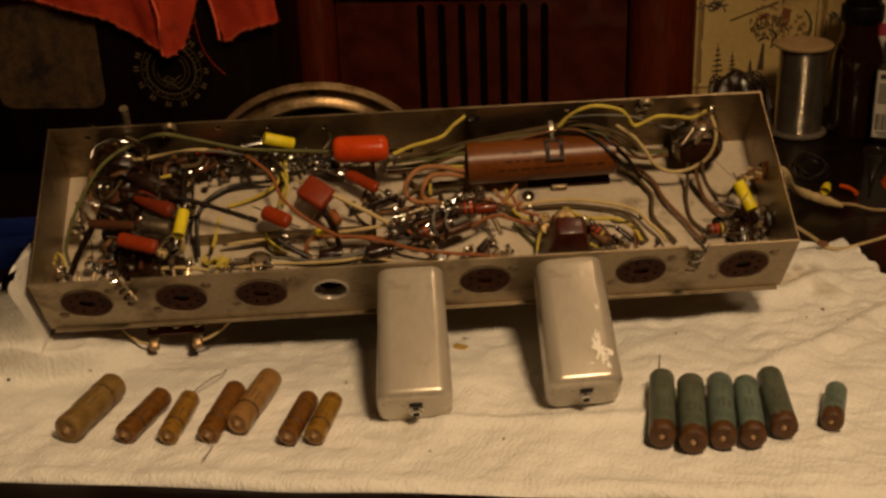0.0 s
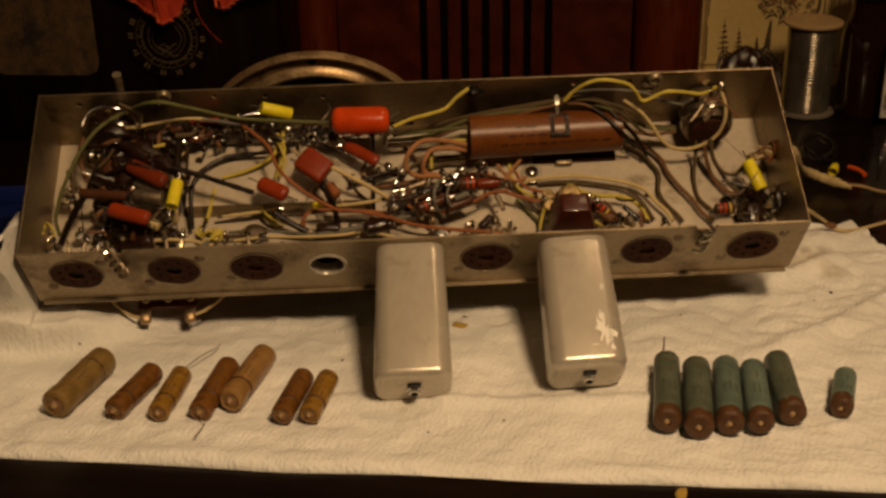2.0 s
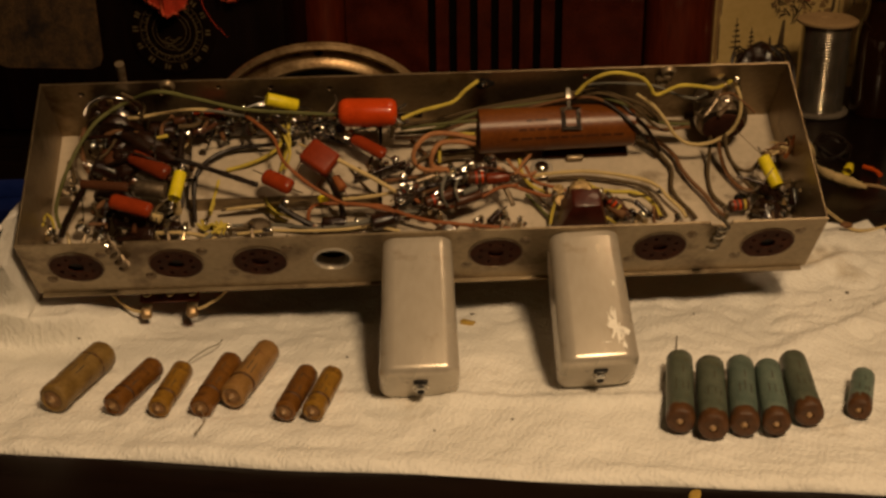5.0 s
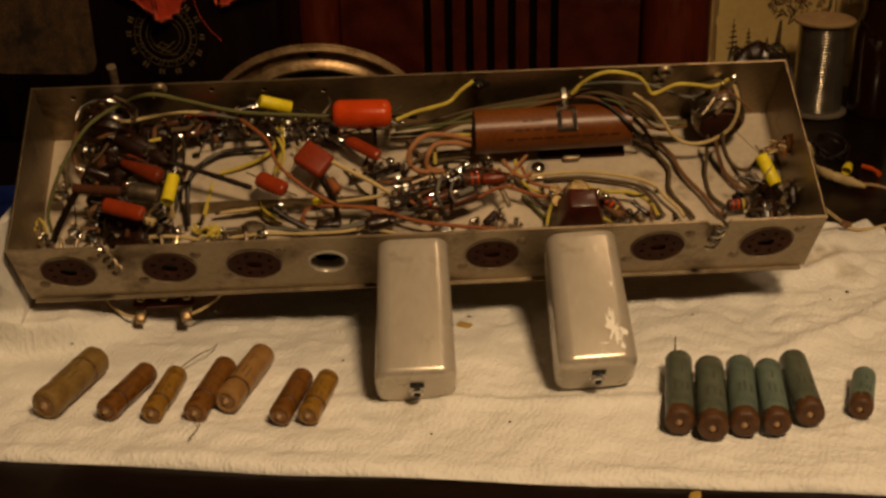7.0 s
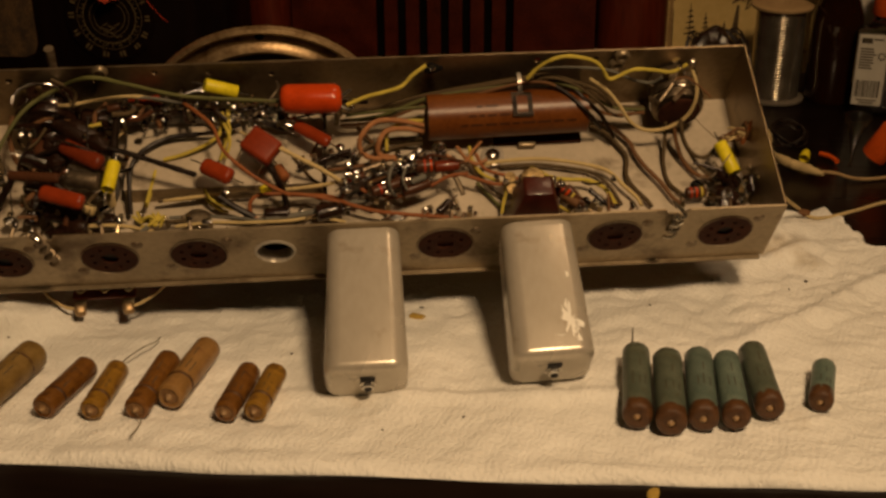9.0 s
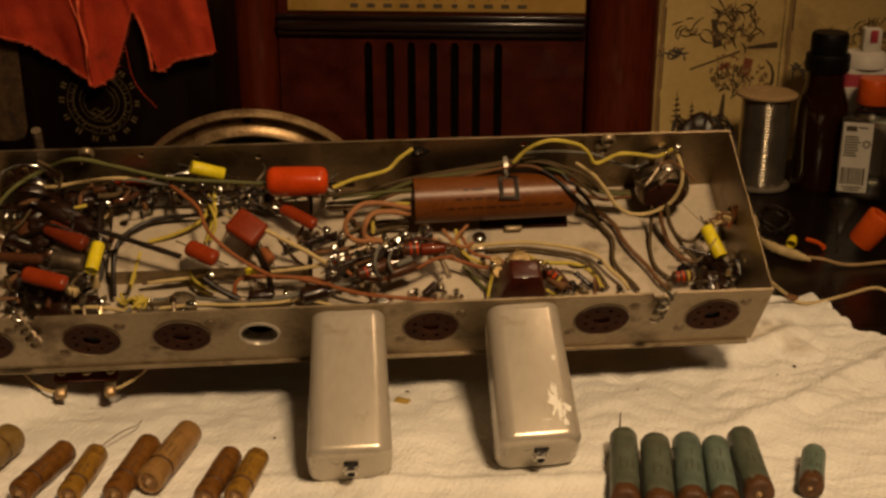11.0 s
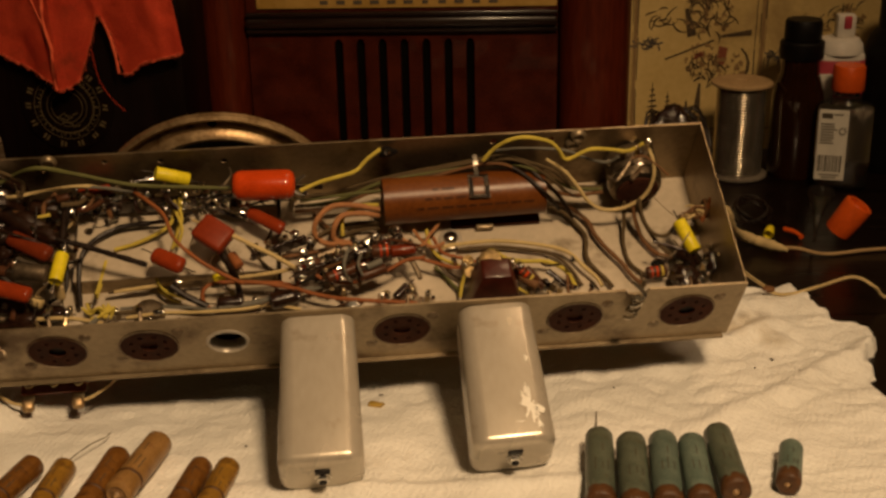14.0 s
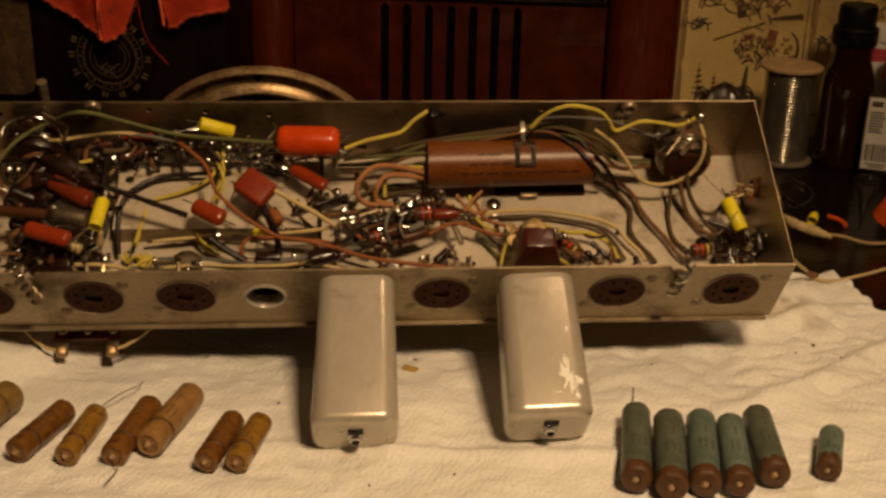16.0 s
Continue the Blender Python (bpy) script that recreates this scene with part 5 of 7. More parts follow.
wire(W_WHITE, 0.00130, [(0.3324, 0.0920, -0.0077), (0.3422, 0.0880, -0.0134), (0.3495, 0.0820, -0.0200), (0.3554, 0.0760, -0.0262), (0.3634, 0.0720, -0.0293), (0.3747, 0.0720, -0.0290), (0.3851, 0.0740, -0.0228), (0.3896, 0.0780, -0.0137), (0.3900, 0.0840, -0.0062), (0.3875, 0.0900, -0.0011)], "cream cloth-covered wire")
wire(W_GREY, 0.00115, [(0.1960, 0.0900, -0.0274), (0.2185, 0.0917, -0.0254), (0.2443, 0.0950, -0.0204), (0.2700, 0.0970, -0.0167), (0.2954, 0.0980, -0.0125), (0.3109, 0.0970, -0.0093), (0.3248, 0.0922, -0.0106), (0.3365, 0.0903, -0.0152), (0.3493, 0.0880, -0.0269), (0.3653, 0.0860, -0.0273)])
wire(W_GREY, 0.00115, [(0.1959, 0.0890, -0.0264), (0.2186, 0.0921, -0.0299), (0.2443, 0.0940, -0.0212), (0.2699, 0.0960, -0.0173), (0.2953, 0.0970, -0.0129), (0.3109, 0.0960, -0.0102), (0.3254, 0.0932, -0.0138), (0.3354, 0.0871, -0.0112), (0.3493, 0.0870, -0.0279), (0.3651, 0.0850, -0.0271)])
wire(W_GREEN, 0.00115, [(0.1958, 0.0880, -0.0319), (0.2183, 0.0882, -0.0290), (0.2442, 0.0930, -0.0211), (0.2699, 0.0950, -0.0178), (0.2955, 0.0960, -0.0155), (0.3111, 0.0950, -0.0131), (0.3250, 0.0902, -0.0134), (0.3371, 0.0884, -0.0213), (0.3490, 0.0860, -0.0271), (0.3649, 0.0840, -0.0268)])
wire(W_GREY, 0.00115, [(0.1958, 0.0870, -0.0308), (0.2184, 0.0885, -0.0314), (0.2443, 0.0920, -0.0252), (0.2698, 0.0940, -0.0183), (0.2953, 0.0950, -0.0148), (0.3104, 0.0940, -0.0081), (0.3249, 0.0913, -0.0120), (0.3363, 0.0859, -0.0184), (0.3498, 0.0850, -0.0328), (0.3647, 0.0830, -0.0266)])
wire(W_BROWN, 0.00115, [(0.1957, 0.0860, -0.0338), (0.2183, 0.0876, -0.0331), (0.2442, 0.0910, -0.0239), (0.2698, 0.0930, -0.0194), (0.2949, 0.0940, -0.0124), (0.3107, 0.0930, -0.0119), (0.3263, 0.0902, -0.0232), (0.3374, 0.0849, -0.0266), (0.3493, 0.0840, -0.0309), (0.3646, 0.0820, -0.0267)])
wire(W_BLUE, 0.00100, [(0.3035, 0.0950, -0.0022), (0.3195, 0.0960, -0.0024), (0.3422, 0.0960, -0.0057), (0.3553, 0.0930, -0.0103), (0.3665, 0.0910, -0.0120), (0.3717, 0.0900, -0.0066)])
wire(W_GREY, 0.00150, [(0.3370, 0.0860, -0.043), (0.3454, 0.0803, -0.043), (0.3507, 0.0721, -0.043), (0.3543, 0.0640, -0.043), (0.3525, 0.0524, -0.043), (0.3545, 0.0446, -0.043), (0.3609, 0.0348, -0.043), (0.3633, 0.0302, -0.043)])
wire(W_BLACK, 0.00150, [(0.2965, 0.0990, -0.0160), (0.3002, 0.0973, -0.0150), (0.3111, 0.0945, -0.0140), (0.3199, 0.0884, -0.0148), (0.3283, 0.0796, -0.0170), (0.3345, 0.0760, -0.0230), (0.3400, 0.0770, -0.0330)], "dark wire draped over the capacitor")
wire(W_BLACK, 0.00150, [(0.3110, 0.0990, -0.0150), (0.3205, 0.0945, -0.0140), (0.3300, 0.0850, -0.0165), (0.3400, 0.0800, -0.0260), (0.3480, 0.0740, -0.0380)])
wire(W_BROWN, 0.00150, [(0.3374, 0.0901, -0.042), (0.3490, 0.0835, -0.042), (0.3572, 0.0730, -0.042), (0.3592, 0.0650, -0.042), (0.3641, 0.0550, -0.042), (0.3705, 0.0451, -0.042), (0.3752, 0.0354, -0.042), (0.3791, 0.0307, -0.042)])
wire(W_GREY, 0.00140, [(0.3760, 0.0763, -0.0289), (0.3762, 0.0696, -0.0389), (0.3748, 0.0594, -0.0439), (0.3760, 0.0463, -0.0449), (0.3844, 0.0342, -0.0429)])
wire(W_BROWN, 0.00150, [(0.3799, 0.0746, -0.0269), (0.3816, 0.0677, -0.0349), (0.3855, 0.0594, -0.0419), (0.3915, 0.0500, -0.0429), (0.4000, 0.0438, -0.0389)])
wire(W_GREY, 0.00140, [(0.3818, 0.0730, -0.0249), (0.3855, 0.0648, -0.0329), (0.3931, 0.0537, -0.0399), (0.4018, 0.0410, -0.0389)])
wire(W_GREY, 0.00130, [(0.3827, 0.0734, -0.0229), (0.3842, 0.0639, -0.0289), (0.3889, 0.0568, -0.0329), (0.3956, 0.0545, -0.0329), (0.4003, 0.0573, -0.0289), (0.4039, 0.0608, -0.0249)])
wire(W_GREY, 0.00022, [(0.3875, 0.0714, -0.0169), (0.3948, 0.0620, -0.0189), (0.4023, 0.0541, -0.0209)])
wire(W_GREY, 0.00120, [(0.4092, 0.0423, -0.0329), (0.4157, 0.0452, -0.0309), (0.4204, 0.0412, -0.0349), (0.4189, 0.0327, -0.0409)])
wire(W_PINK, 0.00180, [(0.2416, 0.0804, -0.0289), (0.2275, 0.0813, -0.0249), (0.2153, 0.0796, -0.0229), (0.2074, 0.0728, -0.0249), (0.2059, 0.0683, -0.0309), (0.2114, 0.0643, -0.0349), (0.2265, 0.0613, -0.0329)], "faded pink wire")
wire(W_PINK, 0.00180, [(0.2417, 0.0794, -0.0329), (0.2306, 0.0786, -0.0289), (0.2209, 0.0760, -0.0269), (0.2165, 0.0702, -0.0289), (0.2166, 0.0663, -0.0349), (0.2266, 0.0635, -0.0349), (0.2392, 0.0615, -0.0329)])
wire(W_YELLOW, 0.00130, [(0.2411, 0.0821, -0.0269), (0.2308, 0.0819, -0.0269), (0.2218, 0.0796, -0.0329), (0.2207, 0.0713, -0.0389)])
wire(W_GREY, 0.00140, [(0.2412, 0.0791, -0.0389), (0.2245, 0.0813, -0.0419), (0.2097, 0.0767, -0.0429), (0.2028, 0.0672, -0.0429)])
wire(W_GREY, 0.00130, [(0.2411, 0.0769, -0.0409), (0.2275, 0.0770, -0.0429), (0.2159, 0.0721, -0.0429), (0.2090, 0.0630, -0.0429)])
wire(W_WHITE, 0.00150, [(0.1630, 0.0579, -0.0129), (0.1735, 0.0520, -0.0149), (0.1839, 0.0476, -0.0189), (0.1950, 0.0429, -0.0249)], "cream cloth-covered wire")
wire(W_WHITE, 0.00130, [(0.1643, 0.0443, -0.0329), (0.1756, 0.0438, -0.0309), (0.1865, 0.0438, -0.0289), (0.1975, 0.0449, -0.0269)])
wire(W_RED, 0.00130, [(0.1939, 0.0363, -0.0349), (0.1785, 0.0398, -0.0329), (0.1631, 0.0417, -0.0329), (0.1513, 0.0415, -0.0329), (0.1465, 0.0379, -0.0349), (0.1471, 0.0331, -0.0389), (0.1519, 0.0297, -0.0409)])
wire(W_PINK, 0.00120, [(0.2495, 0.0642, -0.0309), (0.2565, 0.0595, -0.0329), (0.2630, 0.0594, -0.0349), (0.2680, 0.0676, -0.0369), (0.2733, 0.0751, -0.0389)])
wire(W_YELLOW, 0.00120, [(0.2663, 0.0708, -0.0369), (0.2671, 0.0632, -0.0389), (0.2714, 0.0540, -0.0389), (0.2821, 0.0470, -0.0389)])
wire(W_GREEN, 0.00130, [(0.2690, 0.0503, -0.0429), (0.2748, 0.0430, -0.0439), (0.2804, 0.0352, -0.0439), (0.2864, 0.0323, -0.0439)])
wire(W_WHITE, 0.00140, [(0.2728, 0.0600, -0.040), (0.2794, 0.0616, -0.040), (0.2907, 0.0626, -0.040), (0.3036, 0.0628, -0.040), (0.3162, 0.0610, -0.040), (0.3287, 0.0581, -0.040), (0.3379, 0.0549, -0.040), (0.3437, 0.0508, -0.040), (0.3489, 0.0429, -0.040), (0.3547, 0.0351, -0.040), (0.3569, 0.0293, -0.040)], "cream cloth-covered wire")
wire(W_GREY, 0.00120, [(0.2827, 0.0604, -0.043), (0.3037, 0.0606, -0.043), (0.3194, 0.0579, -0.043), (0.3319, 0.0546, -0.043), (0.3377, 0.0504, -0.043), (0.3430, 0.0425, -0.043), (0.3469, 0.0325, -0.043)])
wire(W_YELLOW, 0.00150, [(0.2985, 0.0545, -0.037), (0.3021, 0.0534, -0.037), (0.3079, 0.0485, -0.037), (0.3171, 0.0462, -0.037), (0.3281, 0.0453, -0.037), (0.3355, 0.0415, -0.037), (0.3394, 0.0357, -0.037), (0.3420, 0.0281, -0.037)], "yellow cloth-covered wire")
wire(W_YELLOW, 0.00110, [(0.3053, 0.0393, -0.0349), (0.3091, 0.0331, -0.0389), (0.3174, 0.0283, -0.0419)])
wire(W_YELLOW, 0.00110, [(0.3031, 0.0362, -0.0329), (0.3070, 0.0317, -0.0389), (0.3119, 0.0274, -0.0419)])
wire(W_YELLOW, 0.00120, [(0.2844, 0.0395, -0.0309), (0.2819, 0.0343, -0.0369), (0.2804, 0.0284, -0.0409)])
wire(W_WHITE, 0.00110, [(0.1074, 0.0265, -0.0369), (0.1258, 0.0281, -0.0369), (0.1441, 0.0278, -0.0379), (0.1657, 0.0278, -0.0379), (0.1812, 0.0292, -0.0379), (0.1965, 0.0255, -0.0379)], "cream cloth-covered wire")
wire(W_WHITE, 0.00130, [(0.0506, 0.0252, -0.0349), (0.0590, 0.0273, -0.0349), (0.0711, 0.0278, -0.0349), (0.0833, 0.0264, -0.0349), (0.0968, 0.0237, -0.0369)])
wire(W_BLACK, 0.00190, [(0.0753, 0.0600, -0.0109), (0.0885, 0.0563, -0.0129), (0.1035, 0.0510, -0.0149), (0.1204, 0.0449, -0.0169)], "black sleeved lead")
wire(W_BLACK, 0.00170, [(0.0830, 0.0376, -0.0409), (0.0830, 0.0509, -0.0329), (0.0849, 0.0625, -0.0289), (0.0920, 0.0721, -0.0289), (0.1037, 0.0785, -0.0289), (0.1188, 0.0801, -0.0289)], "black wire")
wire(W_BLACK, 0.00220, [(0.0769, 0.0819, -0.0169), (0.0774, 0.0688, -0.0149), (0.0783, 0.0542, -0.0129)])
wire(W_YELLOW, 0.00130, [(0.1004, 0.0668, -0.0329), (0.1116, 0.0687, -0.0309), (0.1233, 0.0729, -0.0289), (0.1304, 0.0781, -0.0269), (0.1317, 0.0837, -0.0229), (0.1298, 0.0879, -0.0189)], "yellow cloth-covered wire")
wire(W_YELLOW, 0.00130, [(0.1361, 0.0884, -0.0189), (0.1355, 0.0776, -0.0229), (0.1334, 0.0724, -0.0289), (0.1312, 0.0664, -0.0329)])
wire(W_YELLOW, 0.00140, [(0.0956, 0.0625, -0.0369), (0.0935, 0.0526, -0.0389), (0.0912, 0.0411, -0.0389)])
wire(W_YELLOW, 0.00100, [(0.1211, 0.0544, -0.0409), (0.1225, 0.0460, -0.0409), (0.1282, 0.0397, -0.0409), (0.1345, 0.0368, -0.0409)])
wire(W_BLACK, 0.00230, [(0.1305, 0.0405, -0.0309), (0.1382, 0.0361, -0.0349), (0.1486, 0.0315, -0.0389)], "black sleeved lead")
wire(W_BLACK, 0.00230, [(0.1573, 0.0519, -0.0189), (0.1612, 0.0461, -0.0249), (0.1643, 0.0424, -0.0329), (0.1657, 0.0336, -0.0389)], "black sleeved lead")
wire(W_BLACK, 0.00120, [(0.1876, 0.0872, -0.0249), (0.1872, 0.0666, -0.0299), (0.1865, 0.0470, -0.0319), (0.1864, 0.0415, -0.0389)])
wire(SOLDER, 0.00040, [(0.1611, 0.0815, -0.0209), (0.1674, 0.0750, -0.0199), (0.1742, 0.0685, -0.0199)])
wire(SOLDER, 0.00040, [(0.1255, 0.0920, -0.0066), (0.1188, 0.0910, -0.0060), (0.1124, 0.0900, -0.0078)])
wire(W_BLACK, 0.00240, [(0.0262, 0.0487, -0.0189), (0.0195, 0.0420, -0.0269), (0.0133, 0.0354, -0.0349), (0.0105, 0.0297, -0.0389)], "black sleeved lead")
wire(W_BLACK, 0.00200, [(0.0473, 0.0451, -0.0189), (0.0555, 0.0403, -0.0249), (0.0629, 0.0351, -0.0309), (0.0689, 0.0328, -0.0369)], "black sleeved lead")
wire(SOLDER, 0.00050, [(0.0234, 0.0490, -0.0229), (0.0236, 0.0420, -0.0289), (0.0232, 0.0367, -0.0349)])
wire(W_BLACK, 0.00140, [(0.1188, 0.0801, -0.0289), (0.1291, 0.0797, -0.0269), (0.1419, 0.0827, -0.0249)])
wire(W_GREY, 0.00120, [(0.1116, 0.0878, -0.0389), (0.1018, 0.0826, -0.0409), (0.0925, 0.0752, -0.0409), (0.0873, 0.0638, -0.0409), (0.0855, 0.0554, -0.0409)])
wire(W_BLUE, 0.00200, [(0.1545, 0.0296, -0.0380), (0.1589, 0.0298, -0.0380), (0.1727, 0.0313, -0.0380), (0.1881, 0.0349, -0.0380), (0.2037, 0.0382, -0.0380)], "slate grey sleeved lead")
wire(W_BLUE, 0.00120, [(0.1038, 0.0334, -0.0389), (0.1193, 0.0337, -0.0389), (0.1347, 0.0322, -0.0389), (0.1533, 0.0298, -0.0389), (0.1781, 0.0330, -0.0389), (0.1907, 0.0364, -0.0389), (0.2095, 0.0392, -0.0389)])
wire(W_GREY, 0.00130, [(0.0870, 0.0324, -0.0389), (0.0993, 0.0311, -0.0389), (0.1131, 0.0311, -0.0389)])
wire(W_GREY, 0.00120, [(0.0973, 0.0441, -0.0389), (0.1158, 0.0465, -0.0389), (0.1346, 0.0467, -0.0389), (0.1486, 0.0472, -0.0389)])
wire(W_WHITE, 0.00120, [(0.1347, 0.0472, -0.0379), (0.1160, 0.0451, -0.0379), (0.1003, 0.0443, -0.0389)])
wire(W_YELLOW, 0.00120, [(0.0520, 0.0775, -0.0209), (0.0600, 0.0795, -0.0189), (0.0691, 0.0818, -0.0189)])
wire(W_BROWN, 0.00160, [(0.0306, 0.0798, -0.0189), (0.0390, 0.0822, -0.0149), (0.0480, 0.0849, -0.0149), (0.0551, 0.0825, -0.0189)])
wire(W_GREY, 0.00130, [(0.0255, 0.0714, -0.0309), (0.0271, 0.0651, -0.0329), (0.0317, 0.0616, -0.0349), (0.0340, 0.0580, -0.0369)])
wire(W_BLACK, 0.00200, [(0.0477, 0.0833, -0.0169), (0.0587, 0.0757, -0.0189), (0.0696, 0.0678, -0.0209)])
wire(W_BROWN, 0.00180, [(0.0226, 0.0877, -0.0169), (0.0206, 0.0775, -0.0229), (0.0223, 0.0701, -0.0289), (0.0256, 0.0651, -0.0329)])
wire(W_GREY, 0.00130, [(0.0142, 0.0705, -0.0289), (0.0160, 0.0618, -0.0329), (0.0136, 0.0571, -0.0369)])
wire(W_BLACK, 0.00150, [(0.2029, 0.0683, -0.0389), (0.2003, 0.0587, -0.0389), (0.2038, 0.0509, -0.0389)])
wire(SOLDER, 0.00050, [(0.1976, 0.0459, -0.0229), (0.2038, 0.0471, -0.0229)])
wire(W_GREY, 0.00140, [(0.1785, 0.0554, -0.0409), (0.1659, 0.0591, -0.0409), (0.1564, 0.0546, -0.0409)])
wire(CARD, 0.00260, [(0.4058, 0.0621, -0.0289), (0.4131, 0.0642, -0.0269), (0.4198, 0.0632, -0.0249), (0.4267, 0.0645, -0.0229)], "frayed tan cord end")
wire(W_RED, 0.00120, [(0.4197, 0.0624, -0.0249), (0.4220, 0.0655, -0.0229), (0.4222, 0.0665, -0.0189)])
wire(W_BROWN, 0.00160, [(0.4042, 0.0638, -0.0289), (0.4131, 0.0640, -0.0309), (0.4211, 0.0638, -0.0269)])
wire(W_YELLOW, 0.00100, [(0.0871, 0.0366, -0.0369), (0.0898, 0.0305, -0.0349), (0.0944, 0.0311, -0.0329), (0.0963, 0.0299, -0.0369), (0.0924, 0.0285, -0.0389)])
wire(W_YELLOW, 0.00100, [(0.0954, 0.0351, -0.0369), (0.0984, 0.0293, -0.0349), (0.1014, 0.0321, -0.0349), (0.0991, 0.0281, -0.0389)])
wire(W_YELLOW, 0.00100, [(0.0026, 0.0323, -0.0309), (0.0050, 0.0369, -0.0269), (0.0090, 0.0325, -0.0249), (0.0095, 0.0293, -0.0289)], "yellow wire end")
wire(W_GREY, 0.00100, [(0.1485, 0.0913, -0.0209), (0.1458, 0.0862, -0.0229), (0.1470, 0.0805, -0.0249)])
wire(W_WHITE, 0.00090, [(0.1419, 0.0776, -0.0249), (0.1500, 0.0719, -0.0229), (0.1548, 0.0725, -0.0209)])
wire(W_BROWN, 0.00130, [(0.2054, 0.0910, -0.0429), (0.2175, 0.0704, -0.0429), (0.1978, 0.0635, -0.0429), (0.1787, 0.0630, -0.0419)])
wire(W_GREEN, 0.00110, [(0.1990, 0.0840, -0.0224), (0.2182, 0.0850, -0.0208), (0.2424, 0.0860, -0.0195)])
wire(W_GREY, 0.00110, [(0.0476, 0.0920, 0.0070), (0.0582, 0.0900, -0.0010), (0.0564, 0.0860, -0.0082)])
wire(SOLDER, 0.00050, [(0.0267, 0.0840, -0.0052), (0.0327, 0.0840, 0.0073), (0.0413, 0.0840, 0.0135), (0.0508, 0.0840, 0.0120), (0.0572, 0.0840, 0.0038)])
wire(W_BROWN, 0.00100, [(0.1842, 0.0752, -0.0309), (0.1808, 0.0690, -0.0329), (0.1791, 0.0659, -0.0339)])
wire(W_GREY, 0.00090, [(0.1696, 0.0657, -0.0329), (0.1788, 0.0518, -0.0329), (0.1849, 0.0465, -0.0339)])
resistor(RESISTOR, 0.00260, (0.1963, 0.0428, -0.0300), (0.2078, 0.0498, -0.0300), (0.3, 0.6))
resistor(W_BROWN, 0.00240, (0.2082, 0.0441, -0.0280), (0.2215, 0.0496, -0.0280))
resistor(RESISTOR, 0.00300, (0.2108, 0.0355, -0.0260), (0.2294, 0.0426, -0.0260), (0.25, 0.5))
resistor(POT_SHELL, 0.00220, (0.2061, 0.0521, -0.0300), (0.2189, 0.0570, -0.0300))
resistor(GLOSS_BLACK, 0.00360, (0.2263, 0.0493, -0.0260), (0.2366, 0.0529, -0.0260))
resistor(RED_GRIMY, 0.00340, (0.2447, 0.0494, -0.0250), (0.2585, 0.0506, -0.0250))
resistor(RESISTOR, 0.00380, (0.2344, 0.0509, -0.0260), (0.2454, 0.0515, -0.0260), (0.5, 0.8))
resistor(RESISTOR, 0.00280, (0.2272, 0.0363, -0.0280), (0.2423, 0.0415, -0.0280))
resistor(W_BLUE, 0.00180, (0.2316, 0.0396, -0.0240), (0.2401, 0.0433, -0.0240))
resistor(GLOSS_BLACK, 0.00440, (0.1809, 0.0296, -0.0360), (0.1939, 0.0328, -0.0360))
resistor(GLOSS_BLACK, 0.00260, (0.2460, 0.0274, -0.0360), (0.2531, 0.0346, -0.0360))
resistor(W_BROWN, 0.00260, (0.3106, 0.0376, -0.0340), (0.3212, 0.0275, -0.0340))
wire(W_BLUE, 0.00110, [(0.2235, 0.0510, -0.0220), (0.2211, 0.0431, -0.0180), (0.2201, 0.0374, -0.0200), (0.2216, 0.0354, -0.0260), (0.2242, 0.0363, -0.0320)], "slate grey looped lead")
wire(W_BLUE, 0.00090, [(0.2299, 0.0498, -0.0240), (0.2275, 0.0394, -0.0200), (0.2295, 0.0349, -0.0240)])
wire(W_RED, 0.00140, [(0.1671, 0.0425, -0.0360), (0.1876, 0.0410, -0.0360), (0.1992, 0.0352, -0.0360), (0.2137, 0.0302, -0.0360), (0.2312, 0.0271, -0.0360), (0.2517, 0.0242, -0.0360), (0.2662, 0.0210, -0.0360)], "faded orange-red wire")
wire(W_RED, 0.00130, [(0.2034, 0.0444, -0.0300), (0.2090, 0.0396, -0.0320), (0.2230, 0.0364, -0.0320), (0.2386, 0.0389, -0.0300), (0.2521, 0.0451, -0.0280), (0.2630, 0.0465, -0.0280)])
wire(W_RED, 0.00130, [(0.2605, 0.0501, -0.0340), (0.2692, 0.0465, -0.0340), (0.2797, 0.0428, -0.0340), (0.2904, 0.0464, -0.0340)])
wire(W_PINK, 0.00130, [(0.2593, 0.0702, -0.0360), (0.2635, 0.0624, -0.0360), (0.2692, 0.0582, -0.0360), (0.2750, 0.0608, -0.0360)])
wire(W_RED, 0.00120, [(0.2693, 0.0649, -0.0360), (0.2732, 0.0549, -0.0360), (0.2819, 0.0506, -0.0360), (0.2891, 0.0501, -0.0360)])
wire(W_GREY, 0.00100, [(0.2700, 0.0578, -0.0430), (0.2768, 0.0462, -0.0430), (0.2830, 0.0406, -0.0430), (0.2876, 0.0381, -0.0430)])
wire(SOLDER, 0.00060, [(0.2164, 0.0401, -0.0240), (0.2241, 0.0416, -0.0240), (0.2329, 0.0417, -0.0240)])
wire(SOLDER, 0.00060, [(0.1969, 0.0379, -0.0260), (0.2024, 0.0425, -0.0260), (0.2089, 0.0455, -0.0260)])
part("solder_drop", moved(blob_bm(0.0032, (1.3, 1.0, 0.8), 0.5, 70.0), pose(0.2487, 0.0623, -0.0240)), SOLDER, chassis)
part("solder_drop", moved(blob_bm(0.0022, (1.3, 0.9, 0.8), 0.5, 63.2), pose(0.2279, 0.0557, -0.0240)), SOLDER, chassis)
part("solder_drop", moved(blob_bm(0.0022, (1.2, 1.0, 0.8), 0.5, 66.2), pose(0.2371, 0.0602, -0.0250)), SOLDER, chassis)
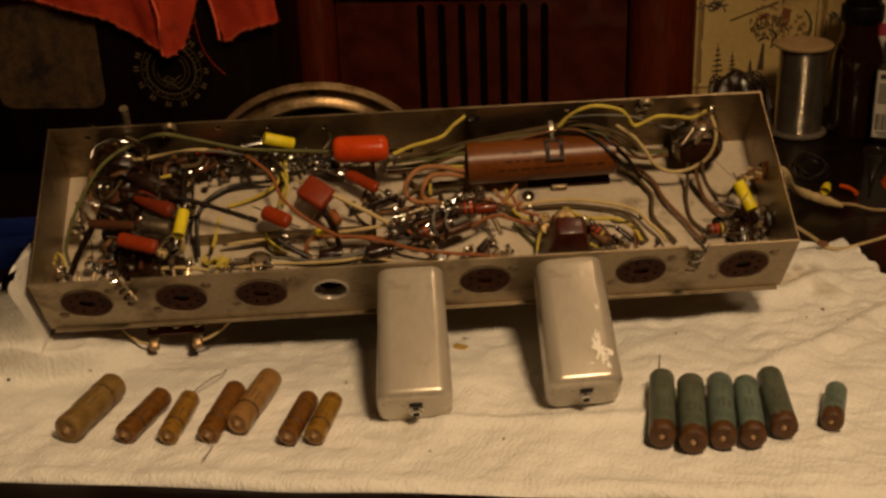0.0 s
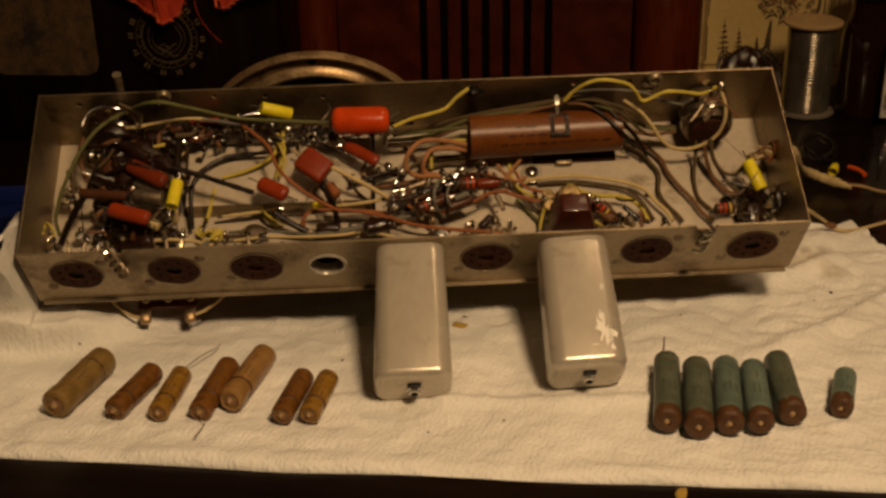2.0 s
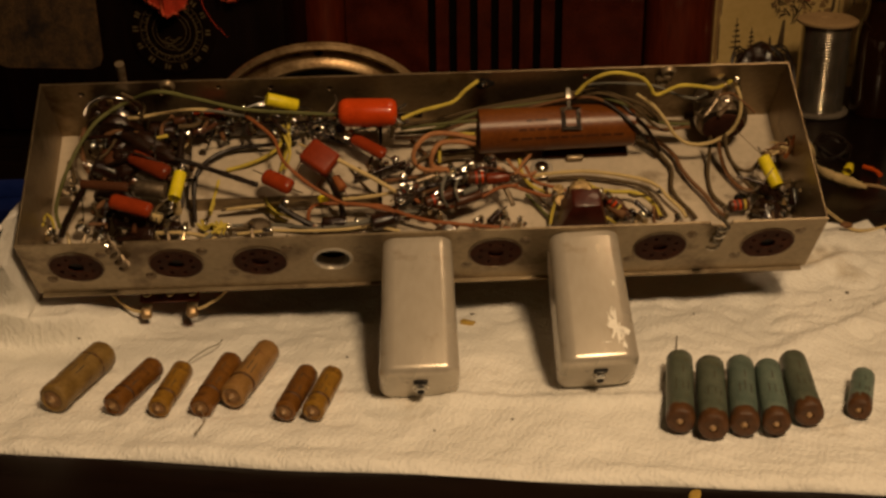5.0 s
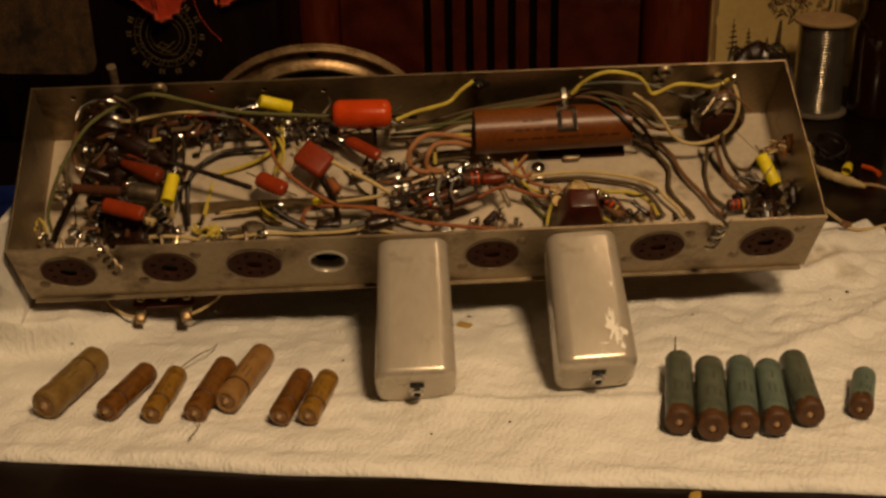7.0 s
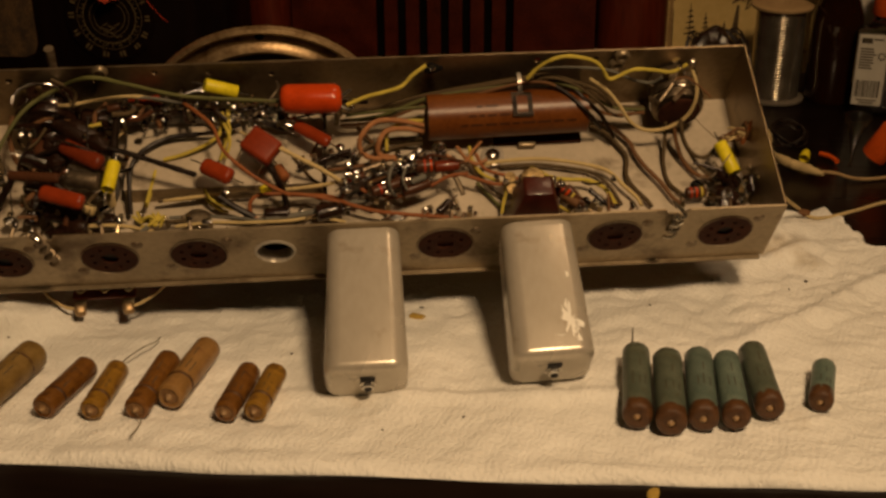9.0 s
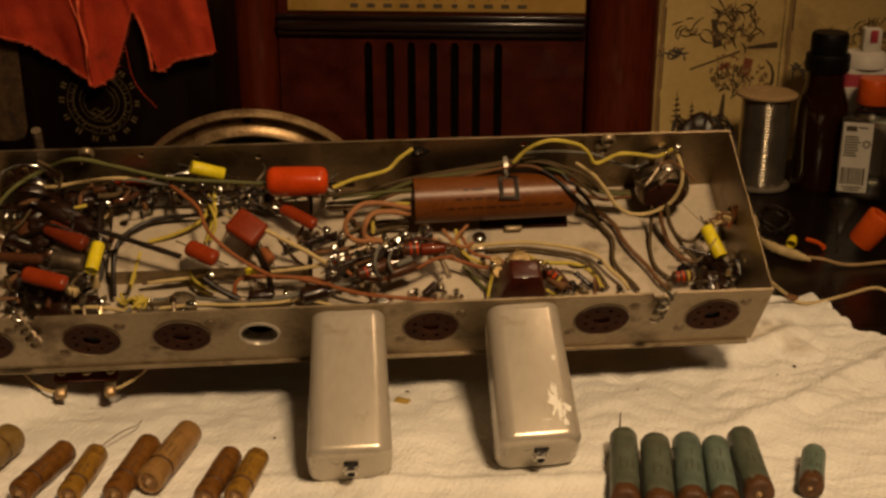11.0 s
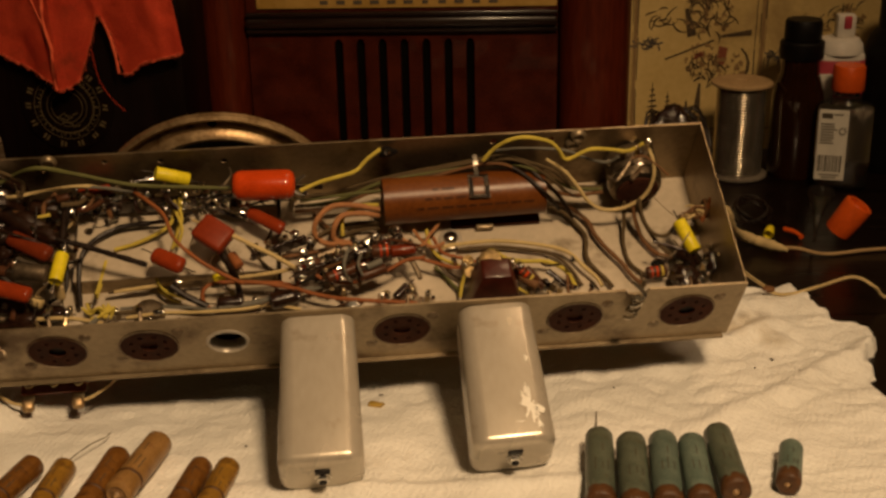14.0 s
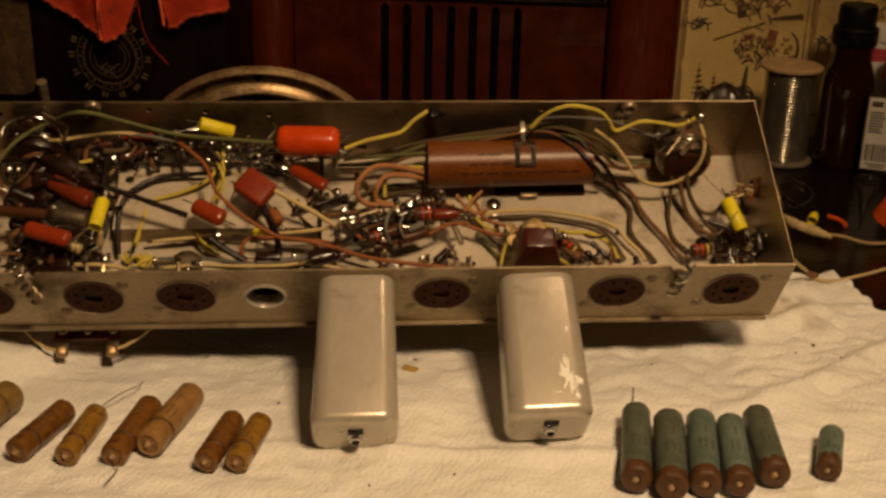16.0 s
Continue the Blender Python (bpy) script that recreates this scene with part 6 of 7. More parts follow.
part("solder_drop", moved(blob_bm(0.0022, (1.5, 0.8, 0.7), 0.5, 53.0), pose(0.1969, 0.0393, -0.0280)), SOLDER, chassis)
part("solder_drop", moved(blob_bm(0.0034, (1.9, 0.8, 0.7), 0.5, 61.8), pose(0.2217, 0.0256, -0.0380)), SOLDER, chassis)
part("solder_drop", moved(blob_bm(0.0026, (0.9, 0.9, 2.0), 0.5, 67.6), pose(0.2389, 0.0279, -0.0360)), SOLDER, chassis)
part("solder_drop", moved(blob_bm(0.0022, (0.9, 0.9, 1.8), 0.5, 73.6), pose(0.2567, 0.0279, -0.0370)), SOLDER, chassis)
part("solder_drop", moved(blob_bm(0.0017, (0.8, 0.8, 1.9), 0.5, 76.6), pose(0.2655, 0.0258, -0.0370)), SOLDER, chassis)
part("solder_drop", moved(blob_bm(0.0018, (1.0, 1.2, 0.8), 0.5, 60.4), pose(0.2185, 0.0370, -0.0260)), SOLDER, chassis)
part("solder_drop", moved(blob_bm(0.0018, (1.3, 1.0, 0.8), 0.5, 68.2), pose(0.2427, 0.0547, -0.0240)), SOLDER, chassis)
part("trimmer_plate", moved(lathe_bm([(0.0012, 0.0010), (0.0030, 0.0012), (0.0058, 0.0008), (0.0064, 0.0), (0.0050, -0.0008)], 22, 0.08, 3), pose(0.2958, 0.0354, -0.0185, 14, -8)), TRIM_METAL, chassis, "tarnished brass trimmer washer")
part("solder_drop", moved(blob_bm(0.0020, (1.0, 1.0, 1.2), 0.5, 90.6), pose(0.3081, 0.0366, -0.0280)), SOLDER, chassis)
part("trimmer_terminal", moved(lathe_bm([(0.0008, 0.0010), (0.0030, 0.0014), (0.0034, 0.0), (0, -0.0008)], 14), pose(0.2859, 0.0454, -0.0320, 20)), TRIM_METAL, chassis)
part("trimmer_terminal", moved(lathe_bm([(0.0008, 0.0010), (0.0030, 0.0014), (0.0034, 0.0), (0, -0.0008)], 14), pose(0.2863, 0.0381, -0.0320, 20)), TRIM_METAL, chassis)
wire(SOLDER, 0.00060, [(0.1572, 0.0799, -0.0180), (0.1638, 0.0757, -0.0180), (0.1708, 0.0701, -0.0180)])
wire(SOLDER, 0.00060, [(0.1444, 0.0883, -0.0200), (0.1469, 0.0829, -0.0200), (0.1476, 0.0768, -0.0200)])
wire(SOLDER, 0.00050, [(0.1130, 0.0909, -0.0080), (0.1193, 0.0935, -0.0080), (0.1257, 0.0962, -0.0080)])
wire(W_YELLOW, 0.00110, [(0.1305, 0.0862, -0.0180), (0.1346, 0.0777, -0.0200), (0.1369, 0.0694, -0.0220), (0.1339, 0.0629, -0.0280)])
wire(W_YELLOW, 0.00090, [(0.1329, 0.0860, -0.0180), (0.1370, 0.0760, -0.0200), (0.1343, 0.0688, -0.0240), (0.1307, 0.0630, -0.0300)])
wire(W_YELLOW, 0.00100, [(0.1212, 0.0569, -0.0360), (0.1230, 0.0467, -0.0360), (0.1282, 0.0400, -0.0360), (0.1376, 0.0351, -0.0360)])
wire(W_YELLOW, 0.00110, [(0.0961, 0.0609, -0.0340), (0.0944, 0.0510, -0.0340), (0.0922, 0.0399, -0.0340)])
wire(W_YELLOW, 0.00110, [(0.0854, 0.0333, -0.0360), (0.0896, 0.0296, -0.0360), (0.0934, 0.0321, -0.0360), (0.0971, 0.0270, -0.0360), (0.0990, 0.0337, -0.0360)])
wire(W_YELLOW, 0.00090, [(0.0986, 0.0345, -0.0350), (0.0971, 0.0298, -0.0350), (0.0934, 0.0266, -0.0350), (0.0900, 0.0262, -0.0350)])
wire(W_BLACK, 0.00220, [(0.0779, 0.0911, -0.0180), (0.0771, 0.0767, -0.0200), (0.0757, 0.0647, -0.0240)], "black sleeved lead")
wire(SOLDER, 0.00065, [(0.1416, 0.0849, -0.0188), (0.1405, 0.0866, -0.0197), (0.1379, 0.0870, -0.0210), (0.1359, 0.0858, -0.0209), (0.1359, 0.0839, -0.0194), (0.1380, 0.0827, -0.0188), (0.1405, 0.0832, -0.0199), (0.1416, 0.0849, -0.0211)])
wire(SOLDER, 0.00065, [(0.1473, 0.0856, -0.0188), (0.1447, 0.0858, -0.0197), (0.1429, 0.0844, -0.0210), (0.1432, 0.0825, -0.0209), (0.1454, 0.0815, -0.0194), (0.1478, 0.0821, -0.0188), (0.1487, 0.0840, -0.0199), (0.1473, 0.0856, -0.0211)])
wire(SOLDER, 0.00065, [(0.1517, 0.0822, -0.0188), (0.1500, 0.0807, -0.0197), (0.1505, 0.0789, -0.0210), (0.1529, 0.0780, -0.0209), (0.1552, 0.0788, -0.0194), (0.1558, 0.0807, -0.0188), (0.1542, 0.0822, -0.0199), (0.1516, 0.0822, -0.0211)])
wire(SOLDER, 0.00065, [(0.1564, 0.0831, -0.0188), (0.1572, 0.0813, -0.0197), (0.1597, 0.0806, -0.0210), (0.1619, 0.0816, -0.0209), (0.1623, 0.0835, -0.0194), (0.1604, 0.0849, -0.0188), (0.1578, 0.0847, -0.0199), (0.1564, 0.0831, -0.0211)])
wire(SOLDER, 0.00065, [(0.1675, 0.0767, -0.0188), (0.1701, 0.0762, -0.0197), (0.1722, 0.0774, -0.0210), (0.1722, 0.0793, -0.0209), (0.1703, 0.0805, -0.0194), (0.1677, 0.0802, -0.0188), (0.1665, 0.0785, -0.0199), (0.1676, 0.0767, -0.0211)])
wire(SOLDER, 0.00065, [(0.1318, 0.0811, -0.0188), (0.1337, 0.0824, -0.0197), (0.1335, 0.0843, -0.0210), (0.1314, 0.0854, -0.0209), (0.1289, 0.0848, -0.0194), (0.1279, 0.0830, -0.0188), (0.1292, 0.0814, -0.0199), (0.1318, 0.0811, -0.0211)])
wire(SOLDER, 0.00065, [(0.1052, 0.0890, -0.0188), (0.1047, 0.0909, -0.0197), (0.1025, 0.0918, -0.0210), (0.1001, 0.0911, -0.0209), (0.0993, 0.0892, -0.0194), (0.1009, 0.0877, -0.0188), (0.1035, 0.0876, -0.0199), (0.1052, 0.0890, -0.0211)])
part("dull_dome", moved(blob_bm(0.0060, (1.5, 0.8, 0.6), 0.5, 26.6), pose(0.1180, 0.0335, -0.0400)), POT_SHELL, chassis)
part("solder_drop", moved(blob_bm(0.0020, (1.4, 0.9, 0.8), 0.5, 28.3), pose(0.1236, 0.0282, -0.0360)), SOLDER, chassis)
part("solder_drop", moved(blob_bm(0.0018, (1.2, 0.9, 0.8), 0.5, 31.8), pose(0.1341, 0.0420, -0.0300)), SOLDER, chassis)
part("solder_drop", moved(blob_bm(0.0020, (1.5, 0.9, 0.8), 0.5, 37.0), pose(0.1505, 0.0894, -0.0140)), SOLDER, chassis)
part("solder_drop", moved(blob_bm(0.0017, (1.5, 0.9, 0.8), 0.5, 29.0), pose(0.1265, 0.0910, -0.0160)), SOLDER, chassis)
part("solder_drop", moved(blob_bm(0.0016, (1.3, 0.9, 0.8), 0.5, 33.0), pose(0.1384, 0.0872, -0.0160)), SOLDER, chassis)
resistor(RESISTOR, 0.00220, (0.0720, 0.0892, -0.0160), (0.0789, 0.0910, -0.0160))
resistor(RESISTOR, 0.00400, (0.0341, 0.0772, -0.0260), (0.0382, 0.0662, -0.0260))
resistor(DARK_TAPE, 0.00420, (0.0441, 0.0847, -0.0200), (0.0625, 0.0714, -0.0200))
resistor(GLOSS_BLACK, 0.00340, (0.0404, 0.0659, -0.0300), (0.0472, 0.0587, -0.0300))
part("solder_drop", moved(blob_bm(0.0022, (1.3, 0.9, 0.7), 0.5, 19.0), pose(0.0423, 0.0490, -0.0200)), SOLDER, chassis)
part("solder_drop", moved(blob_bm(0.0026, (1.6, 0.9, 0.7), 0.5, 11.0), pose(0.0138, 0.0555, -0.0340)), SOLDER, chassis)
part("solder_drop", moved(blob_bm(0.0022, (1.0, 1.0, 1.0), 0.5, 28.2), pose(0.0686, 0.0320, -0.0340)), SOLDER, chassis)
wire(SOLDER, 0.00060, [(0.0249, 0.0875, -0.0060), (0.0266, 0.0952, -0.0060), (0.0341, 0.1004, -0.0060), (0.0435, 0.0991, -0.0060), (0.0513, 0.0940, -0.0060), (0.0549, 0.0883, -0.0060)])
for at, r, squash in (((0.0119, 0.0571, -0.0350), 0.0034, (1.5, 1.0, 0.7)), ((0.0058, 0.0315, -0.0350), 0.0030, (1.0, 1.2, 1.0)), ((0.0219, 0.0336, -0.0360), 0.0028, (1.1, 1.0, 1.0)), ((0.0141, 0.0652, -0.0360), 0.0024, (1.2, 1.0, 0.8))):
    part("solder_drop", moved(blob_bm(r, squash, 0.45, r * 900), pose(*at)), SOLDER, chassis)
lug((0.0871, 0.0939, -0.0199), 1, 10)
lug((0.0953, 0.0886, -0.0229), 1, 60)
lug((0.1116, 0.0944, -0.0129), 0.8, 0)
lug((0.1145, 0.0886, -0.0209), 1, 30)
lug((0.1256, 0.0929, -0.0169), 1, 0)
lug((0.1361, 0.0907, -0.0189), 1, -20)
lug((0.1489, 0.0917, -0.0169), 1.1, 15)
lug((0.1569, 0.0905, -0.0189), 1, 0)
lug((0.1616, 0.0830, -0.0229), 1.1, 40)
lug((0.1705, 0.0818, -0.0229), 1.1, 0)
lug((0.1548, 0.0866, -0.0219), 0.9, 90)
lug((0.1288, 0.0846, -0.0229), 0.8, 0)
lug((0.1408, 0.0833, -0.0229), 0.8, 30)
lug((0.1035, 0.0947, -0.0169), 0.8, 0)
lug((0.1166, 0.0859, -0.0249), 0.8, 0)
lug((0.0172, 0.0547, -0.0309), 1.3, 20)
lug((0.0143, 0.0691, -0.0269), 0.9, 0)
lug((0.0050, 0.0286, -0.0349), 1.2, 0)
lug((0.0037, 0.0333, -0.0309), 1, 40)
lug((0.0207, 0.0376, -0.0389), 1.2, 0)
lug((0.0556, 0.0874, -0.0089), 0.7, 0)
lug((0.0369, 0.0867, -0.0129), 0.8, 30)
lug((0.0450, 0.0839, -0.0149), 0.9, 0)
lug((0.0320, 0.0762, -0.0209), 0.8, 0)
lug((0.0678, 0.0348, -0.0389), 1, 0)
lug((0.0786, 0.0336, -0.0389), 1, 20)
lug((0.0890, 0.0341, -0.0389), 1.1, 0)
lug((0.1024, 0.0309, -0.0389), 1, 0)
lug((0.1159, 0.0341, -0.0409), 1.3, 0)
lug((0.1229, 0.0325, -0.0419), 1.4, 80)
lug((0.1330, 0.0443, -0.0329), 0.8, 0)
lug((0.1578, 0.0313, -0.0399), 1, 0)
lug((0.1734, 0.0325, -0.0389), 1, 0)
lug((0.1973, 0.0399, -0.0289), 1, 0)
lug((0.2021, 0.0438, -0.0229), 0.9, 30)
lug((0.2103, 0.0398, -0.0269), 0.9, 0)
lug((0.2178, 0.0492, -0.0209), 1, 20)
lug((0.2264, 0.0530, -0.0189), 1.2, 0)
lug((0.2333, 0.0487, -0.0229), 1, -30)
lug((0.2431, 0.0550, -0.0229), 1, 0)
lug((0.2488, 0.0601, -0.0229), 1.2, 60)
lug((0.2500, 0.0474, -0.0289), 0.9, 0)
lug((0.2393, 0.0423, -0.0289), 1, 0)
lug((0.2281, 0.0368, -0.0309), 1, 10)
lug((0.2193, 0.0337, -0.0369), 1.1, 0)
lug((0.2132, 0.0362, -0.0329), 0.9, 0)
lug((0.2353, 0.0554, -0.0229), 1.1, 45)
lug((0.2231, 0.0292, -0.0429), 1.6, 70)
lug((0.2412, 0.0291, -0.0389), 1.5, 10)
lug((0.2458, 0.0275, -0.0409), 1.2, -15)
lug((0.2554, 0.0319, -0.0369), 1.1, 20)
lug((0.2569, 0.0296, -0.0409), 1, 0)
lug((0.2632, 0.0297, -0.0399), 1.1, -10)
lug((0.2833, 0.0417, -0.0329), 1.1, 0)
lug((0.2881, 0.0413, -0.0349), 1, 0)
lug((0.2790, 0.0457, -0.0329), 0.9, 0)
lug((0.2907, 0.0416, -0.0289), 1, 0)
lug((0.3081, 0.0396, -0.0289), 1, 0)
lug((0.3191, 0.0293, -0.0419), 1.2, 30)
lug((0.3317, 0.0320, -0.0389), 1.4, -30)
lug((0.3349, 0.0305, -0.0409), 1.3, 10)
lug((0.3280, 0.0296, -0.0419), 1, 0)
lug((0.3406, 0.0358, -0.0419), 1, 0)
lug((0.3803, 0.0316, -0.0409), 1.1, 0)
lug((0.3957, 0.0324, -0.0409), 1.2, 0)
lug((0.4036, 0.0295, -0.0389), 1.5, 0)
lug((0.4143, 0.0371, -0.0369), 1.4, 0)
lug((0.3989, 0.0371, -0.0369), 1, 0)
lug((0.4155, 0.0321, -0.0409), 1, 0)
lug((0.4080, 0.0319, -0.0389), 1.2, 0)
lug((0.3869, 0.0920, 0.0005), 1.2, 0)
lug((0.3817, 0.0920, -0.0022), 0.6, 0)
lug((0.3850, 0.0920, -0.0073), 0.5, 0)

# unseen black sheet added below, so that no light comes through the small floor holes
part("under_light_block", box_bm(LONG - 0.006, DEEP - 0.006, 0.0008, at=(LONG / 2, DEEP / 2 + 0.001, -HIGH - 0.0006)), BLACK, chassis)

# large tubular capacitor with its strap and bracket
axis = aim(TUBE_A, TUBE_B)
n = (Vector(TUBE_B) - Vector(TUBE_A)).length
r = 0.0128
tube = part("tubular_capacitor", lathe_bm([(r * 0.80, 0.0012), (r * 0.90, 0.0), (r, 0.0004), (r, n * 0.33), (r * 1.006, n * 0.66), (r, n - 0.0004), (r * 0.90, n), (r * 0.80, n - 0.0012)], 44), BIG_TUBE, chassis,
            "large brown card-wrapped tubular capacitor", axis)
for z, turn in ((0.0016, 180), (n - 0.0016, 0)):
    part("end_seal", moved(lathe_bm([(r * 0.84, -0.0004), (r * 0.8, 0.0003), (r * 0.4, 0.0009), (0, 0.0009)], 24, 0.06, 2), pose(0, 0, z, turn)), BLACK, tube)
up = axis.to_3x3().inverted() @ Vector((0, -0.62, 0.78))
a0 = math.atan2(up.y, up.x)
rng = random.Random(21)
for row, da in enumerate((0.42, 0.02, -0.38)):
    z = n * (0.20 + 0.05 * row)
    while z < n * (0.44 if row else 0.86):
        size = rng.uniform(0.003, 0.008)
        bar = bmesh.new()
        vs = [[bar.verts.new(((r * 1.004 + 0.0002) * math.cos(a0 + da + s * 0.052), (r * 1.004 + 0.0002) * math.sin(a0 + da + s * 0.052), z + size * i / 2)) for s in (-1, 0, 1)] for i in range(3)]
        for lo, hi in zip(vs, vs[1:]):
            for s in (0, 1):
                bar.faces.new((lo[s], lo[s + 1], hi[s + 1], hi[s]))
        part("print_bar", bar, RESISTOR, tube)
        z += size + 0.0016
mid = Vector(TUBE_A).lerp(Vector(TUBE_B), 0.585)
strap = []
for k in range(15):
    a = radians(-62 + k * 150 / 14)
    strap.append((mid.x, mid.y - (r + 0.0007) * math.cos(a + 0.35), mid.z + (r + 0.0007) * math.sin(a + 0.35)))
def strip_bm(path, wide):
    bm = bmesh.new()
    vs = [[bm.verts.new((p[0] + s * wide, p[1], p[2])) for s in (-1, 1)] for p in path]
    for lo, hi in zip(vs, vs[1:]):
        bm.faces.new((lo[0], lo[1], hi[1], hi[0]))
    bmesh.ops.solidify(bm, geom=bm.faces[:], thickness=0.0005)
    return bm


over = strap[::-1][0:6]
tongue = strip_bm([(mid.x - 0.0012, 0.0985, -0.0085), (mid.x - 0.0009, 0.0945, -0.0110), (mid.x - 0.0002, over[0][1], over[0][2])], 0.0012)
pieces = []
pieces.append(strip_bm([(p[0], p[1], p[2]) for p in over[:2]], 0.0056))
for s in (-1, 1):
    pieces.append(strip_bm([(p[0] + s * 0.0043, p[1], p[2]) for p in over], 0.0013))
fall = [(q - p) for p, q in zip(over[3], over[4])]
pieces.append(strip_bm([over[-1], [p + 1.0 * d for p, d in zip(over[-1], fall)]], 0.0058))
strap_thing = part("mounting_strap", join_bm(*pieces), STRAP, chassis, "bright forked metal strap over the capacitor")
part("strap_tongue", tongue, ALU, strap_thing, "dull tongue of the strap")
part("bracket", box_bm(0.050, 0.009, 0.0022, 0.0008, at=(0.306, 0.0815, -0.0456)), PHENOLIC, chassis, "dark mounting bracket")
part("bracket_tab", box_bm(0.010, 0.0030, 0.0035, 0.0010, at=(0.2995, 0.0755, -0.0440)), STEEL, chassis)

# floor screw with washer
x, y, z = SCREW_FLOOR
part("washer", moved(lathe_bm([(0.0022, 0.0), (0.0066, 0.0), (0.0066, 0.0009), (0.0058, 0.0013), (0.0022, 0.0013)], 24), pose(x, y, -0.0468)), ALU, chassis)
screw = part("screw", moved(lathe_bm([(0.0042, 0.0), (0.0042, 0.0010), (0.0034, 0.0022), (0.0018, 0.0030), (0, 0.0032)], 20), pose(x, y, -0.0457)), SOLDER, chassis, "bright round screw head")

# raised inner plate on the floor
x0, x1, y0, y1, h = 0.0800, 0.1862, 0.0490, 0.0925, 0.0125
part("raised_plate", plate_bm([(x0, y0), (x1, y0), (x1, y1), (x0, y1)], [circle(0.0857, 0.0810, 0.0024, 12), circle(0.130, 0.0600, 0.0020, 12)], 0.0012), PAINT, chassis,
     "raised pale steel plate", Matrix.Translation((0, 0, -0.0469 + h)))
part("plate_edge", box_bm(x1 - x0, 0.0011, h - 0.0014, at=((x0 + x1) / 2, y0 + 0.0008, -0.0469 + (h - 0.0014) / 2)), STEEL, chassis)

# flat red film capacitor
c = Vector(RED_BOX)
bm = box_bm(0.0186, 0.0150, 0.0080, 0.0022, segments=3)
red = part("red_capacitor", bm, RED_MATT, chassis, "flat boxy red dipped capacitor", Matrix.Translation(c) @ pose(0, 0, 0, 8, 6, -38))
for x in (-0.0075, 0.0075):
    part("lead", tube_bm([(x, -0.007, 0), (x * 0.9, -0.012, -0.004), (x * 0.9, -0.014, -0.012)], 0.0004, 6, 3), SOLDER, red)

# trimmer block behind the second can
x, y, z = TRIM
bm = box_bm(0.0330, 0.0200, 0.0300)
for v in bm.verts:
    if v.co.z > 0:
        v.co.x, v.co.y = v.co.x * 0.46 + 0.0005, v.co.y * 0.6
bmesh.ops.bevel(bm, geom=bm.edges[:], offset=0.0012, segments=2, affect="EDGES", profile=0.5)
part("trimmer_block", moved(bm, pose(x + 0.0020, y - 0.0020, -0.0320)), TRIM_RED, chassis, "dark red-brown trimmer block")

# tag strips
def tag_strip(a, b, wide, count, seed):
    a, b = Vector(a), Vector(b)
    n = (b - a).length
    ang = math.degrees(math.atan2(b.y - a.y, b.x - a.x))
    m = Matrix.Translation((a + b) / 2) @ pose(0, 0, 0, 0, 0, ang)
    strip = part("tag_strip", box_bm(n, 0.0016, wide, 0.0004), GLOSS_BLACK, chassis, "dark phenolic tag strip", m)
    rng = random.Random(seed)
    for k in range(count):
        x = -n / 2 + n * (k + 0.5) / count
        x += rng.uniform(-0.0012, 0.0012)
        part("tag", moved(box_bm(0.0022, 0.0009, wide * 0.5 + 0.005 + rng.uniform(0, 0.002), 0.0003, at=(0, 0.0014, 0.003)), pose(x, 0, 0, rng.uniform(-14, 14), rng.uniform(-22, 22))), rng.choice((BRASS, RUST, RUST)), strip)
        part("solder_drop", moved(blob_bm(0.0014 + 0.0008 * rng.random(), (1.2, 1.3, 0.9), 0.6, seed + k), pose(x + rng.uniform(-0.001, 0.001), rng.uniform(0, 0.002), wide / 2 + rng.uniform(0.0005, 0.0035))), SOLDER, strip)
    return strip


tag_strip(STRIP_A, STRIP_B, 0.0110, 10, 3)
tag_strip(CTR_A, CTR_B, 0.0110, 8, 7)
tag_strip((0.1720, 0.0560, -0.0330), (0.2010, 0.0665, -0.0330), 0.008, 4, 8)

# undersides of the sockets: wafer, pins and lugs towards the inside
for k, u in enumerate(SOCKETS):
    rng = random.Random(40 + k)
    base = part("socket_body", moved(lathe_bm([(0, 0.0014), (0.0150, 0.0014), (0.0150, 0.0040), (0.0105, 0.0052), (0.0105, 0.0100), (0.0035, 0.0104), (0, 0.0104)], 24),
                Matrix.Translation((u, 0, -0.0262)) @ pose(0, 0, 0, -90)), BLACK if k in (0, 1, 5) else PHENOLIC, chassis)
    for q in range(8):
        a = math.pi / 8 + q * math.pi / 4
        x, z = 0.0092 * math.cos(a), 0.0092 * math.sin(a)
        pts = [(u + x, 0.0095, -0.0262 + z), (u + x * 1.15, 0.0140, -0.0262 + z * 1.15), (u + x * 1.45 + rng.uniform(-0.001, 0.001), 0.0180, -0.0262 + z * 1.25)]
        if rng.random() < 0.45:
            continue
        part("contact_lug", tube_bm(pts, 0.0011, 6, 3, taper=lambda s: 1.2 - 0.5 * s), rng.choice((RUST, BRASS)), base)
        if rng.random() < 0.8:
            part("solder_drop", moved(blob_bm(0.0018, (1, 1.4, 1), 0.4, q + k), pose(*pts[2])), SOLDER, base)

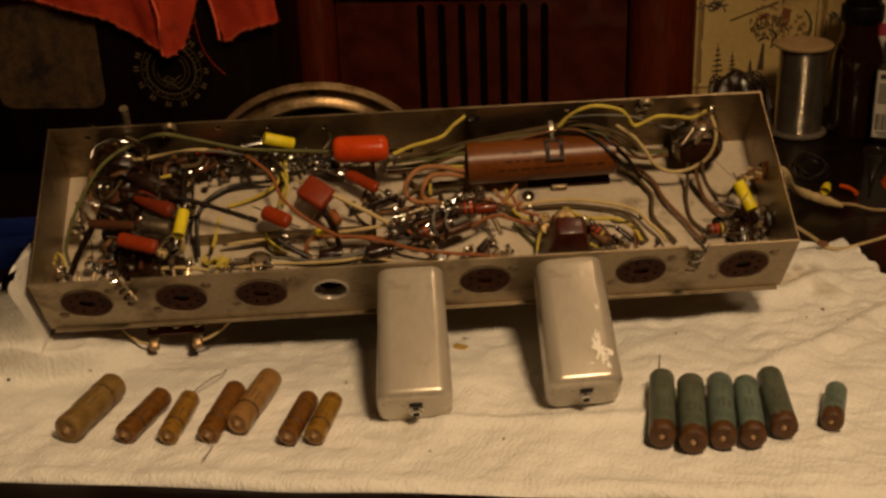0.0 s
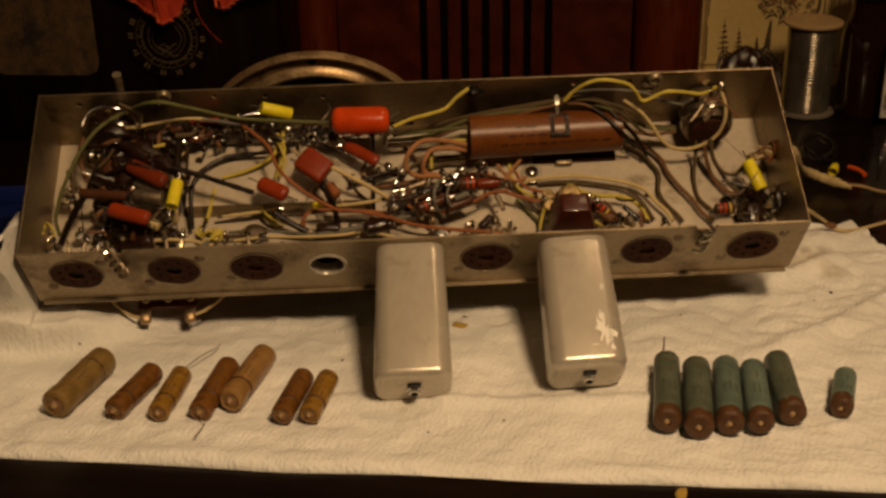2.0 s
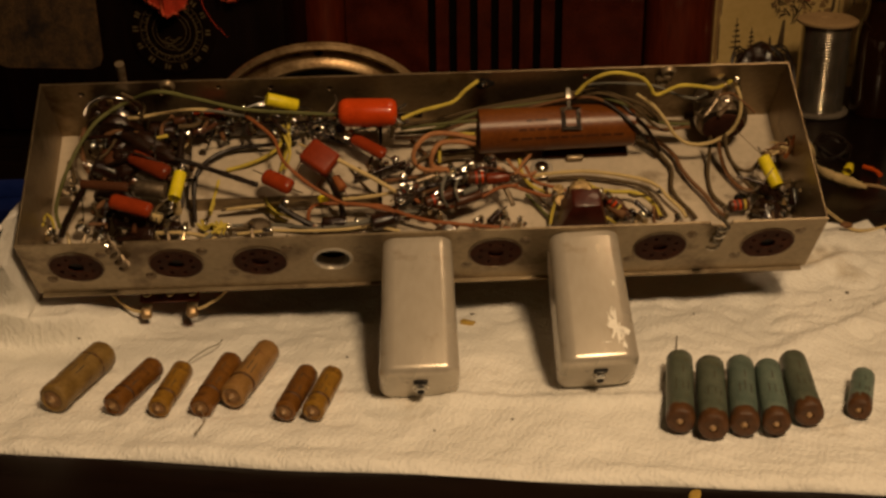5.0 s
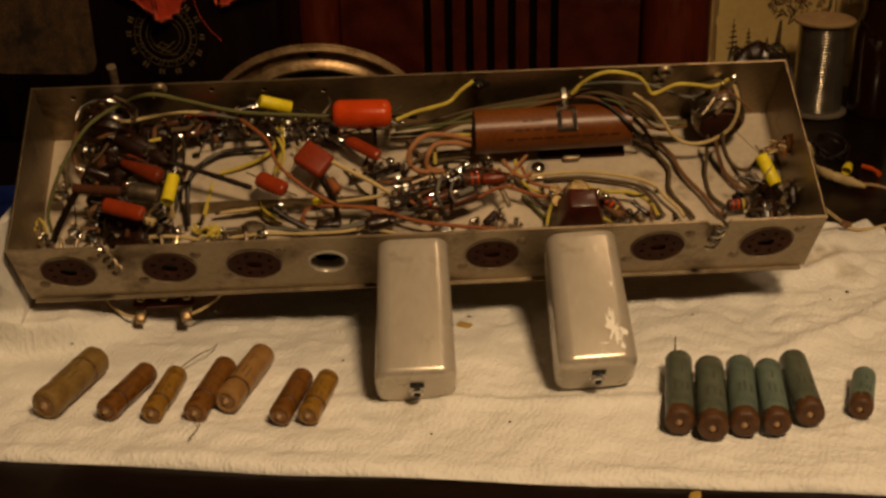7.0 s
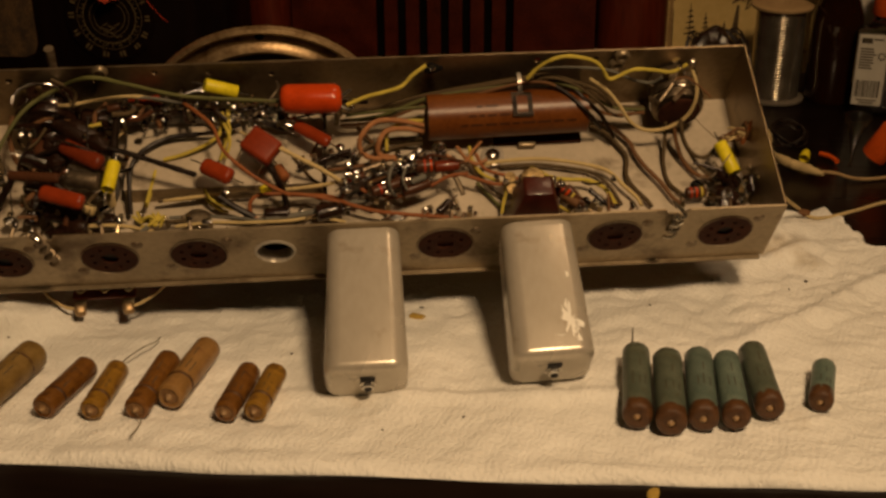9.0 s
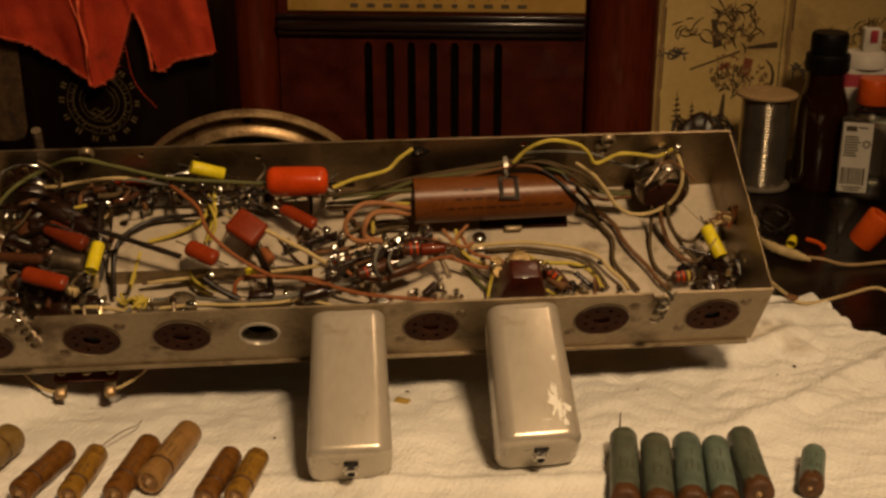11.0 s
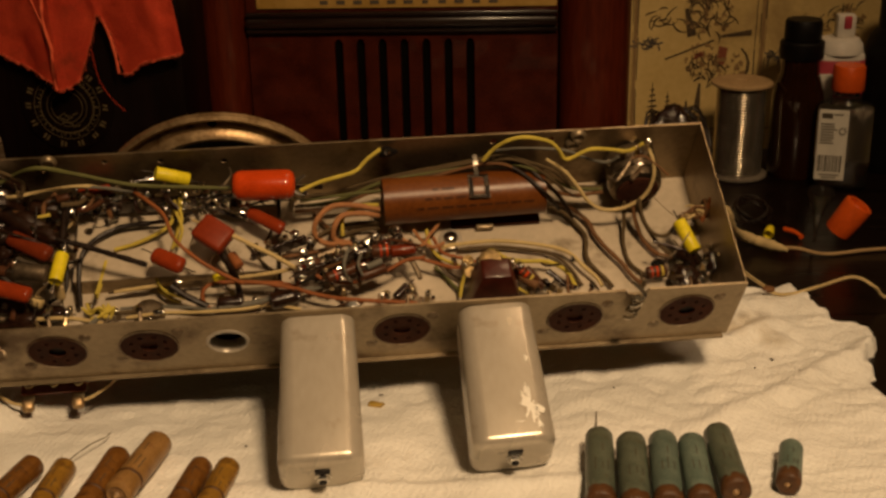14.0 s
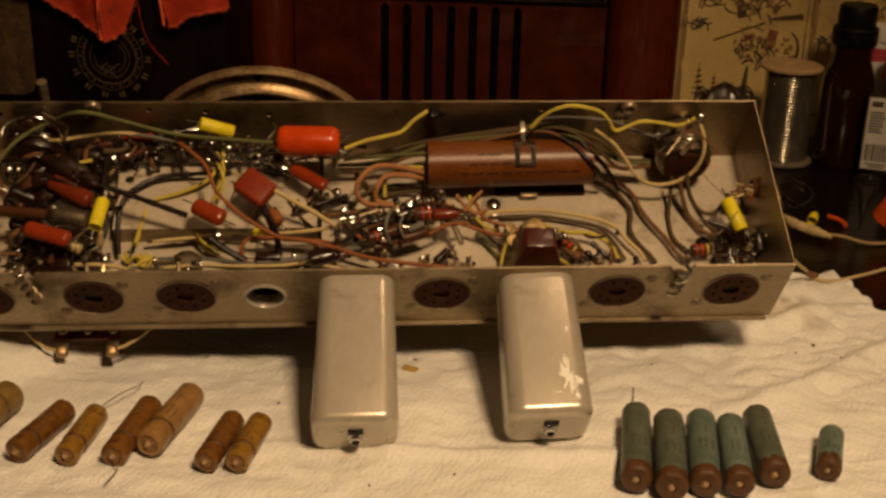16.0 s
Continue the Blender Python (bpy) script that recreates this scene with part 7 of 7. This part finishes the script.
# controls on the back wall
def control(at, R, deep, label, shell):
    u, v, w = at
    m = Matrix.Translation((u, 0.1034, w)) @ pose(0, 0, 0, 90)
    body = part("control", lathe_bm([(0.004, 0), (R * 0.96, 0.0002), (R, 0.0012), (R, deep - 0.002), (R * 0.95, deep), (R * 0.55, deep + 0.0004), (R * 0.5, deep + 0.002), (0, deep + 0.002)], 34), shell, chassis, label, m)
    part("rim_band", lathe_bm([(R * 1.005, deep - 0.0060), (R * 1.03, deep - 0.0058), (R * 1.03, deep - 0.0050), (R * 1.005, deep - 0.0048)], 34), CHROME, body)
    for k in range(3):
        a = radians(60 + 30 * k)
        part("terminal", box_bm(0.0030, 0.0060, 0.0010, 0.0003, at=(R * 1.05 * math.cos(a), R * 1.12 * math.sin(a), deep * 0.45)), TRIM_METAL, body)
    return body


pot = control((0.3834, 0, -0.0257), 0.0146, 0.021, "round volume control in a dull metal shell", POT_SHELL)
part("contact_disc", moved(lathe_bm([(0.0118, 0), (0.0118, 0.0008), (0.0100, 0.0014), (0, 0.0006)], 26), pose(0.0, 0.0, 0.0228)), PHENOLIC, pot)
control((POT_L[0], 0, -0.0230), 0.0165, 0.020, "round dark control with bright rim", GLOSS_BLACK)

# bolts near the rim of the back wall, and the switch lever behind it
for at in ((0.0702, 0.1000, -0.0010), (0.3510, 0.1000, -0.0020), (0.3490, 0.0995, -0.0090)):
    seat = Matrix.Translation((at[0], 0.1033, at[2])) @ pose(0, 0, 0, 90)
    bolt = part("bolt", moved(lathe_bm([(0.0044, 0), (0.0046, 0.0008), (0.0040, 0.0024), (0.0033, 0.0030), (0.0025, 0.0026), (0.0022, 0.0012)], 18, 0.05, at[0]), seat), STEEL, chassis, "bright ring nut")
    part("thread", moved(lathe_bm([(0.0021, 0), (0.0021, 0.0014), (0.0014, 0.0018), (0, 0.0018)], 12), seat), RUST, bolt)
part("toggle_lever", tube_bm([(0.0445, 0.1085, -0.012), (0.0447, 0.1105, -0.003), (0.0448, 0.1120, 0.0030), (0.0449, 0.1124, 0.0075)], 0.0025, 12, 4, taper=lambda s: 0.85 + 0.2 * s), RUST, chassis, "dull metal toggle lever")
part("toggle_bush", moved(lathe_bm([(0.0055, 0), (0.0055, 0.005), (0.0042, 0.0055), (0, 0.0055)], 16), Matrix.Translation((0.0445, 0.1048, -0.0120)) @ pose(0, 0, 0, -90)), STEEL, chassis)
x, y, z = LUG_BACK
part("back_lug", moved(blob_bm(0.0034, (1.5, 0.8, 0.9), 0.5, 3), pose(x + 0.001, 0.1005, -0.0045)), BLACK, chassis, "dark soldered lug on the back wall")
part("solder_drop", moved(blob_bm(0.0016, (1.2, 1, 1), 0.5, 5), pose(x + 0.001, 0.0985, -0.0025)), SOLDER, chassis)
part("white_lug", box_bm(0.0078, 0.0120, 0.0010, 0.0004, at=(0.0300, 0.0125, -0.0460)), SOLDER, chassis, "pale tinned lug on the floor")
part("rubber_grommet", moved(lathe_bm([(0.0038, 0), (0.0052, 0.0002), (0.0055, 0.0010), (0.0050, 0.0018), (0.0040, 0.0020)], 20), Matrix.Translation((0.4190, 0.0655, -0.0250)) @ pose(0, 0, 0, 0, -90)), W_BROWN, chassis)

rng = random.Random(77)
for k in range(16):
    a = [0.4165 + rng.uniform(-0.004, 0.002), 0.0640 + rng.uniform(-0.003, 0.003), -0.0240 + rng.uniform(-0.002, 0.002)]
    b = [a[0] - rng.uniform(0.004, 0.011), a[1] + rng.uniform(-0.004, 0.003), a[2] + rng.uniform(-0.005, 0.004)]
    wire(rng.choice((W_CORD, W_BROWN, W_CORD)), rng.uniform(0.0003, 0.0009), [a, [(p + q) / 2 + rng.uniform(-0.0015, 0.0015) for p, q in zip(a, b)], b])
wire(W_RED, 0.0015, [(0.4195, 0.0650, -0.0150), (0.4188, 0.0635, -0.0200), (0.4180, 0.0620, -0.0245), (0.4160, 0.0600, -0.0290)], "orange lead beside the cord")

# terminal strip under the front edge, with two solder lugs and its wires
under = part("terminal_strip", box_bm(0.0330, 0.0090, 0.0016, 0.0005, at=(0.0675, 0.0045, -0.0630)), STRIP_RED, chassis, "reddish brown terminal strip under the front edge")
for x in (0.0550, 0.0675, 0.0800):
    part("eyelet", moved(lathe_bm([(0.0012, 0), (0.0013, 0.0006), (0.0022, 0.0008), (0.0026, 0.0002)], 14), pose(x, 0.0055, -0.0623)), BRASS, under)
    if x != 0.0675:
        part("lug", box_bm(0.0062, 0.0090, 0.0010, 0.0004, at=(x + 0.0002, -0.0030, -0.0636)), BRASS, under)
        part("solder_drop", moved(box_bm(0.0060, 0.0062, 0.0052, 0.0018, segments=3), pose(x + 0.0004, -0.0064, -0.0634, 12, 8, 10)), RIM, under)
part("stand_off", box_bm(0.0060, 0.0010, 0.0140, 0.0003, at=(0.0675, 0.0070, -0.0555)), STEEL, chassis)
wire(W_CORD, 0.0011, [(0.0545, -0.0060, -0.0630), (0.0460, -0.0030, -0.0640), (0.0370, 0.0040, -0.0610), (0.0300, 0.0130, -0.0550), (0.0260, 0.0240, -0.0490)], "tan wire under the chassis")
wire(W_CORD, 0.0011, [(0.0805, -0.0060, -0.0630), (0.0880, -0.0030, -0.0630), (0.0980, 0.0030, -0.0600), (0.1060, 0.0110, -0.0540), (0.1120, 0.0220, -0.0490)], "tan wire under the chassis")

# dark tape, tan tab on the rim and more tangled bits on the left
for at, size, squash, turn, mat in (((0.0545, 0.0780, -0.0225), 0.0085, (1.7, 0.75, 0.7), -28, DARK_TAPE), ((0.0440, 0.0700, -0.0270), 0.0075, (1.0, 1.3, 0.9), 10, GLOSS_BLACK), ((0.0690, 0.0690, -0.0200), 0.0060, (1.9, 0.6, 0.6), -32, DARK_TAPE),
                                    ((0.0560, 0.0220, -0.0360), 0.0085, (1.6, 0.9, 0.8), 0, GLOSS_BLACK), ((0.0380, 0.0500, -0.0330), 0.0070, (1.1, 1.2, 0.8), 40, DARK_TAPE), ((0.0900, 0.0180, -0.0400), 0.0060, (1.6, 0.8, 0.7), 8, GLOSS_BLACK),
                                    ((0.4010, 0.0280, -0.0350), 0.0075, (0.9, 1.3, 1.0), 14, GLOSS_BLACK), ((0.2130, 0.0480, -0.0360), 0.0065, (1.7, 0.9, 0.7), 22, DARK_TAPE), ((0.2290, 0.0520, -0.0330), 0.0060, (1.6, 0.9, 0.8), 25, RESISTOR)):
    bm = blob_bm(size, squash, 0.55, at[0] * 300, 3)
    part("taped_joint", bm, mat, chassis, "black taped joint", Matrix.Translation(at) @ pose(0, 0, 0, 0, 0, turn))


# tangled leads, sleeves and solder round the left control, the tag strips and the sockets
def clutter(box, n, drops, seed, skins):
    rng = random.Random(seed)
    (u0, u1), (v0, v1), (w0, w1) = box
    for k in range(n):
        p = Vector((rng.uniform(u0, u1), rng.uniform(v0, v1), rng.uniform(w0, w1)))
        way = Vector((rng.gauss(0, 1), rng.gauss(0, 0.6), rng.gauss(0, 0.45))).normalized()
        bend = Vector((rng.gauss(0, 1), rng.gauss(0, 1), rng.gauss(0, 0.5))) * 0.004
        size = rng.uniform(0.005, 0.013)
        pts = [p - way * size, p - way * size * 0.3 + bend, p + way * size * 0.4 + bend * 0.6, p + way * size]
        pts = [(min(max(q.x, 0.004), LONG - 0.004), min(max(q.y, 0.005), DEEP - 0.004), max(q.z, -0.0455)) for q in pts]
        part("lead_scrap", tube_bm(pts, rng.choice((0.0004, 0.0007, 0.0010, 0.0014)), 7, 5, lumps=0.3), rng.choice(skins), chassis)
    for k in range(drops):
        p = (rng.uniform(u0, u1), rng.uniform(v0, v1), rng.uniform(w0, w1))
        drop = blob_bm(rng.uniform(0.0007, 0.0017), (1.0, 1.5, 0.7), 0.6, seed + k * 1.7)
        part("solder_drop", drop, SOLDER, chassis, m=Matrix.Translation(p) @ pose(0, 0, 0, rng.uniform(0, 60), rng.uniform(-40, 40), rng.uniform(0, 180)))


DARKS = (W_BLACK, GLOSS_BLACK, W_BROWN, RESISTOR, W_GREY, DARK_TAPE, POT_SHELL, RUST)
clutter(((0.028, 0.078), (0.058, 0.094), (-0.036, -0.014)), 34, 9, 101, DARKS)
clutter(((0.030, 0.078), (0.012, 0.050), (-0.044, -0.026)), 18, 6, 102, DARKS)
clutter(((0.078, 0.205), (0.084, 0.096), (-0.030, -0.016)), 34, 34, 103, DARKS + (W_WHITE, SOLDER, SOLDER, SOLDER, BRASS, W_BROWN))
clutter(((0.080, 0.185), (0.008, 0.022), (-0.044, -0.030)), 13, 16, 104, DARKS + (W_BLUE, W_BLUE, W_WHITE, SOLDER, W_BROWN))
clutter(((0.192, 0.258), (0.044, 0.066), (-0.036, -0.018)), 5, 8, 105, (RESISTOR, RESISTOR, GLOSS_BLACK, SOLDER, RUST, W_BROWN))
clutter(((0.285, 0.345), (0.012, 0.040), (-0.040, -0.022)), 5, 5, 107, DARKS + (W_YELLOW, RESISTOR))
clutter(((0.392, 0.415), (0.012, 0.045), (-0.042, -0.022)), 4, 2, 108, DARKS + (W_WHITE,))
clutter(((0.366, 0.392), (0.080, 0.096), (-0.020, -0.006)), 3, 2, 109, DARKS)


# ---- printed scenes on the wallpaper ----
PAPER = ROOM @ pose(-0.5275, 0, -0.001)


def printed(name, outline, material, lift=0.0002):
    """A flat patch of print on the wall, from x, z outlines."""
    bm = plate_bm(outline, [], 0.0002)
    return part(name, bm, material, wall_print, m=PAPER @ Matrix.Translation((0, -lift, 0)) @ FRONT)


def stroke(name, a, b, w0, w1, material):
    (xa, za), (xb, zb) = a, b
    d = Vector((xb - xa, zb - za)).normalized()
    nx, nz = -d.y, d.x
    printed(name, [(xa + nx * w0, za + nz * w0), (xa - nx * w0, za - nz * w0), (xb - nx * w1, zb - nz * w1), (xb + nx * w1, zb + nz * w1)], material, 0.0003)


def spray(name, x, z, sx, sz, count, size, material, seed):
    """Loose cluster of small printed leaves, as one patch of print."""
    rng = random.Random(seed)
    bm = bmesh.new()
    for k in range(count):
        a, q = rng.uniform(0, 6.28), rng.random() ** 0.6
        cx, cz, s, t = x + sx * q * math.cos(a), z + sz * q * math.sin(a), size * rng.uniform(0.5, 1.2), rng.uniform(0, 3.1)
        pts = [(cx + s * math.cos(t + u) * (1 if i % 2 else 0.6), 0, cz + s * math.sin(t + u) * (1 if i % 2 else 0.6)) for i, u in enumerate((0, 0.9, 1.9, 3.1, 4.2, 5.2))]
        bm.faces.new([bm.verts.new(p) for p in pts])
    return part(name, bm, material, wall_print, m=PAPER @ Matrix.Translation((0, -0.0004 - 0.00001 * seed, 0)))


def scribble(name, x, z, sx, sz, count, size, wide, material, seed):
    """Loose drawn outlines: short curved pen strokes scattered over a patch."""
    rng = random.Random(seed)
    bm = bmesh.new()
    for k in range(count):
        a, q = rng.uniform(0, 6.28), rng.random() ** 0.6
        cx, cz, t = x + sx * q * math.cos(a), z + sz * q * math.sin(a), rng.uniform(0, 6.28)
        bend, long, last = rng.uniform(-2.4, 2.4), size * rng.uniform(0.6, 1.6), None
        for i in range(7):
            w = wide * (0.35 + math.sin(math.pi * i / 6)) * rng.uniform(0.7, 1.2)
            n = (-math.sin(t), math.cos(t))
            pair = [bm.verts.new((cx + w * n[0] * e, 0, cz + w * n[1] * e)) for e in (1, -1)]
            if last:
                bm.faces.new((last[0], last[1], pair[1], pair[0]))
            last = pair
            t += bend / 6
            cx, cz = cx + long / 6 * math.cos(t), cz + long / 6 * math.sin(t)
    return part(name, bm, material, wall_print, m=PAPER @ Matrix.Translation((0, -0.0004 - 0.00001 * (seed % 40), 0)))


wall_print = tagged(group("wallpaper_print"), "brown printed rustic scenes on yellowed wallpaper", "wallpaper", kind="structure")
for x0 in (0.4835, 0.5935, 0.7035):
    rng = random.Random(int(x0 * 1000))
    for dx, w in ((-0.0042, 0.0005), (0.0, 0.0003), (0.0042, 0.0005)):
        z = 0.0
        while z < 0.29:
            size = rng.uniform(0.012, 0.045)
            stroke("frame_line", (x0 + dx, z), (x0 + dx + rng.uniform(-0.0004, 0.0008), z + size), w * rng.uniform(0.4, 1.3), w * rng.uniform(0.4, 1.3), rng.choice((WP_INK, WP_TAN)))
            z += size + rng.uniform(0.001, 0.008)
    stroke("frame_fill", (x0 + 0.0019, 0.0), (x0 + 0.0029, 0.30), 0.0014, 0.0014, WP_TAN)
for z in (0.165, 0.012):
    stroke("frame_line", (0.40, z), (0.80, z + 0.002), 0.0005, 0.0005, WP_INK)
for dx, dz, seed in ((0.0, 0.0, 0), (0.112, -0.012, 40), (0.0, 0.165, 80), (0.112, 0.150, 120)):
    # slanting rifle-like line of the printed scene
    stroke("rifle_line", (0.5120 + dx, 0.0755 + dz), (0.5540 + dx, 0.0920 + dz), 0.0007, 0.0009, WP_INK)
    stroke("rifle_line", (0.5600 + dx, 0.0955 + dz), (0.5860 + dx, 0.0985 + dz), 0.0010, 0.0026, WP_INK)
    scribble("leaves", 0.4960 + dx, 0.0890 + dz, 0.011, 0.004, 26, 0.006, 0.0006, WP_BLUE, seed + 1)
    scribble("outline", 0.5110 + dx, 0.1130 + dz, 0.010, 0.008, 12, 0.014, 0.0005, WP_INK, seed + 2)
    spray("foliage", 0.5480 + dx, 0.1165 + dz, 0.022, 0.018, 26, 0.0030, WP_TAN, seed + 3)
    scribble("foliage", 0.5490 + dx, 0.1150 + dz, 0.019, 0.018, 44, 0.011, 0.0005, WP_INK, seed + 4)
    stroke("trunk", (0.5290 + dx, 0.1200 + dz), (0.5350 + dx, 0.0960 + dz), 0.0016, 0.0042, WP_INK)
    spray("shading", 0.5440 + dx, 0.0750 + dz, 0.016, 0.014, 36, 0.0026, WP_TAN, seed + 5)
    scribble("shading", 0.5450 + dx, 0.0660 + dz, 0.018, 0.010, 26, 0.010, 0.0005, WP_INK, seed + 6)
    printed("patch", [(0.5560 + dx, 0.0720 + dz), (0.5640 + dx, 0.0700 + dz), (0.5665 + dx, 0.0850 + dz), (0.5590 + dx, 0.0870 + dz)], WP_RED)
    spray("patch", 0.5420 + dx, 0.0790 + dz, 0.005, 0.003, 10, 0.0022, WP_RED, seed + 7)
    for q in range(6):
        a = 0.9 - q * 0.38
        stroke("curve", (0.5660 + dx + 0.0190 * math.cos(a), 0.0700 + dz + 0.0190 * math.sin(a)), (0.5660 + dx + 0.0190 * math.cos(a - 0.4), 0.0700 + dz + 0.0190 * math.sin(a - 0.4)), 0.0006 + 0.0003 * q, 0.0009 + 0.0003 * q, WP_INK)
    spray("shading", 0.5700 + dx, 0.0660 + dz, 0.013, 0.014, 30, 0.0024, WP_TAN, seed + 8)
    for x, z, s in ((0.5025, 0.0280, 1.0), (0.5160, 0.0255, 0.8), (0.5325, 0.0260, 0.5)):
        for q in range(5):
            stroke("fir", (x + dx - 0.0050 * s * (1 - q / 6), z + dz + 0.0050 * q * s), (x + dx + 0.0050 * s * (1 - q / 6), z + dz + 0.0050 * q * s + 0.001), 0.0004, 0.0012, WP_INK)
        stroke("fir_trunk", (x + dx, z + dz - 0.004), (x + dx, z + dz + 0.027 * s), 0.0006, 0.0003, WP_INK)
    stroke("post", (0.5420 + dx, 0.0290 + dz), (0.5435 + dx, 0.0540 + dz), 0.0030, 0.0010, WP_INK)
